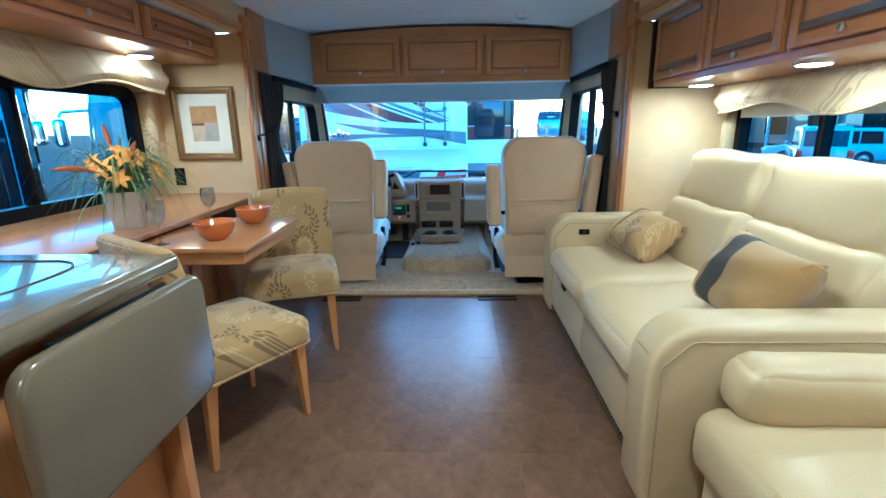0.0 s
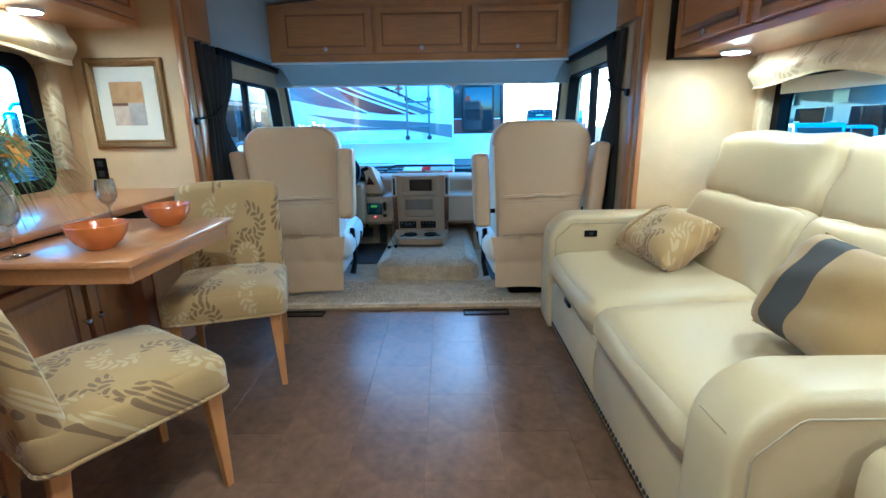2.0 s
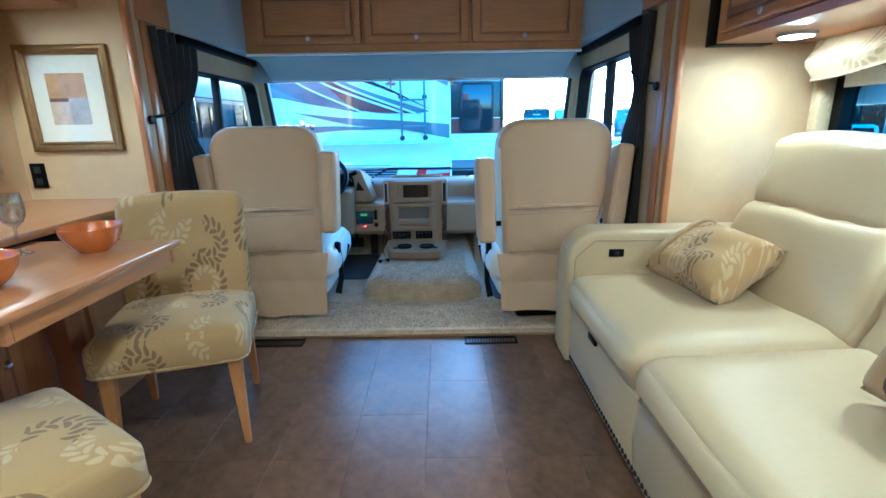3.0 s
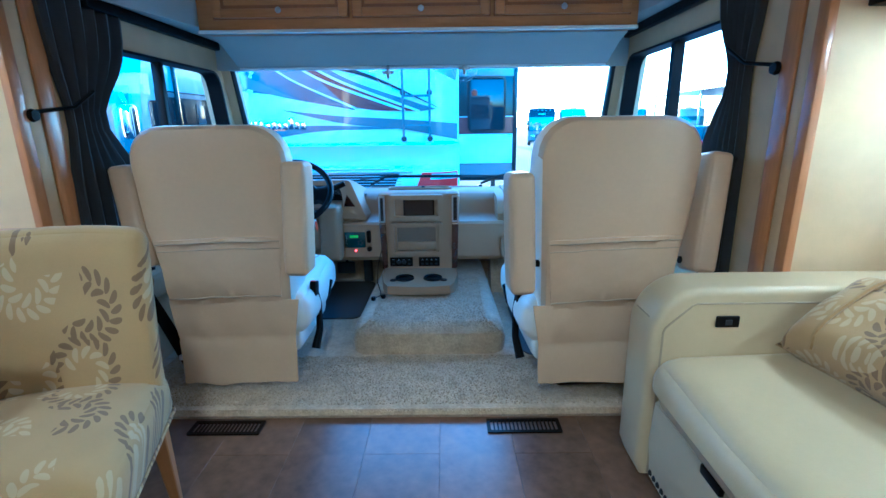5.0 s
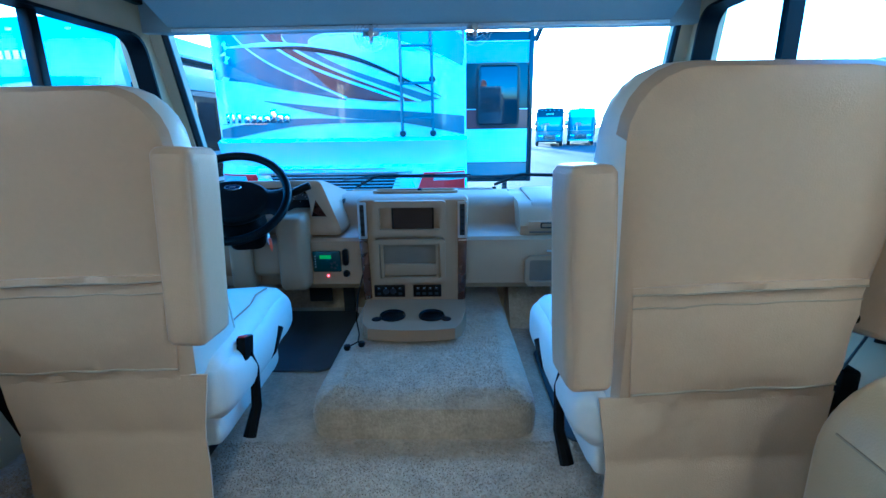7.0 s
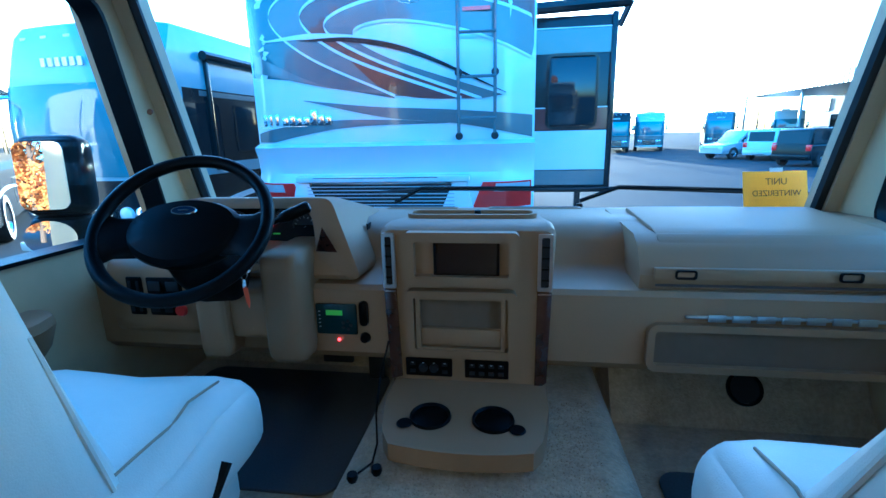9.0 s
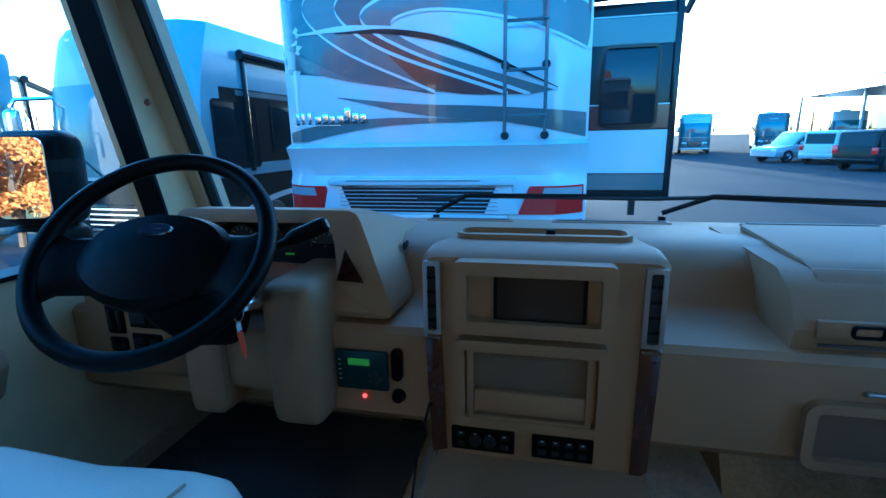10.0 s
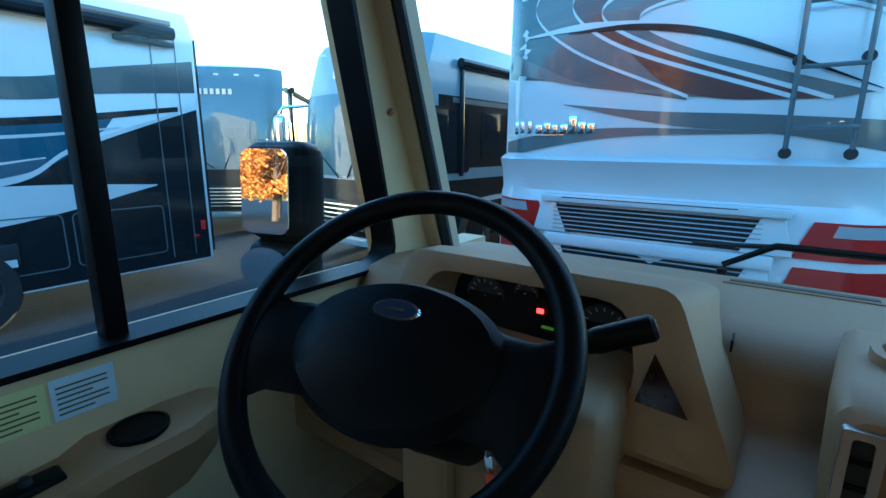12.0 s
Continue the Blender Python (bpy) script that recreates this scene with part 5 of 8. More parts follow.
# instrument pod
pod = part("instrument_hood", loft(bmesh.new(), [
    quad_ring([(-1.20, 4.98, 0.60), (-0.55, 4.98, 0.60), (-0.60, 4.98, 0.71), (-1.12, 4.98, 0.71)], 0.03),
    quad_ring([(-1.19, 4.62, 0.56), (-0.50, 4.62, 0.56), (-0.60, 4.60, 0.80), (-1.115, 4.60, 0.80)], 0.04),
    quad_ring([(-1.17, 4.46, 0.57), (-0.507, 4.45, 0.57), (-0.615, 4.525, 0.806), (-1.10, 4.525, 0.806)], 0.03),
    quad_ring([(-1.145, 4.452, 0.585), (-0.535, 4.442, 0.585), (-0.632, 4.515, 0.795), (-1.085, 4.515, 0.795)], 0.03),
    quad_ring([(-1.06, 4.47, 0.655), (-0.645, 4.465, 0.64), (-0.675, 4.515, 0.775), (-1.05, 4.515, 0.775)], 0.05),
    quad_ring([(-1.04, 4.575, 0.665), (-0.655, 4.575, 0.655), (-0.685, 4.60, 0.765), (-1.035, 4.60, 0.765)], 0.05)]), DASH, db, "tan instrument cluster hood")
cl = part("gauge_panel", loft(bmesh.new(), [quad_ring([(-1.045, 4.572, 0.662), (-0.65, 4.572, 0.652), (-0.68, 4.598, 0.768), (-1.04, 4.598, 0.768)], 0.05),
                                        quad_ring([(-1.045, 4.578, 0.662), (-0.65, 4.578, 0.652), (-0.68, 4.604, 0.768), (-1.04, 4.604, 0.768)], 0.05)]), BLACK, pod, "black gauge cluster")
for gx, gz, gr in ((-0.965, 0.715, 0.042), (-0.73, 0.705, 0.042), (-0.88, 0.735, 0.024), (-0.81, 0.735, 0.024)):
    m = pose(gx, 4.577 + (gz - 0.66) * 0.2, gz, 103)
    g = part("gauge", lathe(bmesh.new(), [(0, 0.0), (gr - 0.003, 0.0), (gr - 0.003, 0.004), (gr, 0.004), (gr, -0.004), (0, -0.004)], 28, m), DIAL, pod)
    bm = bmesh.new()
    for q in range(11):
        a = radians(-120 + 24 * q)
        bx(bm, -0.0009, 0.0009, gr * 0.70, gr * 0.88, 0.0006, 0.0014, 0, 2, m @ pose(0, 0, 0, 0, 0, math.degrees(a)))
    bx(bm, -0.001, 0.001, 0.0, gr * 0.75, 0.002, 0.003, 0, 2, m @ pose(0, 0, 0, 0, 0, 115))
    part("dial_marks", bm, MATBOARD, g, "white scale and needle", 0)
part("warning_light", bx(bmesh.new(), -0.852, -0.84, 4.578, 4.583, 0.705, 0.713), RED_LED, pod, "lit red warning lamp")
part("odometer", bx(bmesh.new(), -0.838, -0.815, 4.570, 4.575, 0.681, 0.685), GREEN_LCD, pod, "dim green odometer")
part("hood_slot", bx(bmesh.new(), -0.548, -0.545, 4.66, 4.70, 0.68, 0.70), BLACK, pod)
bm = bmesh.new()
bm.faces.new([bm.verts.new(p) for p in ((-0.645, 4.4545, 0.655), (-0.575, 4.446, 0.655), (-0.628, 4.474, 0.725))])
bmesh.ops.solidify(bm, geom=bm.faces[:], thickness=0.002)
part("walnut_inlay", bm, WALNUT, pod, "dark burl inlay")

# right-hand box on the dash with its lid and latches
gb = part("dash_box", loft(bmesh.new(), [[(x, y, z) for x in (xa,) for y, z in ((4.47, 0.545), (4.455, 0.60), (4.50, 0.665), (4.56, 0.695), (4.98, 0.70), (5.0, 0.56))] for xa in (0.285, 0.305, 0.98, 1.0)]), DASH, db, "raised tan storage box")
bm = bmesh.new()
prism(bm, [(4.512, 0.640), (4.50, 0.655), (4.535, 0.688), (4.60, 0.705), (4.93, 0.716), (4.93, 0.70), (4.56, 0.69)], "x", 0.345, 0.955, 0.006)
lid = part("lid", bm, DASH, gb)
part("lid_slot", bx(bmesh.new(), 0.32, 0.985, 4.448, 4.462, 0.588, 0.622, 0.003), DASH, gb)
part("shadow_gap", bx(bmesh.new(), 0.325, 0.985, 4.449, 4.4535, 0.570, 0.576), GROUT, gb)
for xx in (0.40, 0.80):
    lt = part("latch", ring_frame(bmesh.new(), 0.055, 0.026, 0.008, 0.005, 0.006, lambda u, v, d, xx=xx: Vector((xx + u, 4.448 - d, 0.605 + v))), BLACK, gb)
# lower storage slot and name plate
part("slot_surround", ring_frame(bmesh.new(), 0.74, 0.140, 0.03, 0.020, 0.02, lambda u, v, d: Vector((0.675 + u, 4.43 - d, 0.404 + v))), DASH, db)
# no depth is cut: the flat brown panel paints the slot's inner shade
part("slot_shade_panel", bx(bmesh.new(), 0.322, 1.03, 4.4285, 4.4297, 0.348, 0.46), SLOT_SHADE, db, "flat brown panel painted as the slot's shade")
np_ = part("name_bar", bx(bmesh.new(), 0.40, 0.93, 4.418, 4.429, 0.490, 0.498, 0.003), STEEL, db, "dark chrome emblem bar")
for q in range(7):
    part("emblem_bar", bx(bmesh.new(), 0.455 + 0.06 * q, 0.50 + 0.06 * q, 4.413, 4.4175, 0.484, 0.504, 0.002), STEEL, np_)

# centre console stack
cn = thing("centre_console", "tan centre console with screen, cubby and cup holders", "console")
bm = bmesh.new()
rings = []
for y, x0, x1, z0, z1, r in ((4.80, -0.40, 0.03, 0.24, 0.715, 0.02), (4.50, -0.437, 0.055, 0.22, 0.742, 0.03), (4.435, -0.437, 0.055, 0.215, 0.738, 0.03), (4.420, -0.428, 0.046, 0.222, 0.728, 0.025)):
    rings.append([Vector((x0 + (x1 - x0) * (0.5 + u) + (0.02 * (0.5 - v) * (1 if u < 0 else -1)), y, z0 + (z1 - z0) * (0.5 + v))) for u, v in rrect(1, 1, 0.05)])
loft(bm, rings)
bdy = part("body", bm, DASH, cn)
FY = 4.42


def recess(x0, x1, z0, z1, depth, parent, mat=DASH, back=DASH, bar=0.02, r=0.015):
    """A moulded surround standing proud of the console; a dark back colour paints the recess's shade."""
    w, h = x1 - x0, z1 - z0
    a = part("surround", ring_frame(bmesh.new(), w, h, r, bar, depth, lambda u, v, d: Vector(((x0 + x1) / 2 + u, FY - d, (z0 + z1) / 2 + v))), mat, parent)
    b = part("recess_back", bx(bmesh.new(), x0 + bar * 0.8, x1 - bar * 0.8, FY - 0.002, FY - 0.0005, z0 + bar * 0.8, z1 - bar * 0.8), back, parent)
    return a


recess(-0.362, -0.045, 0.575, 0.728, 0.032, cn, bar=0.028)
sc_ = part("screen_bezel", bx(bmesh.new(), -0.282, -0.098, FY - 0.012, FY - 0.0025, 0.598, 0.705, 0.003), BLACK, cn, "black navigation screen")
part("screen", bx(bmesh.new(), -0.274, -0.106, FY - 0.0135, FY - 0.0122, 0.606, 0.697), SCREEN, sc_, "glossy dark display")
recess(-0.362, -0.050, 0.36, 0.560, 0.030, cn, bar=0.022)
# brown backs paint the shade inside the shallow cubby
recess(-0.335, -0.080, 0.375, 0.545, 0.024, cn, bar=0.012, back=SLOT_SHADE)
cb = part("cubby_shade_back", bx(bmesh.new(), -0.325, -0.09, FY - 0.006, FY - 0.0025, 0.44, 0.535), SLOT_SHADE, cn)
part("cubby_lip", bx(bmesh.new(), -0.322, -0.092, FY - 0.022, FY - 0.003, 0.392, 0.445, 0.005), DASH, cn)
for x0, x1 in ((-0.375, -0.235), (-0.198, -0.070)):
    p = part("switch_panel", bx(bmesh.new(), x0, x1, FY - 0.008, FY - 0.0005, 0.285, 0.343, 0.004), BLACK, cn, "black control panel")
    for q in range(4):
        xx = x0 + 0.022 + q * (x1 - x0 - 0.044) / 3
        if x0 < -0.3 and q in (1, 2):
            part("dial", lathe(bmesh.new(), [(0, 0.012), (0.012, 0.011), (0.014, 0.0), (0, 0)], 14, pose(xx, FY - 0.008, 0.314, 90)), RUBBER, p)
        else:
            for zz in (0.302, 0.326):
                part("button", bx(bmesh.new(), xx - 0.008, xx + 0.008, FY - 0.0105, FY - 0.0082, zz - 0.006, zz + 0.006, 0.001), RUBBER, p)
        part("mark", bx(bmesh.new(), xx - 0.003, xx + 0.003, FY - 0.0112, FY - 0.0106, 0.3285, 0.3305), MATBOARD, p)
for x0, x1 in ((-0.430, -0.393), (0.006, 0.046)):
    v = part("air_vent", ring_frame(bmesh.new(), x1 - x0, 0.160, 0.004, 0.009, 0.012, lambda u, v, d, c=(x0 + x1) / 2: Vector((c + u, FY + 0.002 - d, 0.640 + v))), STEEL, cn, "silver-framed air vent")
    part("vent_well", bx(bmesh.new(), x0 + 0.005, x1 - 0.005, FY - 0.0045, FY + 0.001, 0.570, 0.710), RUBBER, v)
    for q in range(4):
        zz = 0.592 + q * 0.031
        part("louvre", bx(bmesh.new(), x0 + 0.007, x1 - 0.007, FY - 0.0085, FY - 0.0046, zz - 0.003, zz + 0.003, 0, 2), BLACK, v)
    for zz in (0.567, 0.713):
        part("screw", lathe(bmesh.new(), [(0, 0.001), (0.0028, 0.0008), (0.003, 0)], 8, pose((x0 + x1) / 2, FY - 0.008, zz, 90)), CHROME, v)
    bm = bmesh.new()
    sx = 0.006 if x0 < -0.2 else -0.006
    prism(bm, [(x0, 0.555), (x1, 0.555), (x1 + sx * 1.2, 0.28), (x0 + 0.004 + sx, 0.25 if sx < 0 else 0.27)], "y", FY - 0.006, FY + 0.003, 0.002)
    part("walnut_strip", bm, WALNUT, cn, "dark red burl strip")
    part("strip_clip", bx(bmesh.new(), x0 + 0.002, x1 - 0.002, FY - 0.0075, FY - 0.0061, 0.548, 0.553), CHROME, cn)
# open tray on top with its lens plug
part("top_tray", ring_frame(bmesh.new(), 0.40, 0.10, 0.04, 0.012, 0.014, lambda u, v, d: Vector((-0.19 + u, 4.61 + v, 0.735 + d))), DASH, cn)
part("tray_knob", lathe(bmesh.new(), [(0, 0.02), (0.010, 0.018), (0.012, 0.0), (0, 0)], 12, pose(-0.17, 4.60, 0.738)), BLACK, cn)
# cup holder tray
bm = bmesh.new()
rings = []
for y, x0, x1, zt, zb in ((4.48, -0.405, 0.035, 0.272, 0.19), (4.30, -0.41, 0.038, 0.268, 0.19), (4.17, -0.385, 0.015, 0.264, 0.205), (4.125, -0.36, -0.01, 0.260, 0.212)):
    pts = []
    for q in range(9):
        u = q / 8
        pts.append(Vector((x0 + (x1 - x0) * u, y - 0.02 * (1 - (2 * u - 1) ** 2), zt)))
    for q in range(9):
        u = 1 - q / 8
        pts.append(Vector((x0 + (x1 - x0) * u, y - 0.02 * (1 - (2 * u - 1) ** 2), zb)))
    rings.append(pts)
loft(bm, rings)
bmesh.ops.bevel(bm, geom=[e for e in bm.edges if e.calc_face_angle(0) > 0.6], offset=0.008, segments=2, affect="EDGES")
tray = part("cup_tray", bm, DASH, cn)
for cx, sgn in ((-0.272, -1), (-0.108, 1)):
    c = part("cup_holder", lathe(bmesh.new(), [(0.047, 0.0), (0.053, 0.006), (0.055, 0.002), (0.055, -0.002), (0.047, -0.002), (0.044, 0.0), (0.0, 0.0005)], 32, pose(cx, 4.235, 0.2685, 2)), BLACK, tray, "black rubber cup holder")
    part("handle_notch", lathe(bmesh.new(), [(0, 0.003), (0.018, 0.003), (0.021, 0.0), (0, 0)], 16, pose(cx + sgn * 0.062, 4.20, 0.2675, 2)), BLACK, c)
part("cable", sweep(bmesh.new(), [(-0.42, 4.40, 0.40), (-0.445, 4.38, 0.30), (-0.44, 4.30, 0.22), (-0.41, 4.20, 0.20), (-0.40, 4.12, 0.205), (-0.43, 4.06, 0.21)], 0.003, 6), BLACK, cn)
for xx, yy in ((-0.43, 4.06), (-0.38, 4.09)):
    part("plug", lathe(bmesh.new(), [(0, 0.012), (0.012, 0.010), (0.014, 0.0), (0.010, -0.01), (0, -0.01)], 12, pose(xx, yy, 0.21)), BLACK, cn)

# control panel left of the console
cp = part("meter_panel", bx(bmesh.new(), -0.648, -0.520, 4.418, 4.4295, 0.405, 0.503, 0.006), material("teal_black_panel", (0.008, 0.030, 0.034), 0.25, spread=0.05), db, "teal-black energy meter with a green display")
part("lcd", bx(bmesh.new(), -0.614, -0.563, 4.4165, 4.4178, 0.468, 0.484), GREEN_LCD, cp, "lit green display")
for q in range(5):
    part("key", lathe(bmesh.new(), [(0, 0.002), (0.005, 0.0015), (0.006, 0)], 8, pose(-0.552 + 0.013 * math.cos(q * 1.26), 4.4178, 0.437 + 0.013 * math.sin(q * 1.26), 90)), RUBBER, cp)
    part("tick", bx(bmesh.new(), -0.638, -0.632, 4.4168, 4.4178, 0.43 + 0.012 * q, 0.432 + 0.012 * q), MATBOARD, cp)
part("status_light", lathe(bmesh.new(), [(0, 0.004), (0.004, 0.003), (0.005, 0)], 10, pose(-0.583, 4.4285, 0.385, 90)), RED_LED, db, "lit red lamp")
part("switch_strip", bx(bmesh.new(), -0.512, -0.486, 4.421, 4.4295, 0.435, 0.512, 0.011), BLACK, db, "black rocker switch strip")
part("lighter_plug", lathe(bmesh.new(), [(0, 0.016), (0.013, 0.014), (0.017, 0.0), (0, 0)], 14, pose(-0.499, 4.4285, 0.395, 90)), BLACK, db, "black socket cap")

# steering column covers and knee panel
def cover(name, x0, x1, y0, y1, z0, z1, r, parent, mat=DASH):
    bm = bmesh.new()
    rbox(bm, (x1 - x0, y1 - y0, z1 - z0), r, 8, (0.002, 0.004, 0.002), pose((x0 + x1) / 2, (y0 + y1) / 2, (z0 + z1) / 2))
    return part(name, bm, mat, parent)


rcv = cover("column_cover", -0.782, -0.655, 4.348, 4.62, 0.335, 0.672, 0.030, db)
part("screw_cap", lathe(bmesh.new(), [(0, 0.002), (0.011, 0.002), (0.013, 0)], 14, pose(-0.715, 4.349, 0.635, 82)), GROUT, rcv)
cover("knee_panel", -0.905, -0.765, 4.375, 4.60, 0.40, 0.56, 0.02, db)
cover("column_cover", -0.99, -0.895, 4.345, 4.62, 0.345, 0.60, 0.02, db)
sw = cover("switch_pod", -1.345, -0.975, 4.42, 4.60, 0.38, 0.625, 0.03, db)
for x0, x1, z0, z1 in ((-1.265, -1.21, 0.50, 0.575), (-1.195, -1.075, 0.52, 0.575), (-1.195, -1.105, 0.45, 0.505), (-1.265, -1.21, 0.45, 0.49)):
    p = part("switch_panel", bx(bmesh.new(), x0, x1, 4.412, 4.4205, z0, z1, 0.005), BLACK, sw)
    for q in range(2):
        part("rocker", bx(bmesh.new(), x0 + 0.01 + q * (x1 - x0) / 2, x0 + q * (x1 - x0) / 2 + (x1 - x0) / 2 - 0.008, 4.4075, 4.4118, z0 + 0.012, z1 - 0.012, 0.002), RUBBER, p)
part("brake_knob", lathe(bmesh.new(), [(0, 0.03), (0.016, 0.028), (0.02, 0.02), (0.008, 0.012), (0.008, 0.0), (0, 0)], 16, pose(-1.075, 4.42, 0.475, 90)), REDPLASTIC, sw, "red parking brake knob")
# pedals and the dark well
for x0, x1, z0, z1, lab in ((-0.78, -0.66, 0.14, 0.22, "brake pedal"), (-0.60, -0.54, 0.08, 0.25, "accelerator pedal")):
    p = thing("pedal", "black rubber " + lab + " in the driver footwell", "pedal")
    part("pad", bx(bmesh.new(), x0, x1, 4.74, 4.76, z0, z1, 0.006, 2), RUBBER, p)
    part("pedal_arm", sweep(bmesh.new(), [((x0 + x1) / 2, 4.76, z1 - 0.02), ((x0 + x1) / 2, 4.90, 0.36)], 0.01, 6), BLACK, p)

# steering wheel
WC, WN, WR = Vector((-0.860, 4.183, 0.786)), Vector((0.1413, -0.7005, 0.6995)).normalized(), 0.2025
wu = WN.cross(Vector((0, 0, 1))).normalized()
wu = -wu
wv = WN.cross(wu)
WM = Matrix.Translation(WC) @ Matrix((wu, wv, WN)).transposed().to_4x4()     # x to the wheel's one side, y up the rim, z to the driver
sw_ = thing("steering_wheel", "black steering wheel with a padded four-spoke hub", "steering wheel", WM)
bm = bmesh.new()
sweep(bm, [(WR * math.cos(2 * math.pi * k / 64), WR * math.sin(2 * math.pi * k / 64), 0) for k in range(64)], 0.0165, 12, True)
part("rim", bm, BLACK, sw_)
# hub pad: rounded shield sunk below the rim
bm = bmesh.new()
def shield(s, z):
    pts = []
    for k in range(36):
        a = 2 * math.pi * k / 36
        r = 0.114 + 0.022 * abs(math.cos(a)) ** 3 - 0.012 * max(0, math.sin(a)) ** 2 + 0.006 * max(0, -math.sin(a))
        pts.append((s * r * math.cos(a) * 1.02, s * r * math.sin(a) * 0.86 - 0.005, z))
    return pts
loft(bm, [shield(0.9, -0.055), shield(1.0, -0.03), shield(1.0, -0.012), shield(0.9, 0.002), shield(0.6, 0.010), shield(0.25, 0.013)])
hub = part("hub_pad", bm, BLACK, sw_)
for a0, wid in ((-10, 0.060), (190, 0.060)):
    bm = bmesh.new()
    a = radians(a0)
    t, q = Vector((math.cos(a), math.sin(a), 0)), Vector((-math.sin(a), math.cos(a), 0))
    rings = []
    for s, w, z, h in ((0.07, wid * 1.1, -0.024, 0.02), (0.12, wid, -0.018, 0.014), (0.155, wid * 0.98, -0.008, 0.010), (WR - 0.012, wid * 1.3, -0.001, 0.009), (WR - 0.002, wid * 1.42, 0.0, 0.007)):
        c = t * s + Vector((0, 0, z))
        rings.append([c + q * w * math.cos(b) + Vector((0, 0, h * math.sin(b))) for b in [2 * math.pi * k / 12 for k in range(12)]])
    loft(bm, rings)
    part("spoke", bm, BLACK, sw_)
for sx in (-1, 1):
    bm = bmesh.new()
    prism(bm, [(u * (1 if sx > 0 else 1) + sx * 0.108, v + 0.0) for u, v in rrect(0.026, 0.075, 0.012)], "z", -0.022, -0.004, 0.003)
    cpad = part("cruise_switch", bm, BLACK, sw_)
    for q in range(3):
        part("button", bx(bmesh.new(), sx * 0.108 - 0.008, sx * 0.108 + 0.008, -0.028 + 0.022 * q, -0.012 + 0.022 * q, -0.0038, -0.0025, 0.001), RUBBER, cpad)
bm = bmesh.new()
lathe(bm, [(0, 0.004), (0.027, 0.004), (0.030, 0.0), (0, 0)], 28, pose(0, 0.035, 0.0095, -5) @ Matrix.Diagonal((1.1, 0.48, 1, 1)))
em = part("emblem", bm, CHROME, sw_, "chrome oval emblem plate")
bm = bmesh.new()
lathe(bm, [(0, 0.0046), (0.0245, 0.0046), (0.025, 0.0042), (0, 0.0042)], 28, pose(0, 0.035, 0.0095, -5) @ Matrix.Diagonal((1.1, 0.46, 1, 1)))
part("emblem_field", bm, material("blue_enamel", (0.03, 0.045, 0.09), 0.25), em, "dark blue oval field")
part("emblem_bar", bx(bmesh.new(), -0.012, 0.012, 0.0335, 0.0365, 0.0143, 0.0148), CHROME, em)
# column behind the wheel
bm = bmesh.new()
rings = []
for z, w, h in ((-0.03, 0.05, 0.05), (-0.07, 0.075, 0.075), (-0.16, 0.08, 0.085), (-0.27, 0.075, 0.08)):
    rings.append([(w * u * 2, h * v * 2, z) for u, v in rrect(1, 1, 0.25)])
loft(bm, rings)
part("column_shroud", bm, BLACK, sw_)
WI = WM.inverted()
tip = Vector((-0.612, 4.363, 0.805))
root = WM @ Vector((0.06 if (WM.to_3x3() @ Vector((1, 0, 0))).x > 0 else -0.06, 0.02, -0.12))
way = (tip - root)
bm = bmesh.new()
sweep(bm, [WI @ (root + way * s) for s in (0, 0.3, 0.62, 0.66, 0.72, 0.98, 1.0)], [0.010, 0.008, 0.008, 0.014, 0.0165, 0.0165, 0.013], 12)
sk = part("wiper_stalk", bm, BLACK, sw_, "black column stalk")
bm = bmesh.new()
lathe(bm, [(0.006, 0.0008), (0.0085, 0.0008), (0.0085, 0.0), (0.006, 0.0)], 16, Matrix.Translation(WI @ (root + way * 1.003)) @ (WI.to_3x3() @ way).to_track_quat("Z", "Y").to_matrix().to_4x4())
part("stalk_ring", bm, MATBOARD, sk, "white ring mark")
bm = bmesh.new()
sweep(bm, [WI @ Vector(p) for p in ((-0.88, 4.33, 0.72), (-1.0, 4.36, 0.74), (-1.05, 4.37, 0.745))], [0.009, 0.012, 0.012], 8)
part("turn_stalk", bm, BLACK, sw_, "black turn signal stalk")
# keys hanging from the ignition
ky = thing("key_ring", "car keys with an orange tag hanging from the ignition", "keys", pose(-0.772, 4.285, 0.635))
bm = bmesh.new()
sweep(bm, [(0.0, -0.012 + 0.014 * math.cos(a), 0.014 * math.sin(a)) for a in [2 * math.pi * k / 16 for k in range(16)]], 0.0015, 5, True)
part("ring", bm, CHROME, ky)
part("ignition_lock", lathe(bmesh.new(), [(0, 0.012), (0.014, 0.010), (0.016, 0.0), (0.016, -0.03), (0, -0.03)], 16, pose(0.0, 0.015, 0.012, 80)), CHROME, ky)
part("key", bx(bmesh.new(), -0.008, 0.004, -0.016, -0.013, -0.05, 0.0, 0.001, 2, pose(0, 0, -0.012, 6)), CHROME, ky)
part("tag", prism(bmesh.new(), [(-0.004, -0.035), (0.010, -0.035), (0.012, -0.075), (0.008, -0.092), (0.002, -0.075)], "y", -0.020, -0.017), material("orange_tag", (0.75, 0.10, 0.02), 0.5), ky, "orange plastic tag")

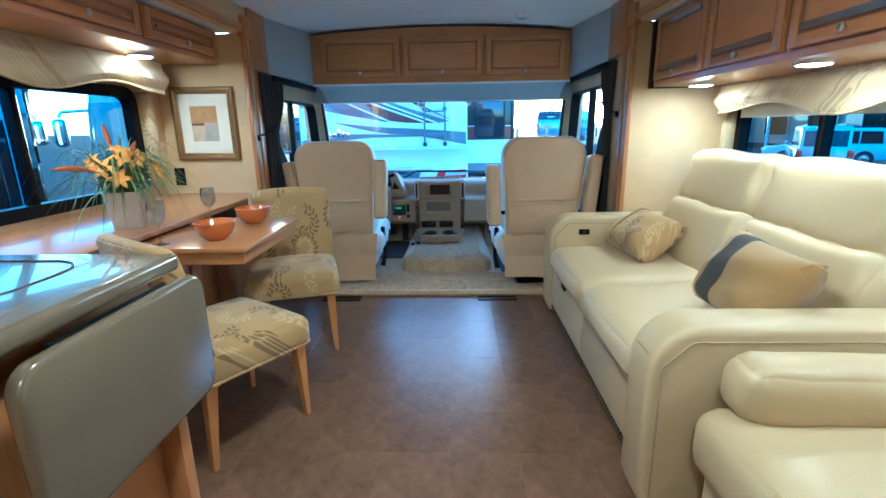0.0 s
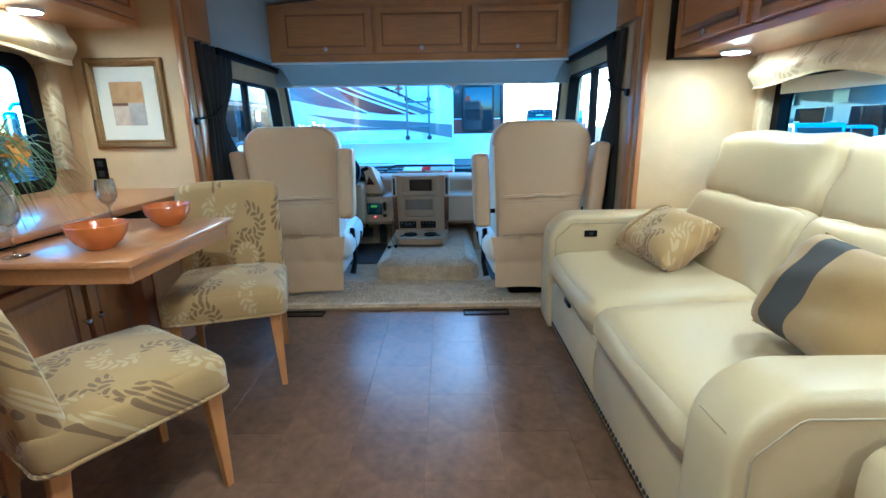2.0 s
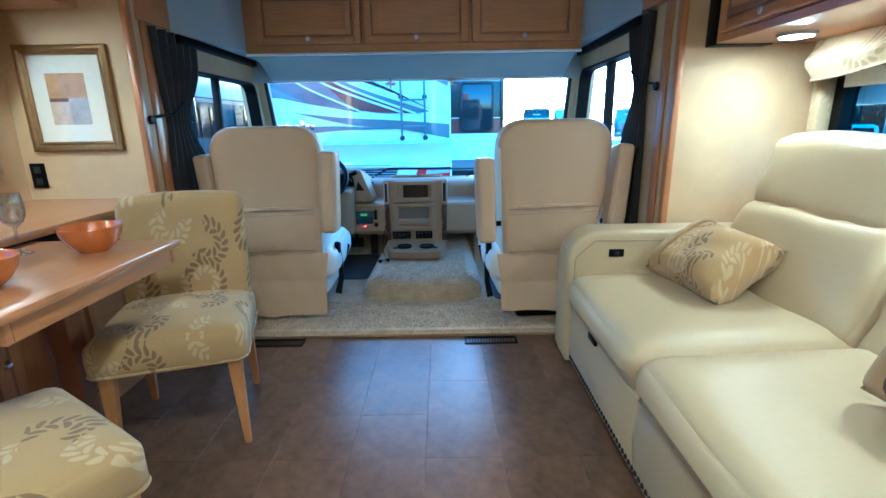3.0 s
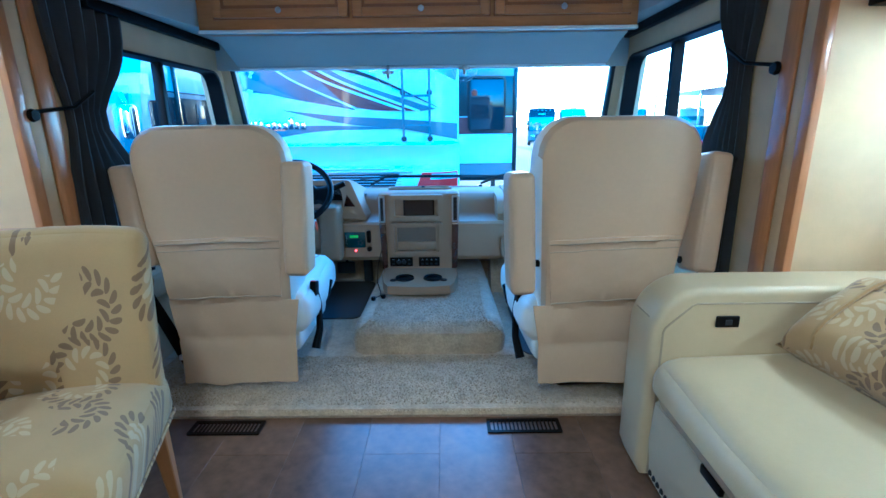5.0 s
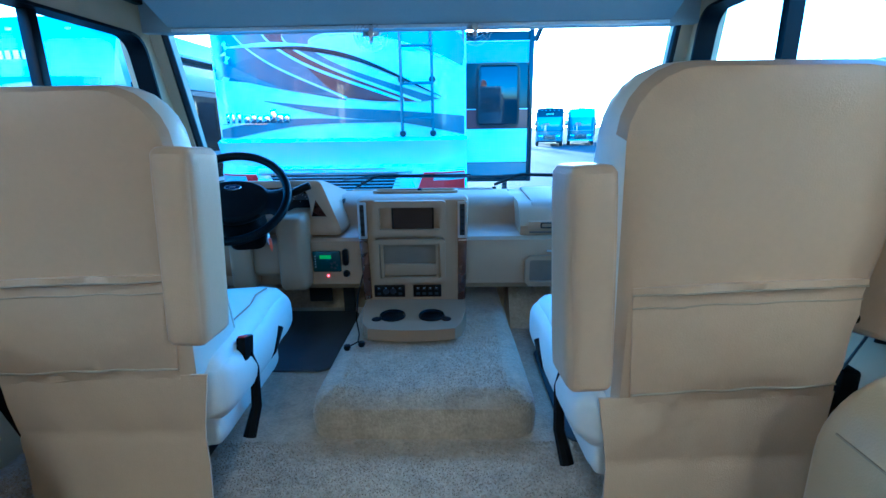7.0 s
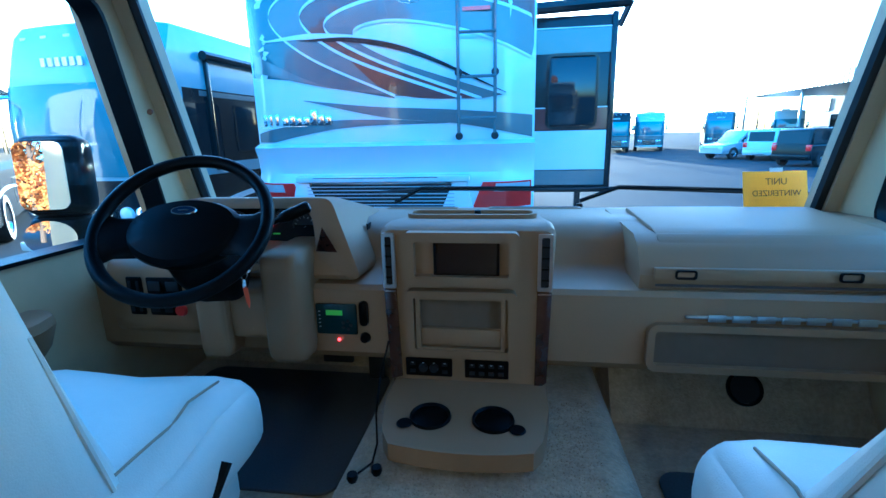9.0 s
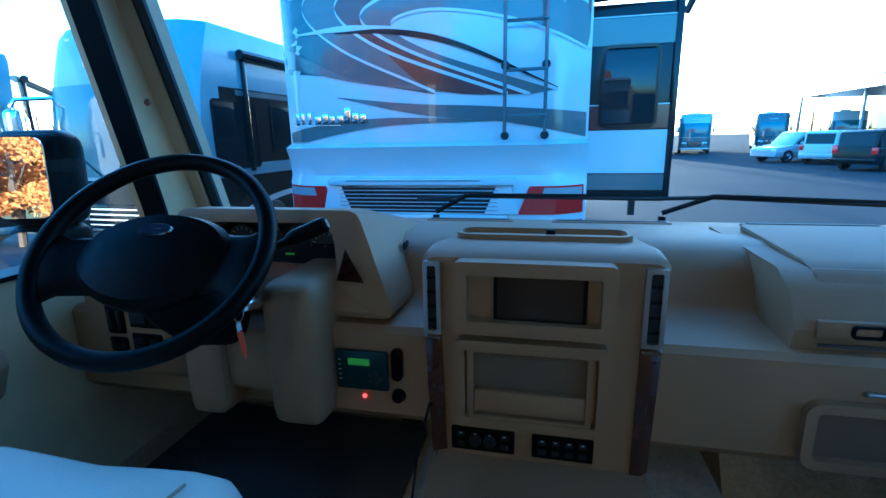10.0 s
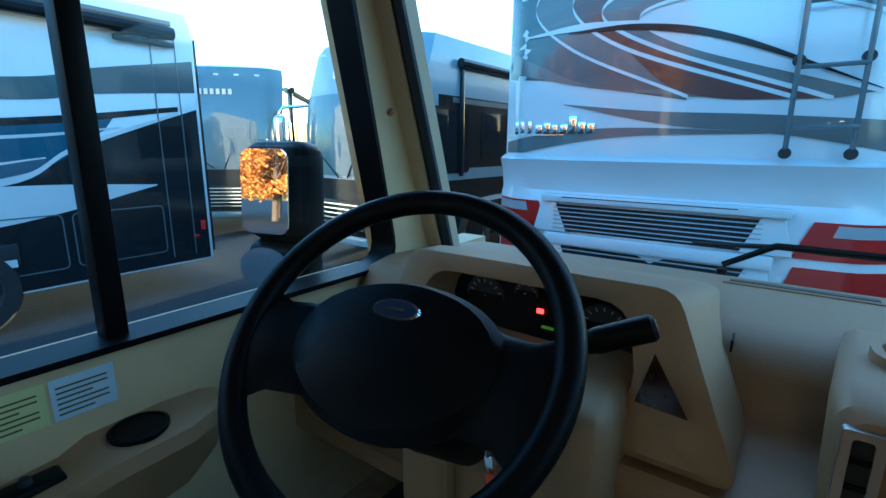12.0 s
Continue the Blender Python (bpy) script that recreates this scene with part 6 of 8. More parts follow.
# side ledge with cup holder and switches under the driver window
sl = thing("side_console", "tan moulded side ledge with a cup holder and switches", "console")
bm = bmesh.new()
rings = []
for y, w, zt, zb in ((3.62, 0.075, 0.50, 0.36), (3.9, 0.09, 0.503, 0.35), (3.99, 0.10, 0.512, 0.35), (4.03, 0.118, 0.530, 0.36), (4.15, 0.118, 0.534, 0.38), (4.22, 0.08, 0.53, 0.41), (4.25, 0.03, 0.52, 0.44)):
    rings.append([(XL + 0.001, y, zb), (XL + w * 0.6, y, zb + 0.02), (XL + w, y, zt - 0.03), (XL + w * 0.93, y, zt - 0.006), (XL + w * 0.8, y, zt), (XL + 0.001, y, zt + 0.004)])
loft(bm, rings)
part("ledge", bm, DASH, sl)
part("cup_holder", lathe(bmesh.new(), [(0, 0.0008), (0.040, 0.001), (0.041, 0.004), (0.046, 0.003), (0.046, -0.01), (0, -0.01)], 28, pose(XL + 0.053, 4.09, 0.536, 2, 0)), BLACK, sl, "dark round cup holder")
p = part("mirror_switch", bx(bmesh.new(), XL + 0.022, XL + 0.066, 3.885, 3.985, 0.506, 0.520, 0.006), BLACK, sl, "black mirror switch")
part("toggle", lathe(bmesh.new(), [(0, 0.012), (0.007, 0.010), (0.009, 0)], 12, pose(XL + 0.044, 3.94, 0.520)), RUBBER, p)
part("window_switch", bx(bmesh.new(), XL + 0.022, XL + 0.06, 3.77, 3.85, 0.498, 0.512, 0.005), BLACK, sl)
for y0, y1, mt, lab in ((3.90, 3.99, PAPER_Y, "yellow printed notice stuck to the wall"), (3.995, 4.083, PAPER_B, "pale blue printed notice stuck to the wall")):
    s = thing("wall_label", lab, "label")
    part("sheet", bx(bmesh.new(), XL + 0.0005, XL + 0.0015, y0, y1, 0.575, 0.645), mt, s)
    for q in range(6):
        ln = (y1 - y0) * (0.8 if q % 3 else 0.55)
        part("text_line", bx(bmesh.new(), XL + 0.0016, XL + 0.002, y0 + 0.007, y0 + 0.007 + ln, 0.583 + 0.009 * q, 0.586 + 0.009 * q), INK, s)

# yellow card in the windshield, lettered towards the street
sg = thing("paper_sign", "yellow card lettered UNIT WINTERIZED standing in the windshield", "sign", pose(0.952, 5.13, 0.679, -14, 0, 8))
bm = bmesh.new()
rows = [[(-0.125 + 0.25 * i / 12, 0.010 * math.sin(i * 0.5) * (1 - j / 6), 0.145 * j / 6 - 0.006 * math.sin(i * 0.8) * (j == 0)) for i in range(13)] for j in range(7)]
loft(bm, rows, cap=False, closed=False)
bmesh.ops.solidify(bm, geom=bm.faces[:], thickness=0.0015)
part("card", bm, YELLOW, sg)
for txt, z, size in (("UNIT", 0.092, 0.036), ("WINTERIZED", 0.048, 0.032)):
    cu = bpy.data.curves.new("lettering", "FONT")
    cu.body, cu.size, cu.align_x, cu.extrude = txt, size, "CENTER", 0.0004
    tmp = bpy.data.objects.new("lettering", cu)
    scene.collection.objects.link(tmp)
    me = bpy.data.meshes.new_from_object(tmp.evaluated_get(bpy.context.evaluated_depsgraph_get()))
    bpy.data.objects.remove(tmp)
    me.materials.append(INK)
    o = new("lettering", me)
    o.parent = sg
    o.matrix_basis = pose(0.0, -0.0075, z, 90, 0, 0) @ Matrix.Diagonal((-1, 1, 1, 1))
part("tape", bx(bmesh.new(), -0.02, 0.03, -0.002, 0.0, 0.142, 0.158), WHITECLOTH, sg)

# wire fans hung at the top of the windshield
for fx in (-0.365, 0.09):
    f = thing("dash_fan", "small black wire-caged fan at the windshield top", "fan", pose(fx, 4.63, 1.45 if fx < 0 else 1.47), group="windshield fans")
    part("bracket", sweep(bmesh.new(), [(0, 0.0, 0.02), (0, 0, -0.01), (0, -0.01, -0.03)], 0.008, 8), BLACK, f)
    bm = bmesh.new()
    for k in range(1, 6):
        rr = 0.015 * k
        sweep(bm, [(rr * math.cos(2 * math.pi * q / 20), -0.02 - 0.012 * (1 - (k / 5) ** 2), -0.02 + rr * math.sin(2 * math.pi * q / 20)) for q in range(20)], 0.0009, 4, True)
    for k in range(8):
        a = math.pi * k / 4
        sweep(bm, [(s * 0.075 * math.cos(a), -0.02 - 0.012 * (1 - s * s), -0.02 + s * 0.075 * math.sin(a)) for s in (0.15, 0.5, 1.0)], 0.0009, 4)
    part("cage", bm, CHROME, f)
    bm = bmesh.new()
    for k in range(4):
        bx(bm, 0.008, 0.036, -0.001, 0.001, -0.010, 0.010, 0, 2, pose(0, -0.012, -0.02, 0, 90 * k, 0) @ pose(0, 0, 0, 25, 0, 0))
    lathe(bm, [(0, 0.008), (0.014, 0.006), (0.014, -0.01), (0, -0.01)], 12, pose(0, -0.012, -0.02, 90))
    part("blades", bm, STEEL, f)

# pillar screws
for x, y, z in ((XL + 0.035, 4.765, 1.09), (XR - 0.04, 4.765, 1.09)):
    part("screw_cap", lathe(bmesh.new(), [(0, 0.003), (0.010, 0.002), (0.011, -0.004), (0, -0.004)], 14, pose(x, y - 0.005, z, 70)), WOOD_DARK,
         bpy.data.objects["trim_pillar_" + ("left" if x < 0 else "right")])

# ---- outside: parked coaches, cars, building and trees ----
TEAL = material("slate_teal_paint", (0.05, 0.085, 0.10), 0.22, spread=0.05, coat=0.6)
GREYP = material("grey_paint", (0.11, 0.125, 0.13), 0.22, spread=0.05, coat=0.6)
MAROON = material("maroon_paint", (0.07, 0.022, 0.022), 0.22, spread=0.05, coat=0.6)
BUSWHITE = material("coach_white_paint", (0.60, 0.61, 0.61), 0.22, spread=0.02, stain=0.03, coat=0.6)
# white coach paint, with the sky's blue reflection put into its colour
SKYTINTED = material("sky_tinted_white_coach_paint", (0.26, 0.33, 0.37), 0.2, spread=0.03, coat=0.6)
BUSBLACK = material("coach_black_paint", (0.012, 0.014, 0.016), 0.16, spread=0.05, spec=0.25, coat=0.05)
TINT = material("tinted_side_glass", (0.012, 0.016, 0.02), 0.04, spread=0.0, spec=0.35, coat=0.1)
# pale blue base stands in for sky reflected in the coach windshield
SHIELD = material("coach_windshield_glass", (0.10, 0.16, 0.19), 0.05, spread=0.05, coat=0.5)
LAMP_RED = material("red_lens", (0.55, 0.02, 0.02), 0.18, spread=0.15, scale=90, coat=0.6)
LAMP_CLEAR = material("clear_lens", (0.62, 0.63, 0.64), 0.15, spread=0.1, scale=90, coat=0.5)
SILVER = material("silver_car_paint", (0.45, 0.47, 0.49), 0.25, metal=0.3, spread=0.03, coat=0.6)
CANOPY = material("ribbed_canopy_metal", (0.42, 0.45, 0.45), 0.4, metal=0.3, spread=0.05)
SIDING = material("building_siding", (0.34, 0.36, 0.37), 0.7, spread=0.08)
PINE = material("dark_conifer", (0.035, 0.055, 0.03), 0.9, spread=0.4, scale=3)
AUTUMN = material("orange_autumn_leaves", (0.55, 0.22, 0.035), 0.8, spread=0.4, scale=2)
BARK = material("bark", (0.09, 0.06, 0.04), 0.95, spread=0.3)


def spline(pts, n=28):
    """A smooth curve through the points."""
    P = [Vector(p) for p in pts]
    P = [2 * P[0] - P[1]] + P + [2 * P[-1] - P[-2]]
    out, segs = [], len(P) - 3
    for k in range(n + 1):
        t = min(k / n * segs, segs - 1e-6)
        i, f = int(t), t - int(t)
        a, b, c, d = P[i:i + 4]
        out.append(0.5 * ((2 * b) + (c - a) * f + (2 * a - 5 * b + 4 * c - d) * f * f + (3 * b - a - 3 * c + d) * f ** 3))
    return out


# -- the coach parked ahead, its rear towards us --
BX0, BX1, BY = -2.52, 0.14, 7.38
BXC = (BX0 + BX1) / 2


def rear_y(x, z):
    """The bowed rear skin."""
    u = (x - BXC) / ((BX1 - BX0) / 2)
    return BY + 0.10 * u * u + 0.22 * max(0.0, abs(u) - 0.82) ** 1.3 * 6 - 0.02 * math.sin((z + 0.4) * 1.1)


coach = thing("motor_coach", "white motor coach with grey, teal and maroon swirls, rear on", "coach", pose(0, 0, 0))
bm = bmesh.new()
rows = []
zs = [0.93, 0.98, 1.2, 1.5, 1.8, 2.1, 2.4, 2.58, 2.68, 2.72]
for z in zs:
    row = []
    for k in range(33):
        u = math.sin((k / 32 - 0.5) * math.pi)
        x = BXC + u * (BX1 - BX0) / 2
        back = 0.0 if z < 2.5 else (z - 2.5) * 0.9
        row.append((x, rear_y(x, z) + back, z))
    row = [(BX0, 17.5, z)] + row + [(BX1, 17.5, z)]
    rows.append(row)
loft(bm, rows, cap=True, closed=True)
part("body", bm, BUSWHITE, coach)
bm = bmesh.new()
rows = []
for z, out in ((0.935, -0.01), (0.90, -0.10), (0.80, -0.055), (0.66, -0.03), (0.60, -0.06), (0.30, -0.075), (-0.15, -0.075), (-0.36, -0.06)):
    row = []
    for k in range(25):
        u = math.sin((k / 24 - 0.5) * math.pi)
        x = BXC + u * ((BX1 - BX0) / 2 + 0.005)
        row.append((x, rear_y(x, z) + out, z))
    rows.append([(BX0, 17.5, z)] + row + [(BX1, 17.5, z)])
loft(bm, rows, cap=True, closed=True)
part("lower_cap", bm, BUSWHITE, coach, "white moulded rear bumper cap")
side = part("side_paint", bx(bmesh.new(), BX0 - 0.008, BX0 - 0.003, 8.1, 17.4, -0.30, 2.35), BUSBLACK, coach, "black lower flank with tinted windows")
for y0, y1 in ((8.6, 9.8), (10.4, 12.4), (13.2, 14.4), (15.2, 16.6)):
    part("side_window", bx(bmesh.new(), BX0 - 0.016, BX0 - 0.009, y0, y1, 1.05, 1.80, 0.003), TINT, side)


def px(p):
    """From drawing units of the rear artwork to metres across and up."""
    return (BX0 + 0.02 + (p[0] - 490) / 190.5, 1.15 + (212 - p[1]) / 193.0)


def band(upper, lower, mat, lift, name="graphic", n=40):
    A, B = spline([px(p) for p in upper], n), spline([px(p) for p in lower], n)
    bm = bmesh.new()
    rows = []
    m = 6
    for a, b in zip(A, B):
        row = []
        for j in range(m + 1):
            q = a + (b - a) * j / m
            x, z = max(BX0 + 0.03, min(BX1 - 0.02, q.x)), max(0.95, min(2.45, q.y))
            row.append((x, rear_y(x, z) - lift, z))
        rows.append(row)
    loft(bm, rows, cap=False, closed=False)
    return part(name, bm, mat, coach)


C0 = [(1000, -120), (760, -120), (440, -60), (440, 110), (600, 150), (760, 182)]
C1 = [(1000, -40), (760, -18), (600, 2), (545, 45), (610, 108), (762, 178)]
C2 = [(1000, 10), (800, -4), (655, 12), (603, 50), (680, 112), (872, 184)]
C3 = [(1000, 60), (850, 22), (720, 28), (645, 62), (720, 115), (905, 186)]
C4 = [(985, 120), (880, 80), (760, 60), (695, 76), (760, 118), (945, 180)]
band(C0, C1, TEAL, 0.004, "swirl")
band(C1, C2, GREYP, 0.005, "swirl")
band(C2, C3, MAROON, 0.006, "swirl")
band(C3, C4, GREYP, 0.007, "swirl")
for cc, w in ((C1, 5), (C2, 6), (C3, 6), (C4, 5)):
    band([(x, y - w * 0.4) for x, y in cc], [(x, y + w * 0.5) for x, y in cc], BUSWHITE, 0.010, "pinstripe")
band([(528, 80), (640, 74), (790, 100), (945, 176)], [(528, 82), (640, 84), (790, 108), (945, 178)], BUSWHITE, 0.012, "pinstripe")
band([(600, 82), (700, 84), (800, 108), (945, 177)], [(600, 84), (700, 92), (800, 116), (945, 178)], BUSBLACK, 0.013, "pinstripe")
band([(500, 96), (640, 158), (760, 168), (880, 176)], [(500, 128), (640, 160), (760, 176), (880, 180)], GREYP, 0.008, "swirl")
band([(690, 120), (760, 145), (820, 160), (905, 184)], [(690, 122), (740, 165), (800, 182), (905, 186)], MAROON, 0.009, "swirl")
band([(598, 180), (720, 194), (850, 202), (1000, 214)], [(598, 181), (740, 212), (870, 226), (1000, 252)], GREYP, 0.006, "stripe")
band([(480, 236), (600, 219), (700, 215), (850, 222)], [(480, 262), (600, 238), (700, 226), (850, 224)], GREYP, 0.007, "stripe")
band([(960, -60), (975, 0), (985, 60), (992, 90)], [(1000, -60), (1000, 0), (1000, 60), (1000, 95)], MAROON, 0.011, "swirl")
# chrome badge as plain blocks
bd = part("badge", bx(bmesh.new(), -2.38, -1.66, rear_y(-2.0, 1.1) - 0.014, rear_y(-2.0, 1.1) - 0.004, 1.085, 1.092), CHROME, coach, "chrome badge strip")
for k, (w, h) in enumerate(((0.075, 0.10), (0.035, 0.10), (0.035, 0.10), (0.06, 0.07), (0.06, 0.085), (0.05, 0.07), (0.065, 0.07), (0.075, 0.13), (0.065, 0.085), (0.06, 0.075))):
    x0 = -2.375 + 0.0715 * k
    part("badge_block", bx(bmesh.new(), x0, x0 + min(w, 0.062), rear_y(x0, 1.15) - 0.02, rear_y(x0, 1.15) - 0.005, 1.097, 1.097 + h, 0.004), CHROME, bd)
# grilles, framed and slatted
for z0, z1, xa, xb in ((0.36, 0.565, -1.93, -0.55), (0.02, 0.24, -1.88, -0.60)):
    g = part("grille_well", bx(bmesh.new(), xa, xb, rear_y(-1.2, z0) - 0.078, rear_y(-1.2, z0) - 0.06, z0, z1), BUSBLACK, coach, "black engine grille")
    for k in range(6):
        zz = z0 + 0.022 + (z1 - z0 - 0.044) * k / 5
        part("slat", bx(bmesh.new(), xa + 0.01, xb - 0.01, rear_y(-1.2, z0) - 0.092, rear_y(-1.2, z0) - 0.079, zz - 0.004, zz + 0.004), SILVER, g)
    bm = bmesh.new()
    for s, x in ((-1, xa), (1, xb)):
        prism(bm, [(x - s * 0.12, z0 - 0.01), (x + s * 0.16, z0 - 0.01), (x + s * 0.10, z1 + 0.02), (x - s * 0.02, z1 + 0.02)], "y", rear_y(x, z0) - 0.11, rear_y(x, z0) - 0.03, 0.008)
    part("grille_cheek", bm, BUSWHITE, coach)
part("grille_brow", bx(bmesh.new(), -2.02, -0.42, rear_y(-1.2, 0.6) - 0.115, rear_y(-1.2, 0.6) - 0.03, 0.585, 0.645, 0.012), BUSWHITE, coach)
part("brow_line", bx(bmesh.new(), -1.85, -0.7, rear_y(-1.2, 0.6) - 0.118, rear_y(-1.2, 0.6) - 0.114, 0.622, 0.628), BUSBLACK, coach)
part("grille_bar", bx(bmesh.new(), -1.98, -0.48, rear_y(-1.2, 0.6) - 0.112, rear_y(-1.2, 0.6) - 0.03, 0.255, 0.345, 0.012), BUSWHITE, coach)
# tail lamps, two to a side
for s in (-1, 1):
    for z0, z1, k in ((0.345, 0.575, 0), (0.05, 0.29, 1)):
        out_x = BX1 - 0.02 if s > 0 else BX0 + 0.02
        in_x0, in_x1 = (out_x - s * 0.52, out_x - s * 0.43) if k == 0 else (out_x - s * 0.57, out_x - s * 0.50)
        def lens(za, zb, fa, fb, lift):
            bm = bmesh.new()
            rows = []
            for j in range(9):
                row = []
                for q in range(4):
                    z = za + (zb - za) * q / 3
                    xin = in_x0 + (in_x1 - in_x0) * (z - z0) / (z1 - z0)
                    x = xin + (out_x - xin) * (fa + (fb - fa) * j / 8)
                    row.append((x, rear_y(x, 0.4) - lift, z))
                rows.append(row)
            loft(bm, rows, cap=False, closed=False)
            bmesh.ops.solidify(bm, geom=bm.faces[:], thickness=-0.02)
            return bm
        t = part("tail_lamp", lens(z0, z1, 0.0, 1.0, 0.082), LAMP_RED, coach, "red tail lamp")
        part("reversing_lens", lens(z1 - 0.085, z1 - 0.015, 0.28, 0.97, 0.088) if k == 0 else lens(z0 + 0.02, z0 + 0.07, 0.3, 0.97, 0.088), LAMP_CLEAR, t, "clear lens")
# ladder
lad = thing("roof_ladder", "dark tubular ladder on the rear of the coach", "ladder")
for x in (-0.51, -0.205):
    y0 = rear_y(x, 1.2) - 0.11
    part("rail", sweep(bmesh.new(), [(x, y0 + 0.10, 0.972), (x, y0 + 0.03, 0.972), (x, y0, 1.0), (x, y0, 2.6), (x, y0 + 0.15, 2.78), (x, y0 + 0.5, 2.80)], 0.015, 8), GREYP, lad)
    for z in (0.972, 1.49, 2.2):
        part("foot", lathe(bmesh.new(), [(0, 0.03), (0.03, 0.028), (0.034, 0.0), (0, 0)], 14, pose(x, y0 + 0.02, z, 90)), RUBBER, lad)
        part("standoff", sweep(bmesh.new(), [(x, y0, z), (x, y0 + 0.12, z)], 0.012, 6), GREYP, lad)
for z in (1.12, 1.455, 1.80, 2.15, 2.45):
    y0 = rear_y(-0.35, 1.2) - 0.105
    part("rung", sweep(bmesh.new(), [(-0.52, y0, z), (-0.195, y0, z)], 0.013, 6), GREYP, lad)
part("reflector", bx(bmesh.new(), -0.48, -0.25, rear_y(-0.35, 2) - 0.03, rear_y(-0.35, 2) - 0.005, 1.98, 2.01), LAMP_RED, lad)
# the coach's own slide-out, seen beyond the rear corner
so = part("slide_out", bx(bmesh.new(), BX1 + 0.0, 0.95, 8.32, 12.5, 0.36, 2.10, 0.01), BUSBLACK, coach, "dark slide-out room with a white lower stripe")
part("slide_window", bx(bmesh.new(), 0.30, 0.78, 8.300, 8.317, 1.05, 1.72, 0.02), TINT, so)
ring_frame_bm = ring_frame(bmesh.new(), 0.52, 0.74, 0.08, 0.03, 0.012, lambda u, v, d: Vector((0.54 + u, 8.318 - d - 0.004, 1.385 + v)))
part("window_frame", ring_frame_bm, BUSBLACK, so)
for z0, z1, mt in ((0.60, 1.0, BUSWHITE), (1.01, 1.22, MAROON), (1.225, 1.235, BUSWHITE), (0.44, 0.59, GREYP), (1.75, 1.98, TEAL), (1.985, 1.995, BUSWHITE)):
    part("stripe", bx(bmesh.new(), BX1 + 0.012, 0.93, 8.310, 8.319, z0, z1), mt, so)
part("corner_post", bx(bmesh.new(), 0.90, 0.96, 8.30, 8.36, 0.36, 2.12, 0.01), BUSBLACK, so)
part("slide_awning", sweep(bmesh.new(), [(BX1, 8.25, 2.16), (1.05, 8.28, 2.20)], 0.06, 10), BUSBLACK, so)
part("awning_arm", sweep(bmesh.new(), [(1.06, 8.28, 2.20), (0.97, 8.32, 1.98)], 0.03, 8), BUSBLACK, so)
part("jack_leg", bx(bmesh.new(), 0.62, 0.68, 8.4, 8.46, 0.18, 0.36), BUSBLACK, so)
for s in (-1, 1):
    for yy in (10.9, 15.5):
        w = part("wheel", lathe(bmesh.new(), [(0, 0.13), (0.28, 0.13), (0.32, 0.15), (0.48, 0.15), (0.50, 0.10), (0.50, -0.10), (0.48, -0.15), (0, -0.15)], 28, pose(BXC + s * 1.18, yy, GROUND + 0.50, 0, 90 * s)), RUBBER, coach)


def front_wheel(parent, m, r=0.5):
    w = part("wheel", lathe(bmesh.new(), [(0.27, 0.06), (0.33, 0.15), (0.46, 0.15), (r, 0.09), (r, -0.09), (0.46, -0.15), (0.2, -0.15)], 32, m), RUBBER, parent, "black tyre")
    part("rim", lathe(bmesh.new(), [(0, 0.10), (0.07, 0.12), (0.09, 0.09), (0.16, 0.05), (0.26, 0.08), (0.29, 0.13), (0.31, 0.12), (0.31, 0.0), (0, 0)], 24, m), CHROME, w, "polished rim")
    bm = bmesh.new()
    for k in range(10):
        a = 2 * math.pi * k / 10
        lathe(bm, [(0, 0.085), (0.016, 0.083), (0.018, 0.06)], 6, m @ pose(0.20 * math.cos(a), 0.20 * math.sin(a), 0))
    part("lug_nuts", bm, CHROME, w)
    return w


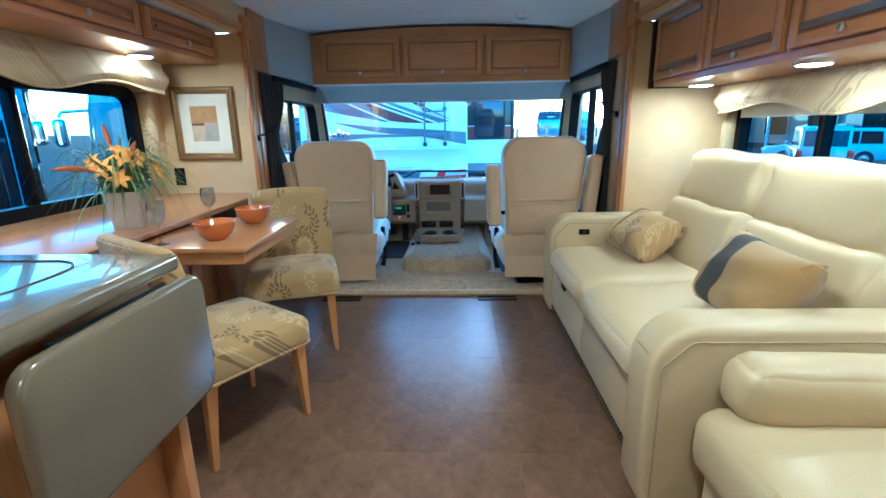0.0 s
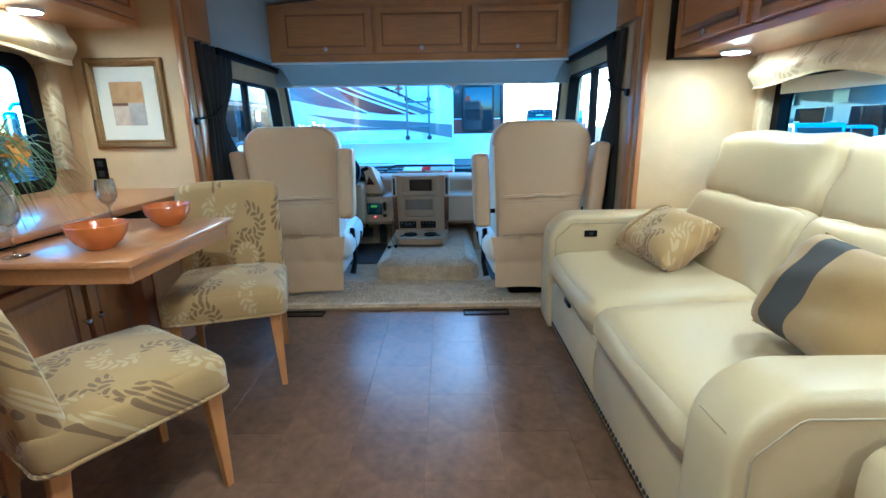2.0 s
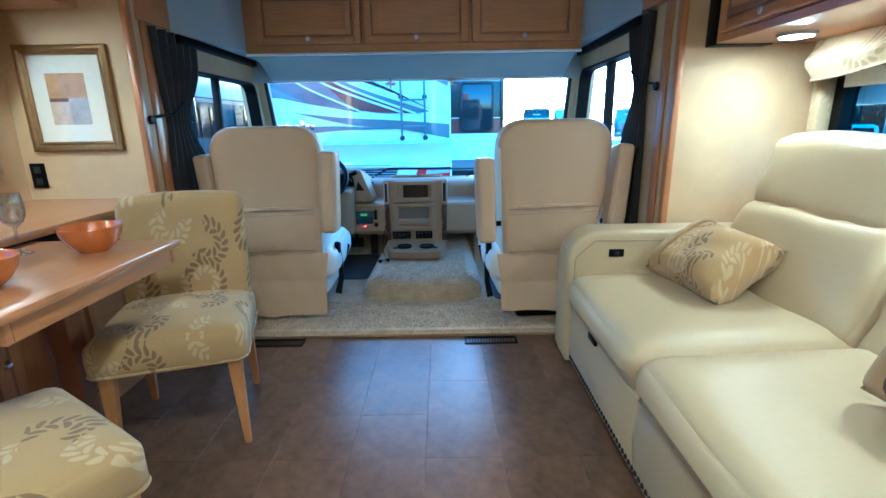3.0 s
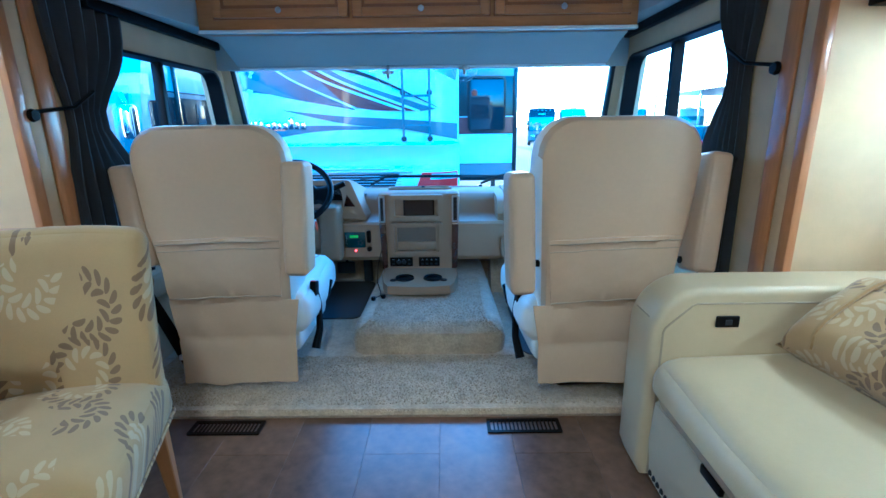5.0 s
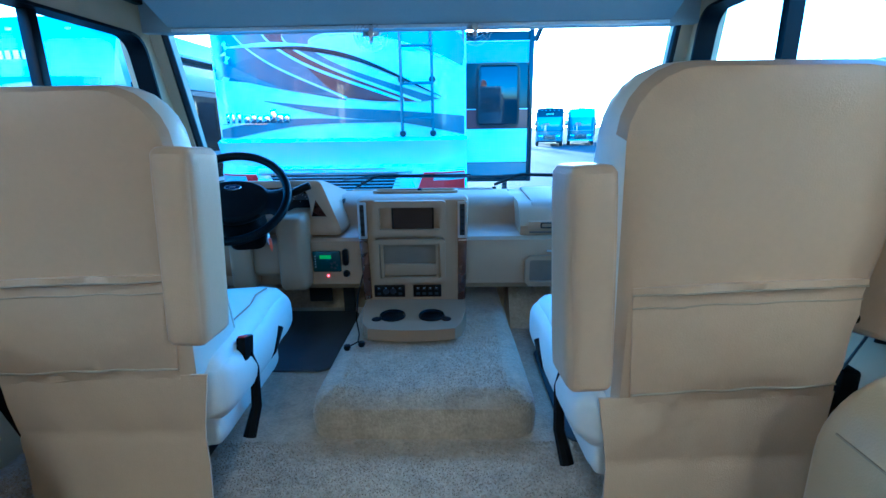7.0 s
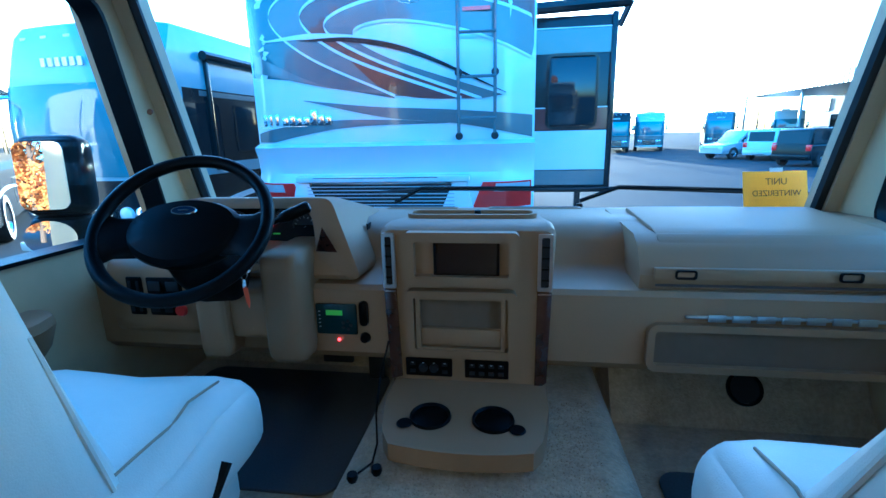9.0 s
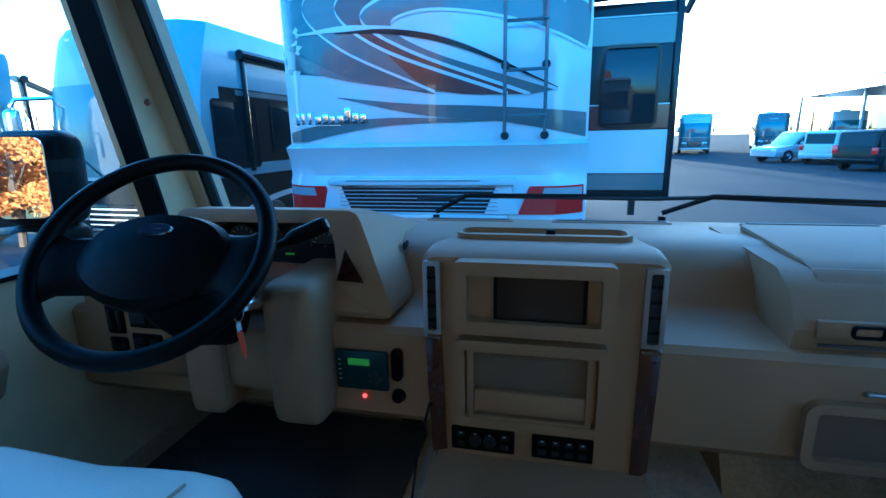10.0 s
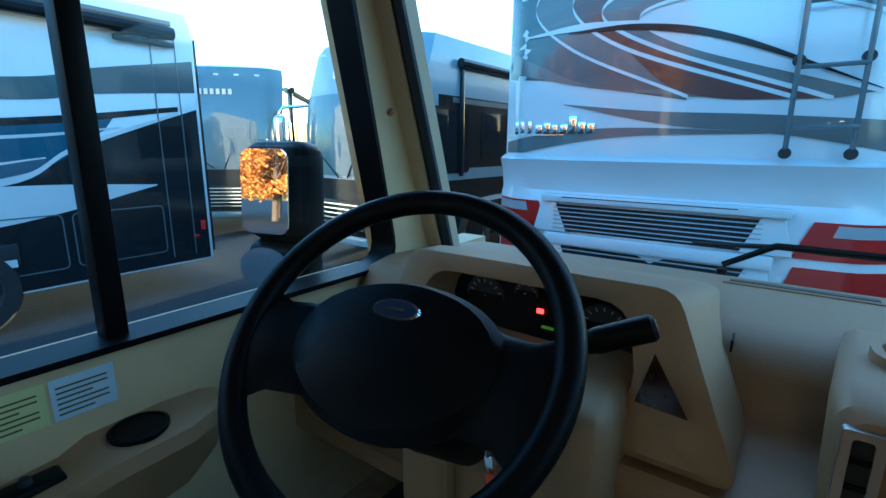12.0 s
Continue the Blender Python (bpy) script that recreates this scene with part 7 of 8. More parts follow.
def coach_front_on(m, upper, lower, label, length=11.0, full=True):
    """A coach that faces -y in its own frame: bowed nose, windshield, mirrors, side windows, awning and wheels. Its origin is on the ground at the nose."""
    c = thing("motor_coach", label, "coach", m, group="parked coaches")
    hw, top = 1.28, 3.62

    def nose(x, z):
        u = x / hw
        return 0.16 * u * u + 0.30 * max(0.0, abs(u) - 0.8) ** 1.3 * 5 + 0.22 * max(0.0, z - 2.2) ** 1.5
    def ring(z, grow=0.0, n=28):
        row = [((hw + grow) * math.sin((k / n - 0.5) * math.pi), 0, z) for k in range(n + 1)]
        row = [(x, nose(x, z) - grow, z) for x, y, z in row]
        return [(-(hw + grow), length, z)] + row + [(hw + grow, length, z)]
    part("lower_body", loft(bmesh.new(), [ring(z) for z in (0.42, 0.5, 0.9, 1.3, 1.45)]), lower, c)
    roof = [ring(z) for z in (1.45, 1.8, 2.2, 2.6, 2.9, 3.2, 3.42)]
    roof += [[(x * 0.96, y + 0.10, 3.56) for x, y, z in ring(3.42)], [(x * 0.85, y + 0.30, top) for x, y, z in ring(3.42)]]
    part("upper_body", loft(bmesh.new(), roof), upper, c)
    # windshield
    bm = bmesh.new()
    rows = []
    for z in (1.50, 1.8, 2.2, 2.55, 2.75):
        rows.append([((hw - 0.10) * math.sin((k / 20 - 0.5) * math.pi * 0.86) / math.sin(0.5 * math.pi * 0.86), 0, z) for k in range(21)])
    rows = [[(x, nose(x, z) - 0.012, z) for x, y, z in row] for row in rows]
    loft(bm, rows, cap=False, closed=False)
    part("windshield", bm, SHIELD, c, "large pale reflecting windshield")
    wb = part("name_plate", bx(bmesh.new(), -0.36, 0.36, nose(0, 3.0) - 0.012, nose(0, 3.0) - 0.008, 2.98, 2.99), SHIELD, c)
    for k in range(6):
        part("letter_block", bx(bmesh.new(), -0.34 + 0.12 * k, -0.27 + 0.12 * k, nose(0, 3.0) - 0.022, nose(0, 3.0) - 0.006, 2.98, 3.09), LAMP_CLEAR, wb)
    for k in range(5):
        x = -0.8 + 0.4 * k
        part("marker_lamp", bx(bmesh.new(), x - 0.05, x + 0.05, nose(x, 3.4) - 0.012, nose(x, 3.4) + 0.02, 3.37, 3.41, 0.008), LAMP_CLEAR, c)
    # grille, headlamps, bumper
    part("grille", bx(bmesh.new(), -0.55, 0.55, nose(0, 1) - 0.02, nose(0, 1) + 0.03, 0.62, 1.12, 0.02), BUSBLACK, c, "black nose grille")
    for k in range(6):
        part("grille_slat", bx(bmesh.new(), -0.53, 0.53, nose(0, 1) - 0.035, nose(0, 1) - 0.021, 0.67 + 0.075 * k, 0.69 + 0.075 * k), CHROME, c)
    for s in (-1, 1):
        for q, mt in ((0.70, LAMP_CLEAR), (0.92, CHROME)):
            part("headlamp", lathe(bmesh.new(), [(0, 0.05), (0.06, 0.045), (0.10, 0.02), (0.115, -0.03), (0, -0.03)], 20, pose(s * q, nose(q, 0.95) - 0.005, 0.98, 90)), mt, c)
        bm = bmesh.new()
        sweep(bm, [(s * 1.15, nose(1.15, 2.7) - 0.03, 2.62), (s * 1.36, -0.12, 2.58), (s * 1.42, -0.16, 2.48)], 0.03, 8)
        ma = part("mirror_arm", bm, CHROME, c)
        bm = bmesh.new()
        rbox(bm, (0.22, 0.16, 0.52), 0.07, 8, (0, 0.02, 0), pose(s * 1.43, -0.14, 2.20))
        part("mirror_shell", bm, CHROME, ma, "chrome mirror shell")
    part("bumper", bx(bmesh.new(), -1.2, 1.2, nose(0.6, 0.5) - 0.07, nose(0.6, 0.5) + 0.06, 0.42, 0.56, 0.03), upper, c)
    for k in (0, 1):
        bm = bmesh.new()
        sweep(bm, [(-0.1 + 0.2 * k, nose(0, 1.5) - 0.03, 1.47), (-0.55 + 0.2 * k * 4, nose(0.6, 1.7) - 0.03, 1.80)], 0.012, 6)
        part("wiper", bm, BUSBLACK, c)
    for s in (-1, 1):
        wins = ((0.55, 1.55, 1.55, 2.55), (1.9, 3.0, 1.75, 2.55), (3.4, 5.4, 1.75, 2.55), (6.2, 7.6, 1.75, 2.55), (8.4, 10.0, 1.75, 2.55))
        for a, b, z0, z1 in wins:
            w = part("side_window", ring_frame(bmesh.new(), b - a, z1 - z0, 0.08, 0.04, 0.012, lambda u, v, d: Vector((s * (hw + 0.001 + d), (a + b) / 2 + u, (z0 + z1) / 2 + v))), BUSBLACK, c)
            part("pane", bx(bmesh.new(), *sorted((s * (hw + 0.002), s * (hw + 0.006))), a + 0.03, b - 0.03, z0 + 0.03, z1 - 0.03), TINT, w)
        part("side_panel", bx(bmesh.new(), *sorted((s * (hw - 0.01), s * (hw + 0.0006))), 0.75, length - 0.05, 1.46, 2.72), BUSBLACK, c, "black window band")
        part("awning", sweep(bmesh.new(), [(s * (hw + 0.07), 1.2, 3.20), (s * (hw + 0.07), 7.5, 3.20)], 0.07, 10), BUSBLACK, c, "rolled black awning")
        for yy in (1.3, 7.4):
            part("awning_arm", bx(bmesh.new(), *sorted((s * (hw + 0.004), s * (hw + 0.06))), yy - 0.03, yy + 0.03, 1.5, 3.15, 0.008), BUSBLACK, c)
        for a, b, z0, z1, mt in ((0.4, length, 1.44, 1.62, upper if lower is BUSBLACK else GREYP), (0.9, length, 2.62, 2.70, GREYP)):
            part("side_stripe", bx(bmesh.new(), *sorted((s * (hw + 0.0005), s * (hw + 0.004))), a + 0.2, b, z0, z1), mt, c)
        bm = bmesh.new()
        A, B = spline([(0.45, 0.75), (1.4, 1.02), (2.6, 1.12), (4.5, 0.98)], 24), spline([(0.45, 0.66), (1.4, 0.92), (2.6, 1.04), (4.5, 0.96)], 24)
        loft(bm, [[(s * (hw + 0.004), a.x, a.y), (s * (hw + 0.004), b.x, b.y)] for a, b in zip(A, B)], cap=False, closed=False)
        part("wheel_arch_stripe", bm, BUSWHITE, c)
        for a in (2.3, 4.3, 6.3):
            part("bay_door", ring_frame(bmesh.new(), 1.6, 0.6, 0.06, 0.012, 0.006, lambda u, v, d: Vector((s * (hw + 0.002 + d), a + 1.6 + u, 0.95 + v))), GREYP, c)
        for yy in (1.75, 8.2):
            front_wheel(c, pose(s * (hw - 0.12), yy, 0.5, 0, 90 * s))
    part("roof_unit", bx(bmesh.new(), -0.4, 0.4, 3.6, 4.6, top - 0.02, top + 0.22, 0.06), BUSWHITE, c)
    return c


coach_front_on(pose(-6.06, 8.95, GROUND, 0, 0, -3), SKYTINTED, BUSBLACK, "black and white motor coach parked nose towards us")
coach_front_on(pose(-10.15, 9.25, GROUND, 0, 0, 42), SHIELD, BUSBLACK, "pale blue motor coach with tall windshield and chrome mirrors")

# -- the coach alongside, its flank and rear corner in view --
fc = thing("motor_coach", "white and black motor coach with blue swoosh parked alongside", "coach", pose(-6.95, 7.25, GROUND))
bm = bmesh.new()
prism(bm, [(x, z) for x, z in ((0.0, 0.40), (0.0, 3.40), (-0.12, 3.60), (-0.5, 3.66), (-2.05, 3.66), (-2.43, 3.60), (-2.55, 3.40), (-2.55, 0.40))], "y", -11.5, 0.0, 0.05)
part("body", bm, BUSWHITE, fc)
FX = 0.004


def flank(pts_up, pts_lo, mat, lift, name="swoosh"):
    A, B = spline(pts_up, 30), spline(pts_lo, 30)
    bm = bmesh.new()
    loft(bm, [[(FX + lift, a.x, a.y), (FX + lift, b.x, b.y)] for a, b in zip(A, B)], cap=False, closed=False)
    part(name, bm, mat, fc)


BLUEP = material("blue_paint", (0.02, 0.075, 0.13), 0.22, spread=0.05, coat=0.3)
flank([(-11.4, 1.40), (-4, 1.45), (-2.14, 1.57), (-1.46, 1.92), (-0.06, 2.42)], [(-11.4, 0.42), (-7, 0.42), (-4, 0.42), (-2, 0.42), (-0.06, 0.42)], BUSBLACK, 0.0, "lower_paint")
flank([(-11.4, 1.90), (-5, 1.98), (-2.06, 2.15), (-1.05, 2.27)], [(-11.4, 1.42), (-5, 1.46), (-2.13, 1.62), (-1.15, 2.13)], BLUEP, 0.002, "swoosh")
flank([(-11.4, 1.93), (-5, 2.01), (-2.06, 2.22), (-0.30, 2.44)], [(-11.4, 1.89), (-5, 1.97), (-2.06, 2.14), (-0.30, 2.38)], BUSBLACK, 0.003, "pinstripe")
flank([(-11.4, 1.44), (-4, 1.47), (-2.14, 1.60), (-1.46, 1.95), (-0.30, 2.38)], [(-11.4, 1.40), (-4, 1.43), (-2.14, 1.54), (-1.46, 1.90), (-0.30, 2.34)], BUSWHITE, 0.005, "pinstripe")
flank([(-11.4, 1.76), (-5, 1.88), (-2.07, 2.05), (-0.98, 2.17)], [(-11.4, 1.73), (-5, 1.85), (-2.07, 2.015), (-0.98, 2.155)], BUSWHITE, 0.006, "pinstripe")
flank([(-11.4, 1.56), (-5, 1.64), (-2.6, 1.74), (-1.74, 1.83)], [(-11.4, 1.53), (-5, 1.61), (-2.6, 1.71), (-1.74, 1.815)], BUSWHITE, 0.006, "pinstripe")
flank([(-11.4, 1.42), (-5, 1.50), (-2.15, 1.54), (-0.66, 1.475)], [(-11.4, 0.70), (-5, 0.85), (-2.21, 1.13), (-0.66, 1.46)], BUSWHITE, 0.004, "swoosh")
flank([(-11.4, 2.35), (-5, 2.40), (-1.99, 2.62), (-1.2, 2.80), (-0.06, 3.02)], [(-11.4, 2.30), (-5, 2.30), (-2.02, 2.40), (-1.23, 2.52), (-0.06, 2.63)], TEAL, 0.002, "swoosh")
for y0 in (-0.55, -0.26):
    part("panel_seam", bx(bmesh.new(), 0.001, 0.009, y0 - 0.006, y0 + 0.006, 0.5, 3.36), GREYP, fc)
for y0, y1 in ((-10.4, -9.2), (-8.2, -6.2), (-5.8, -4.8)):
    w = part("side_window", ring_frame(bmesh.new(), y1 - y0, 0.72, 0.08, 0.04, 0.014, lambda u, v, d: Vector((0.002 + d, (y0 + y1) / 2 + u, 2.28 + v))), BUSBLACK, fc)
    part("pane", bx(bmesh.new(), 0.003, 0.010, y0 + 0.03, y1 - 0.03, 1.95, 2.61), TINT, w)
part("awning", sweep(bmesh.new(), [(0.08, -8.0, 3.30), (0.08, -0.30, 3.30)], 0.075, 10), BUSBLACK, fc, "rolled black awning")
part("awning_case", bx(bmesh.new(), 0.002, 0.06, -8.0, -0.3, 3.39, 3.45, 0.006), GREYP, fc)
part("arm_bracket", bx(bmesh.new(), 0.01, 0.07, -0.95, -0.28, 3.14, 3.20, 0.01), BUSBLACK, fc)
for y0, y1 in ((-1.60, -0.62), (-3.3, -1.68), (-5.2, -3.4)):
    part("bay_door", ring_frame(bmesh.new(), y1 - y0, 0.62, 0.06, 0.014, 0.006, lambda u, v, d: Vector((0.006 + d, (y0 + y1) / 2 + u, 0.90 + v))), GREYP, fc)
part("latch", bx(bmesh.new(), 0.006, 0.02, -2.35, -2.1, 0.72, 0.95, 0.01), RUBBER, fc)
part("notice", bx(bmesh.new(), 0.0205, 0.023, -2.32, -2.13, 0.70, 0.78), LAMP_CLEAR, fc)
part("marker_lamp", bx(bmesh.new(), 0.006, 0.02, -0.16, -0.10, 0.82, 0.95, 0.008), LAMP_RED, fc, "small red marker lamp")
for yy in (-2.6, -8.8):
    front_wheel(fc, pose(-0.12, yy, 0.5, 0, 90))
for x in (-0.02, -0.55):
    part("corner_trim", bx(bmesh.new(), x - 0.03, x + 0.012, 0.0, 0.02, 0.5, 3.3, 0.01), BUSBLACK, fc)

# -- door mirror on the driver side --
mr = thing("door_mirror", "black two-part door mirror reflecting autumn trees", "mirror", pose(-1.68, 4.62, 0.875, -4, 0, 15))
part("shell", rbox(bmesh.new(), (0.215, 0.12, 0.285), 0.045, 10, (0, 0.02, 0), pose(0, 0.045, 0.0)), BLACK, mr)
bm = bmesh.new()
prism(bm, rrect(0.158, 0.232, 0.03), "y", -0.046, -0.041)
part("mirror_glass", bm, MIRROR, mr, "flat mirror glass")
part("lower_shell", rbox(bmesh.new(), (0.205, 0.11, 0.155), 0.04, 10, (0, 0.02, 0), pose(0, 0.045, -0.215)), BLACK, mr)
bm = bmesh.new()
lathe(bm, [(0, -0.006), (0.5, -0.003), (0.85, 0.004), (1, 0.008), (0, 0.009)], 28, pose(0, -0.042, -0.215, -90) @ Matrix.Diagonal((0.088, -0.060, -1, 1)))
part("wide_mirror", bm, MIRROR, mr, "convex lower mirror")
part("mount", sweep(bmesh.new(), [(0.02, 0.08, -0.30), (0.10, 0.12, -0.36), (0.22, 0.10, -0.34)], 0.03, 8), BLACK, mr)

# -- wipers on the windshield --
for pts, lab in (([(-0.62, 5.36, 0.672), (-0.50, 5.40, 0.735), (0.10, 5.42, 0.735)], 0), ([(0.25, 5.40, 0.672), (0.42, 5.40, 0.735), (1.05, 5.28, 0.73)], 1)):
    w = thing("windshield_wiper", "black windshield wiper resting at the bottom of the glass", "wiper", group="wipers")
    part("arm", sweep(bmesh.new(), pts, [0.010, 0.011, 0.006], 6), BLACK, w)
    a, b = Vector(pts[1]), Vector(pts[2])
    part("blade", sweep(bmesh.new(), [a + (a - b) * 0.35 + Vector((0, 0.01, -0.018)), a + Vector((0, 0.01, -0.004)), b + (b - a) * 0.25 + Vector((0, -0.01, -0.012))], 0.008, 6), RUBBER, w)
    part("pivot", lathe(bmesh.new(), [(0, -0.01), (0.014, -0.012), (0.016, -0.08), (0, -0.08)], 12, pose(pts[0][0], pts[0][1], pts[0][2])), BLACK, w)


# -- cars --
def car(m, paint, label, tall=1.9, length=5.1, boxy=True, pickup=False):
    """A parked car, nose towards +x in its own frame, wheels on the ground."""
    c = thing("parked_car", label, "car", m, group="parked cars")
    h = tall
    belt = 0.58 * h
    low = [(0.02, 0.35), (0.0, 0.75), (0.05, belt), (length - 1.35, belt), (length - 0.15, belt - 0.16), (length, belt - 0.32), (length, 0.38), (length - 0.2, 0.32), (0.2, 0.32)]
    part("body", prism(bmesh.new(), low, "y", -0.95, 0.95, 0.09, 3), paint, c)
    back = length * 0.42 if pickup else 0.12
    cab = [(back, belt - 0.02), (back + 0.12, h - 0.10), (back + 0.30, h), (length - 2.35, h), (length - 2.15, h - 0.04), (length - 1.35, belt - 0.02)]
    part("cabin", prism(bmesh.new(), cab, "y", -0.82, 0.82, 0.06, 2), paint, c)
    for s in (-1, 1):
        g = [(back + 0.22, belt + 0.04), (back + 0.28, h - 0.16), (length - 2.35, h - 0.12), (length - 1.62, belt + 0.04)]
        part("side_glass", prism(bmesh.new(), g, "y", *sorted((s * 0.822, s * 0.83))), TINT, c)
        for xx in (back + 1.1, back + 2.0):
            if xx < length - 2.0:
                part("door_post", bx(bmesh.new(), xx - 0.03, xx + 0.03, *sorted((s * 0.8305, s * 0.836)), belt + 0.03, h - 0.12), paint, c)
        for xx in (0.95, length - 0.95):
            w = part("wheel", lathe(bmesh.new(), [(0.2, 0.10), (0.24, 0.12), (0.37, 0.12), (0.39, 0.08), (0.39, -0.10), (0.2, -0.1)], 24, pose(xx, s * 0.86, 0.39, -90 * s)), RUBBER, c)
            part("rim", lathe(bmesh.new(), [(0, 0.09), (0.06, 0.10), (0.2, 0.07), (0.235, 0.11), (0.235, 0.0), (0, 0)], 16, pose(xx, s * 0.86, 0.39, -90 * s)), CHROME, w)
        part("tail_lamp", bx(bmesh.new(), -0.02, 0.10, *sorted((s * 0.70, s * 0.93)), 0.80, 1.10, 0.03), LAMP_RED, c)
        part("headlamp", bx(bmesh.new(), length - 0.14, length + 0.015, *sorted((s * 0.60, s * 0.92)), belt - 0.42, belt - 0.24, 0.03), LAMP_CLEAR, c)
        part("mirror", bx(bmesh.new(), length - 1.9, length - 1.75, *sorted((s * 0.92, s * 1.10)), belt + 0.02, belt + 0.18, 0.03), paint, c)
    if not pickup:
        part("rear_glass", prism(bmesh.new(), [(back - 0.0, belt + 0.06), (back + 0.09, h - 0.17), (back + 0.10, h - 0.17), (back + 0.012, belt + 0.06)], "y", -0.7, 0.7), TINT, c)
        for s in (-0.6, 0.6):
            part("roof_rail", sweep(bmesh.new(), [(back + 0.4, s, h + 0.04), (length - 2.5, s, h + 0.04)], 0.02, 6), BLACK, c)
    part("bumper", bx(bmesh.new(), -0.08, 0.10, -0.92, 0.92, 0.42, 0.62, 0.05), paint, c)
    return c


car(pose(13.9, 29.5, GROUND, 0, 0, 32), BUSBLACK, "black sport utility vehicle parked on the lot")
car(pose(14.8, 34.5, GROUND, 0, 0, 40), BUSWHITE, "white sport utility vehicle parked on the lot")
car(pose(18.0, 39.5, GROUND, 0, 0, 205), SILVER, "pale silver pickup parked on the lot", 1.85, 5.4, pickup=True)
car(pose(14.5, 19.3, GROUND, 0, 0, 60), SILVER, "silver van parked beyond the sofa window", 2.0, 5.2)
car(pose(21.0, 24.0, GROUND, 0, 0, 150), BUSWHITE, "white sport utility vehicle near the building", 1.85)

# -- far coaches in a row --
for x, y, turn, up, lo, lab in ((12.9, 51.0, -14, SILVER, GREYP, "grey motor coach in the far row, nose on"), (20.5, 54.5, -18, GREYP, TEAL, "slate motor coach in the far row, nose on"),
                                (27.0, 55.0, -20, BUSWHITE, GREYP, "white motor coach in the far row, nose on"), (9.4, 49.0, -10, BUSBLACK, GREYP, "black motor coach in the far row, nose on")):
    coach_front_on(pose(x, y, GROUND, 0, 0, turn), up, lo, lab)

# -- sales building with its ribbed canopy --
sbld = thing("sales_building", "long grey sales building with a ribbed metal canopy", "building", pose(0, 0, 0))
# the stretch below y 10 is unseen, added to block low sun from +x
part("wall", bx(bmesh.new(), 33.0, 34.0, -22, 62, GROUND, GROUND + 6.6), SIDING, sbld)
part("roof", bx(bmesh.new(), 32.4, 46.0, -22.4, 62.4, GROUND + 6.6, GROUND + 7.0, 0.05), CANOPY, sbld)
for k in range(13):
    y0 = -19 + 6.2 * k
    w = part("window", bx(bmesh.new(), 32.95, 32.998, y0, y0 + 3.6, GROUND + 0.9, GROUND + 3.2), TINT, sbld)
    part("frame", ring_frame(bmesh.new(), 3.7, 2.4, 0.03, 0.08, 0.05, lambda u, v, d: Vector((32.945 - d, y0 + 1.8 + u, GROUND + 2.05 + v))), BUSWHITE, w)
    part("poster", bx(bmesh.new(), 32.90, 32.93, y0 + 4.0, y0 + 5.6, GROUND + 3.5, GROUND + 4.8), BUSWHITE, sbld)
can = part("canopy", bx(bmesh.new(), 24.0, 32.9, 38.0, 60.0, GROUND + 5.1, GROUND + 5.25), CANOPY, sbld)
for k in range(44):
    part("fascia_rib", bx(bmesh.new(), 23.9, 24.0, 38.0 + 0.5 * k, 38.34 + 0.5 * k, GROUND + 5.05, GROUND + 6.0), CANOPY, can)
for k in range(18):
    part("fascia_rib", bx(bmesh.new(), 24.0 + 0.5 * k, 24.34 + 0.5 * k, 37.9, 38.0, GROUND + 5.05, GROUND + 6.0), CANOPY, can)
for yy in (39, 49, 59):
    part("post", sweep(bmesh.new(), [(24.6, yy, GROUND), (24.6, yy, GROUND + 5.1)], 0.12, 10), CANOPY, can)


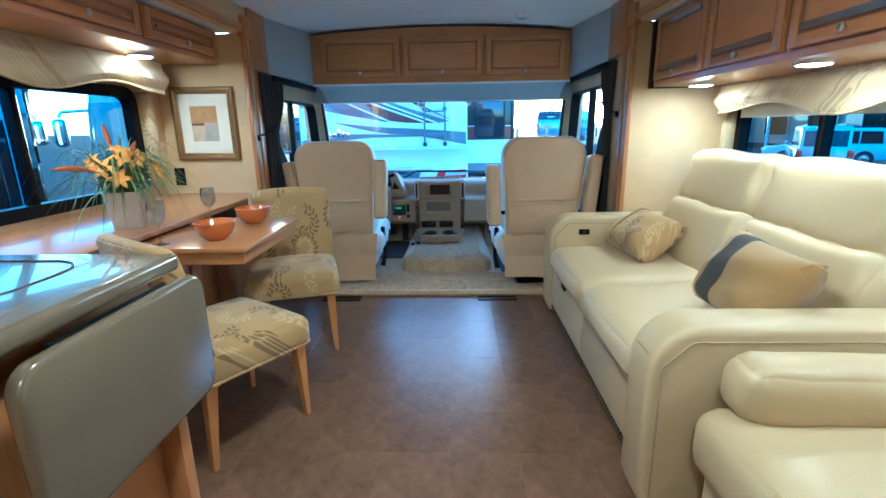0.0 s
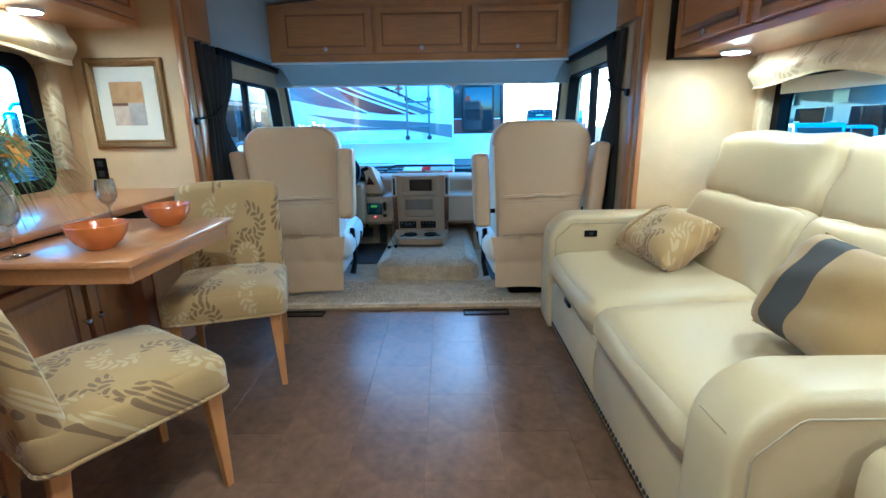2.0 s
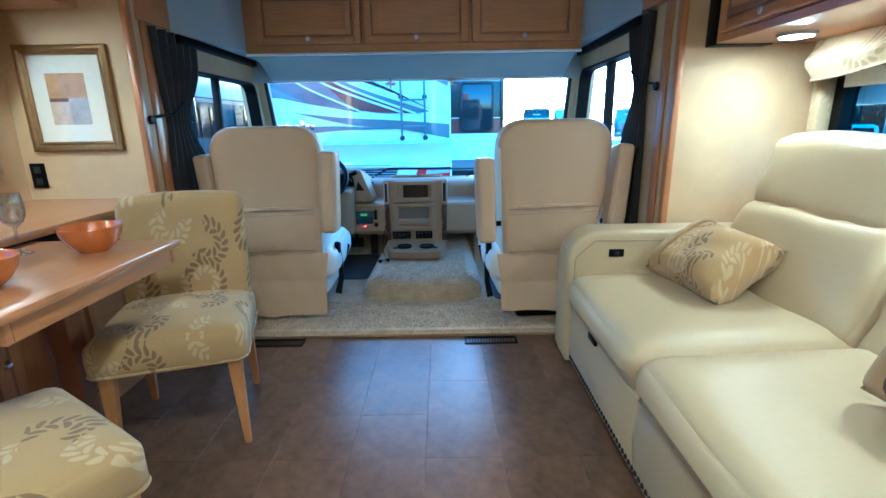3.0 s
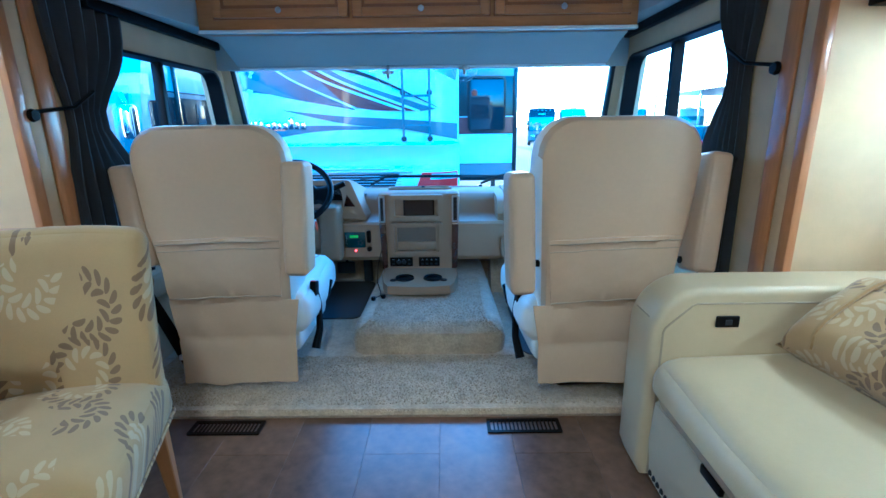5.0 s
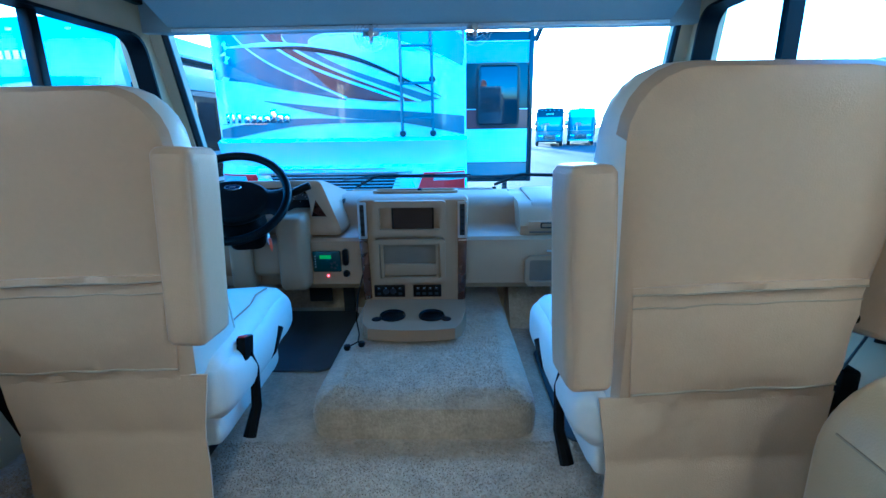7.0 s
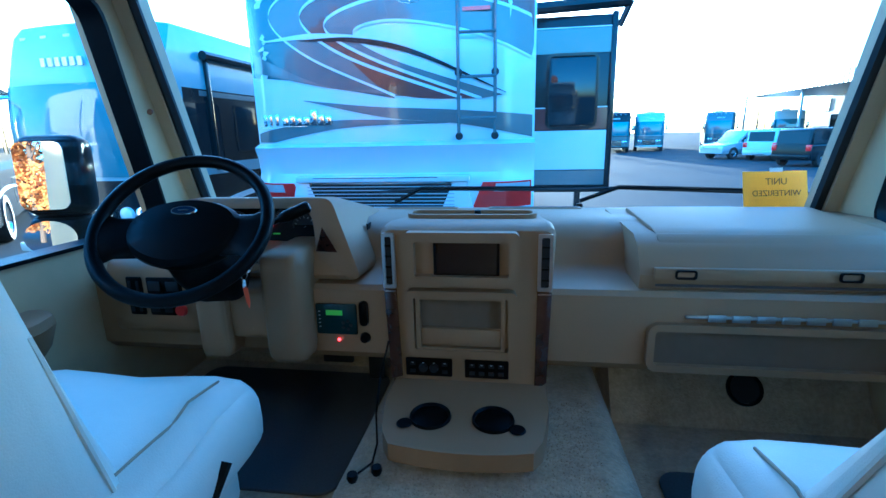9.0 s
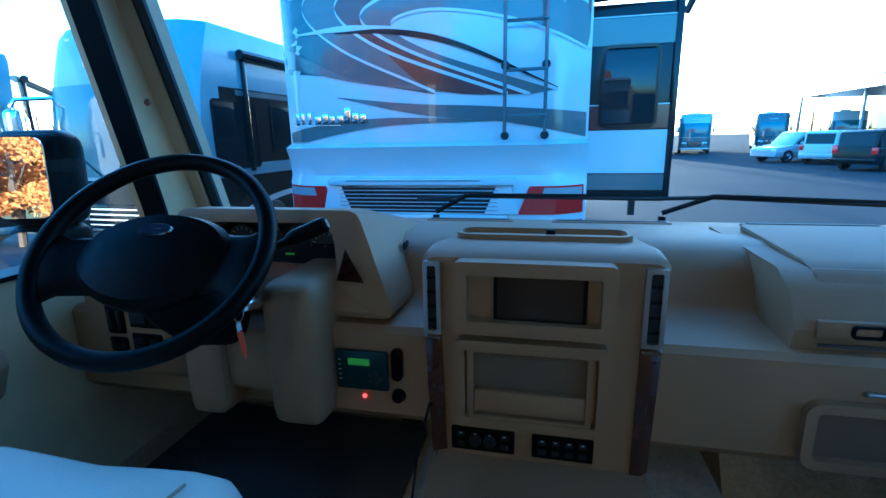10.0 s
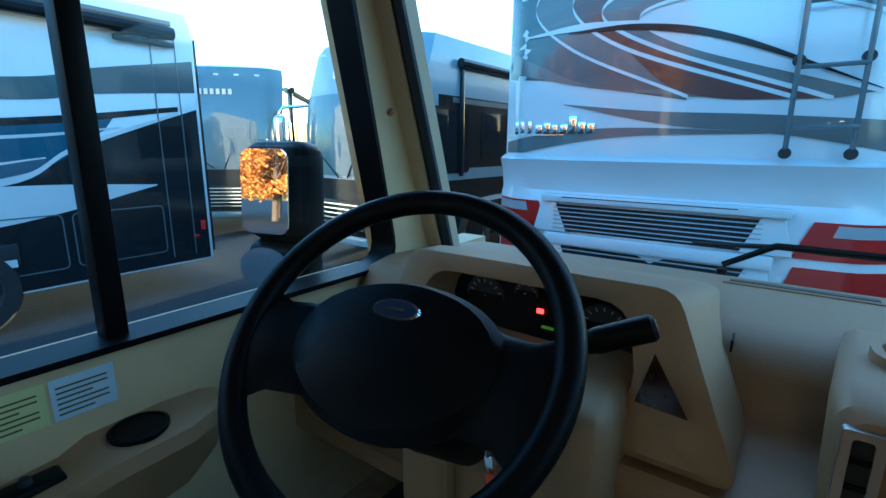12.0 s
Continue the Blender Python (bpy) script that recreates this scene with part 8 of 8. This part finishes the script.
# -- trees --
def tree(m, height, mat, label, rnd, leaves=1600, conifer=False):
    t = thing("tree", label, "tree", m)
    part("trunk", sweep(bmesh.new(), [(0, 0, 0), (0.1, 0.05, height * 0.35), (0.0, 0.1, height * 0.75)], [height * 0.022, height * 0.016, height * 0.005], 8), BARK, t)
    for k in range(7):
        a, z = k * 2.4, height * (0.25 + 0.07 * k)
        r = height * 0.20 * (1 - 0.07 * k)
        part("limb", sweep(bmesh.new(), [(0, 0, z), (r * 0.5 * math.cos(a), r * 0.5 * math.sin(a), z + r * 0.3), (r * math.cos(a), r * math.sin(a), z + r * 0.7)], [height * 0.008, height * 0.005, height * 0.002], 5), BARK, t)
    bm = bmesh.new()
    clumps = []
    for k in range(34 if conifer else 90):
        z = rnd.uniform(0.16, 1.0)
        prof = (1.05 - z) * 0.30 if conifer else 0.27 * math.sqrt(max(0.02, 1 - ((z - 0.55) / 0.5) ** 2))
        a, rr = rnd.uniform(0, 6.283), prof * height * rnd.uniform(0.35, 1.0)
        clumps.append((Vector((rr * math.cos(a), rr * math.sin(a), z * height)), height * rnd.uniform(0.05, 0.10)))
    for k in range(leaves):
        c, r = clumps[k % len(clumps)]
        d = Vector((rnd.gauss(0, 1), rnd.gauss(0, 1), rnd.gauss(0, 0.8)))
        p = c + d.normalized() * r * rnd.uniform(0.4, 1.0)
        u = Vector((rnd.gauss(0, 1), rnd.gauss(0, 1), rnd.gauss(0, 1))).normalized()
        v = u.orthogonal().normalized()
        s = height * rnd.uniform(0.008, 0.016) * (1 if conifer else 1.05)
        bm.faces.new([bm.verts.new(p + u * s), bm.verts.new(p + v * s * 0.6), bm.verts.new(p - u * s), bm.verts.new(p - v * s * 0.6)])
    part("crown", bm, mat, t)
    return t


rnd = random.Random(21)
for k, (x, y, h) in enumerate(((-13, -28, 11), (-18, -31, 13), (-24, -29, 12), (-8, -33, 13), (-30, -33, 12), (-15, -37, 16), (-21, -38, 16), (-11, -40, 17), (-27, -40, 16))):
    tree(pose(x, y, GROUND, 0, 0, k * 50), h, AUTUMN, "orange autumn tree behind the parking lot", rnd, 11000)
for k in range(26):
    x = -40 + 5.2 * k + rnd.uniform(-1.5, 1.5)
    tree(pose(x, 88 + rnd.uniform(-6, 6), GROUND), rnd.uniform(6, 9), PINE, "dark conifer on the far edge of the lot", rnd, 420, True)

# ---- vinyl floor tiles ----
fl = bpy.data.objects["floor"]
TW, TL = 0.268, 0.51
tile_mesh = {}
rnd = random.Random(9)
col = 0
x = -1.40
while x < 1.05:
    y = BACK + 0.02 + (TL / 2 if col % 2 else 0.0) - 0.05
    while y < 3.28:
        a, b = max(x, -1.40), min(x + TW, 1.5)
        key = "t"
        if key not in tile_mesh:
            bm = bmesh.new()
            g = 0.0004
            rings = [[(sx * (TW / 2 - i), sy * (TL / 2 - i), z) for sx, sy in ((-1, -1), (1, -1), (1, 1), (-1, 1))] for i, z in ((g, -0.0049), (g, -0.0004), (g + 0.0004, 0.0))]
            loft(bm, rings)
            me = bpy.data.meshes.new("tile")
            bmesh.ops.recalc_face_normals(bm, faces=bm.faces)
            bm.to_mesh(me)
            bm.free()
            me.materials.append(FLOORM)
            tile_mesh[key] = me
        o = bpy.data.objects.new("tile", tile_mesh[key])
        scene.collection.objects.link(o)
        o.parent = fl
        o.location = (x + TW / 2, y + TL / 2, 0.0)
        y += TL
    x += TW
    col += 1
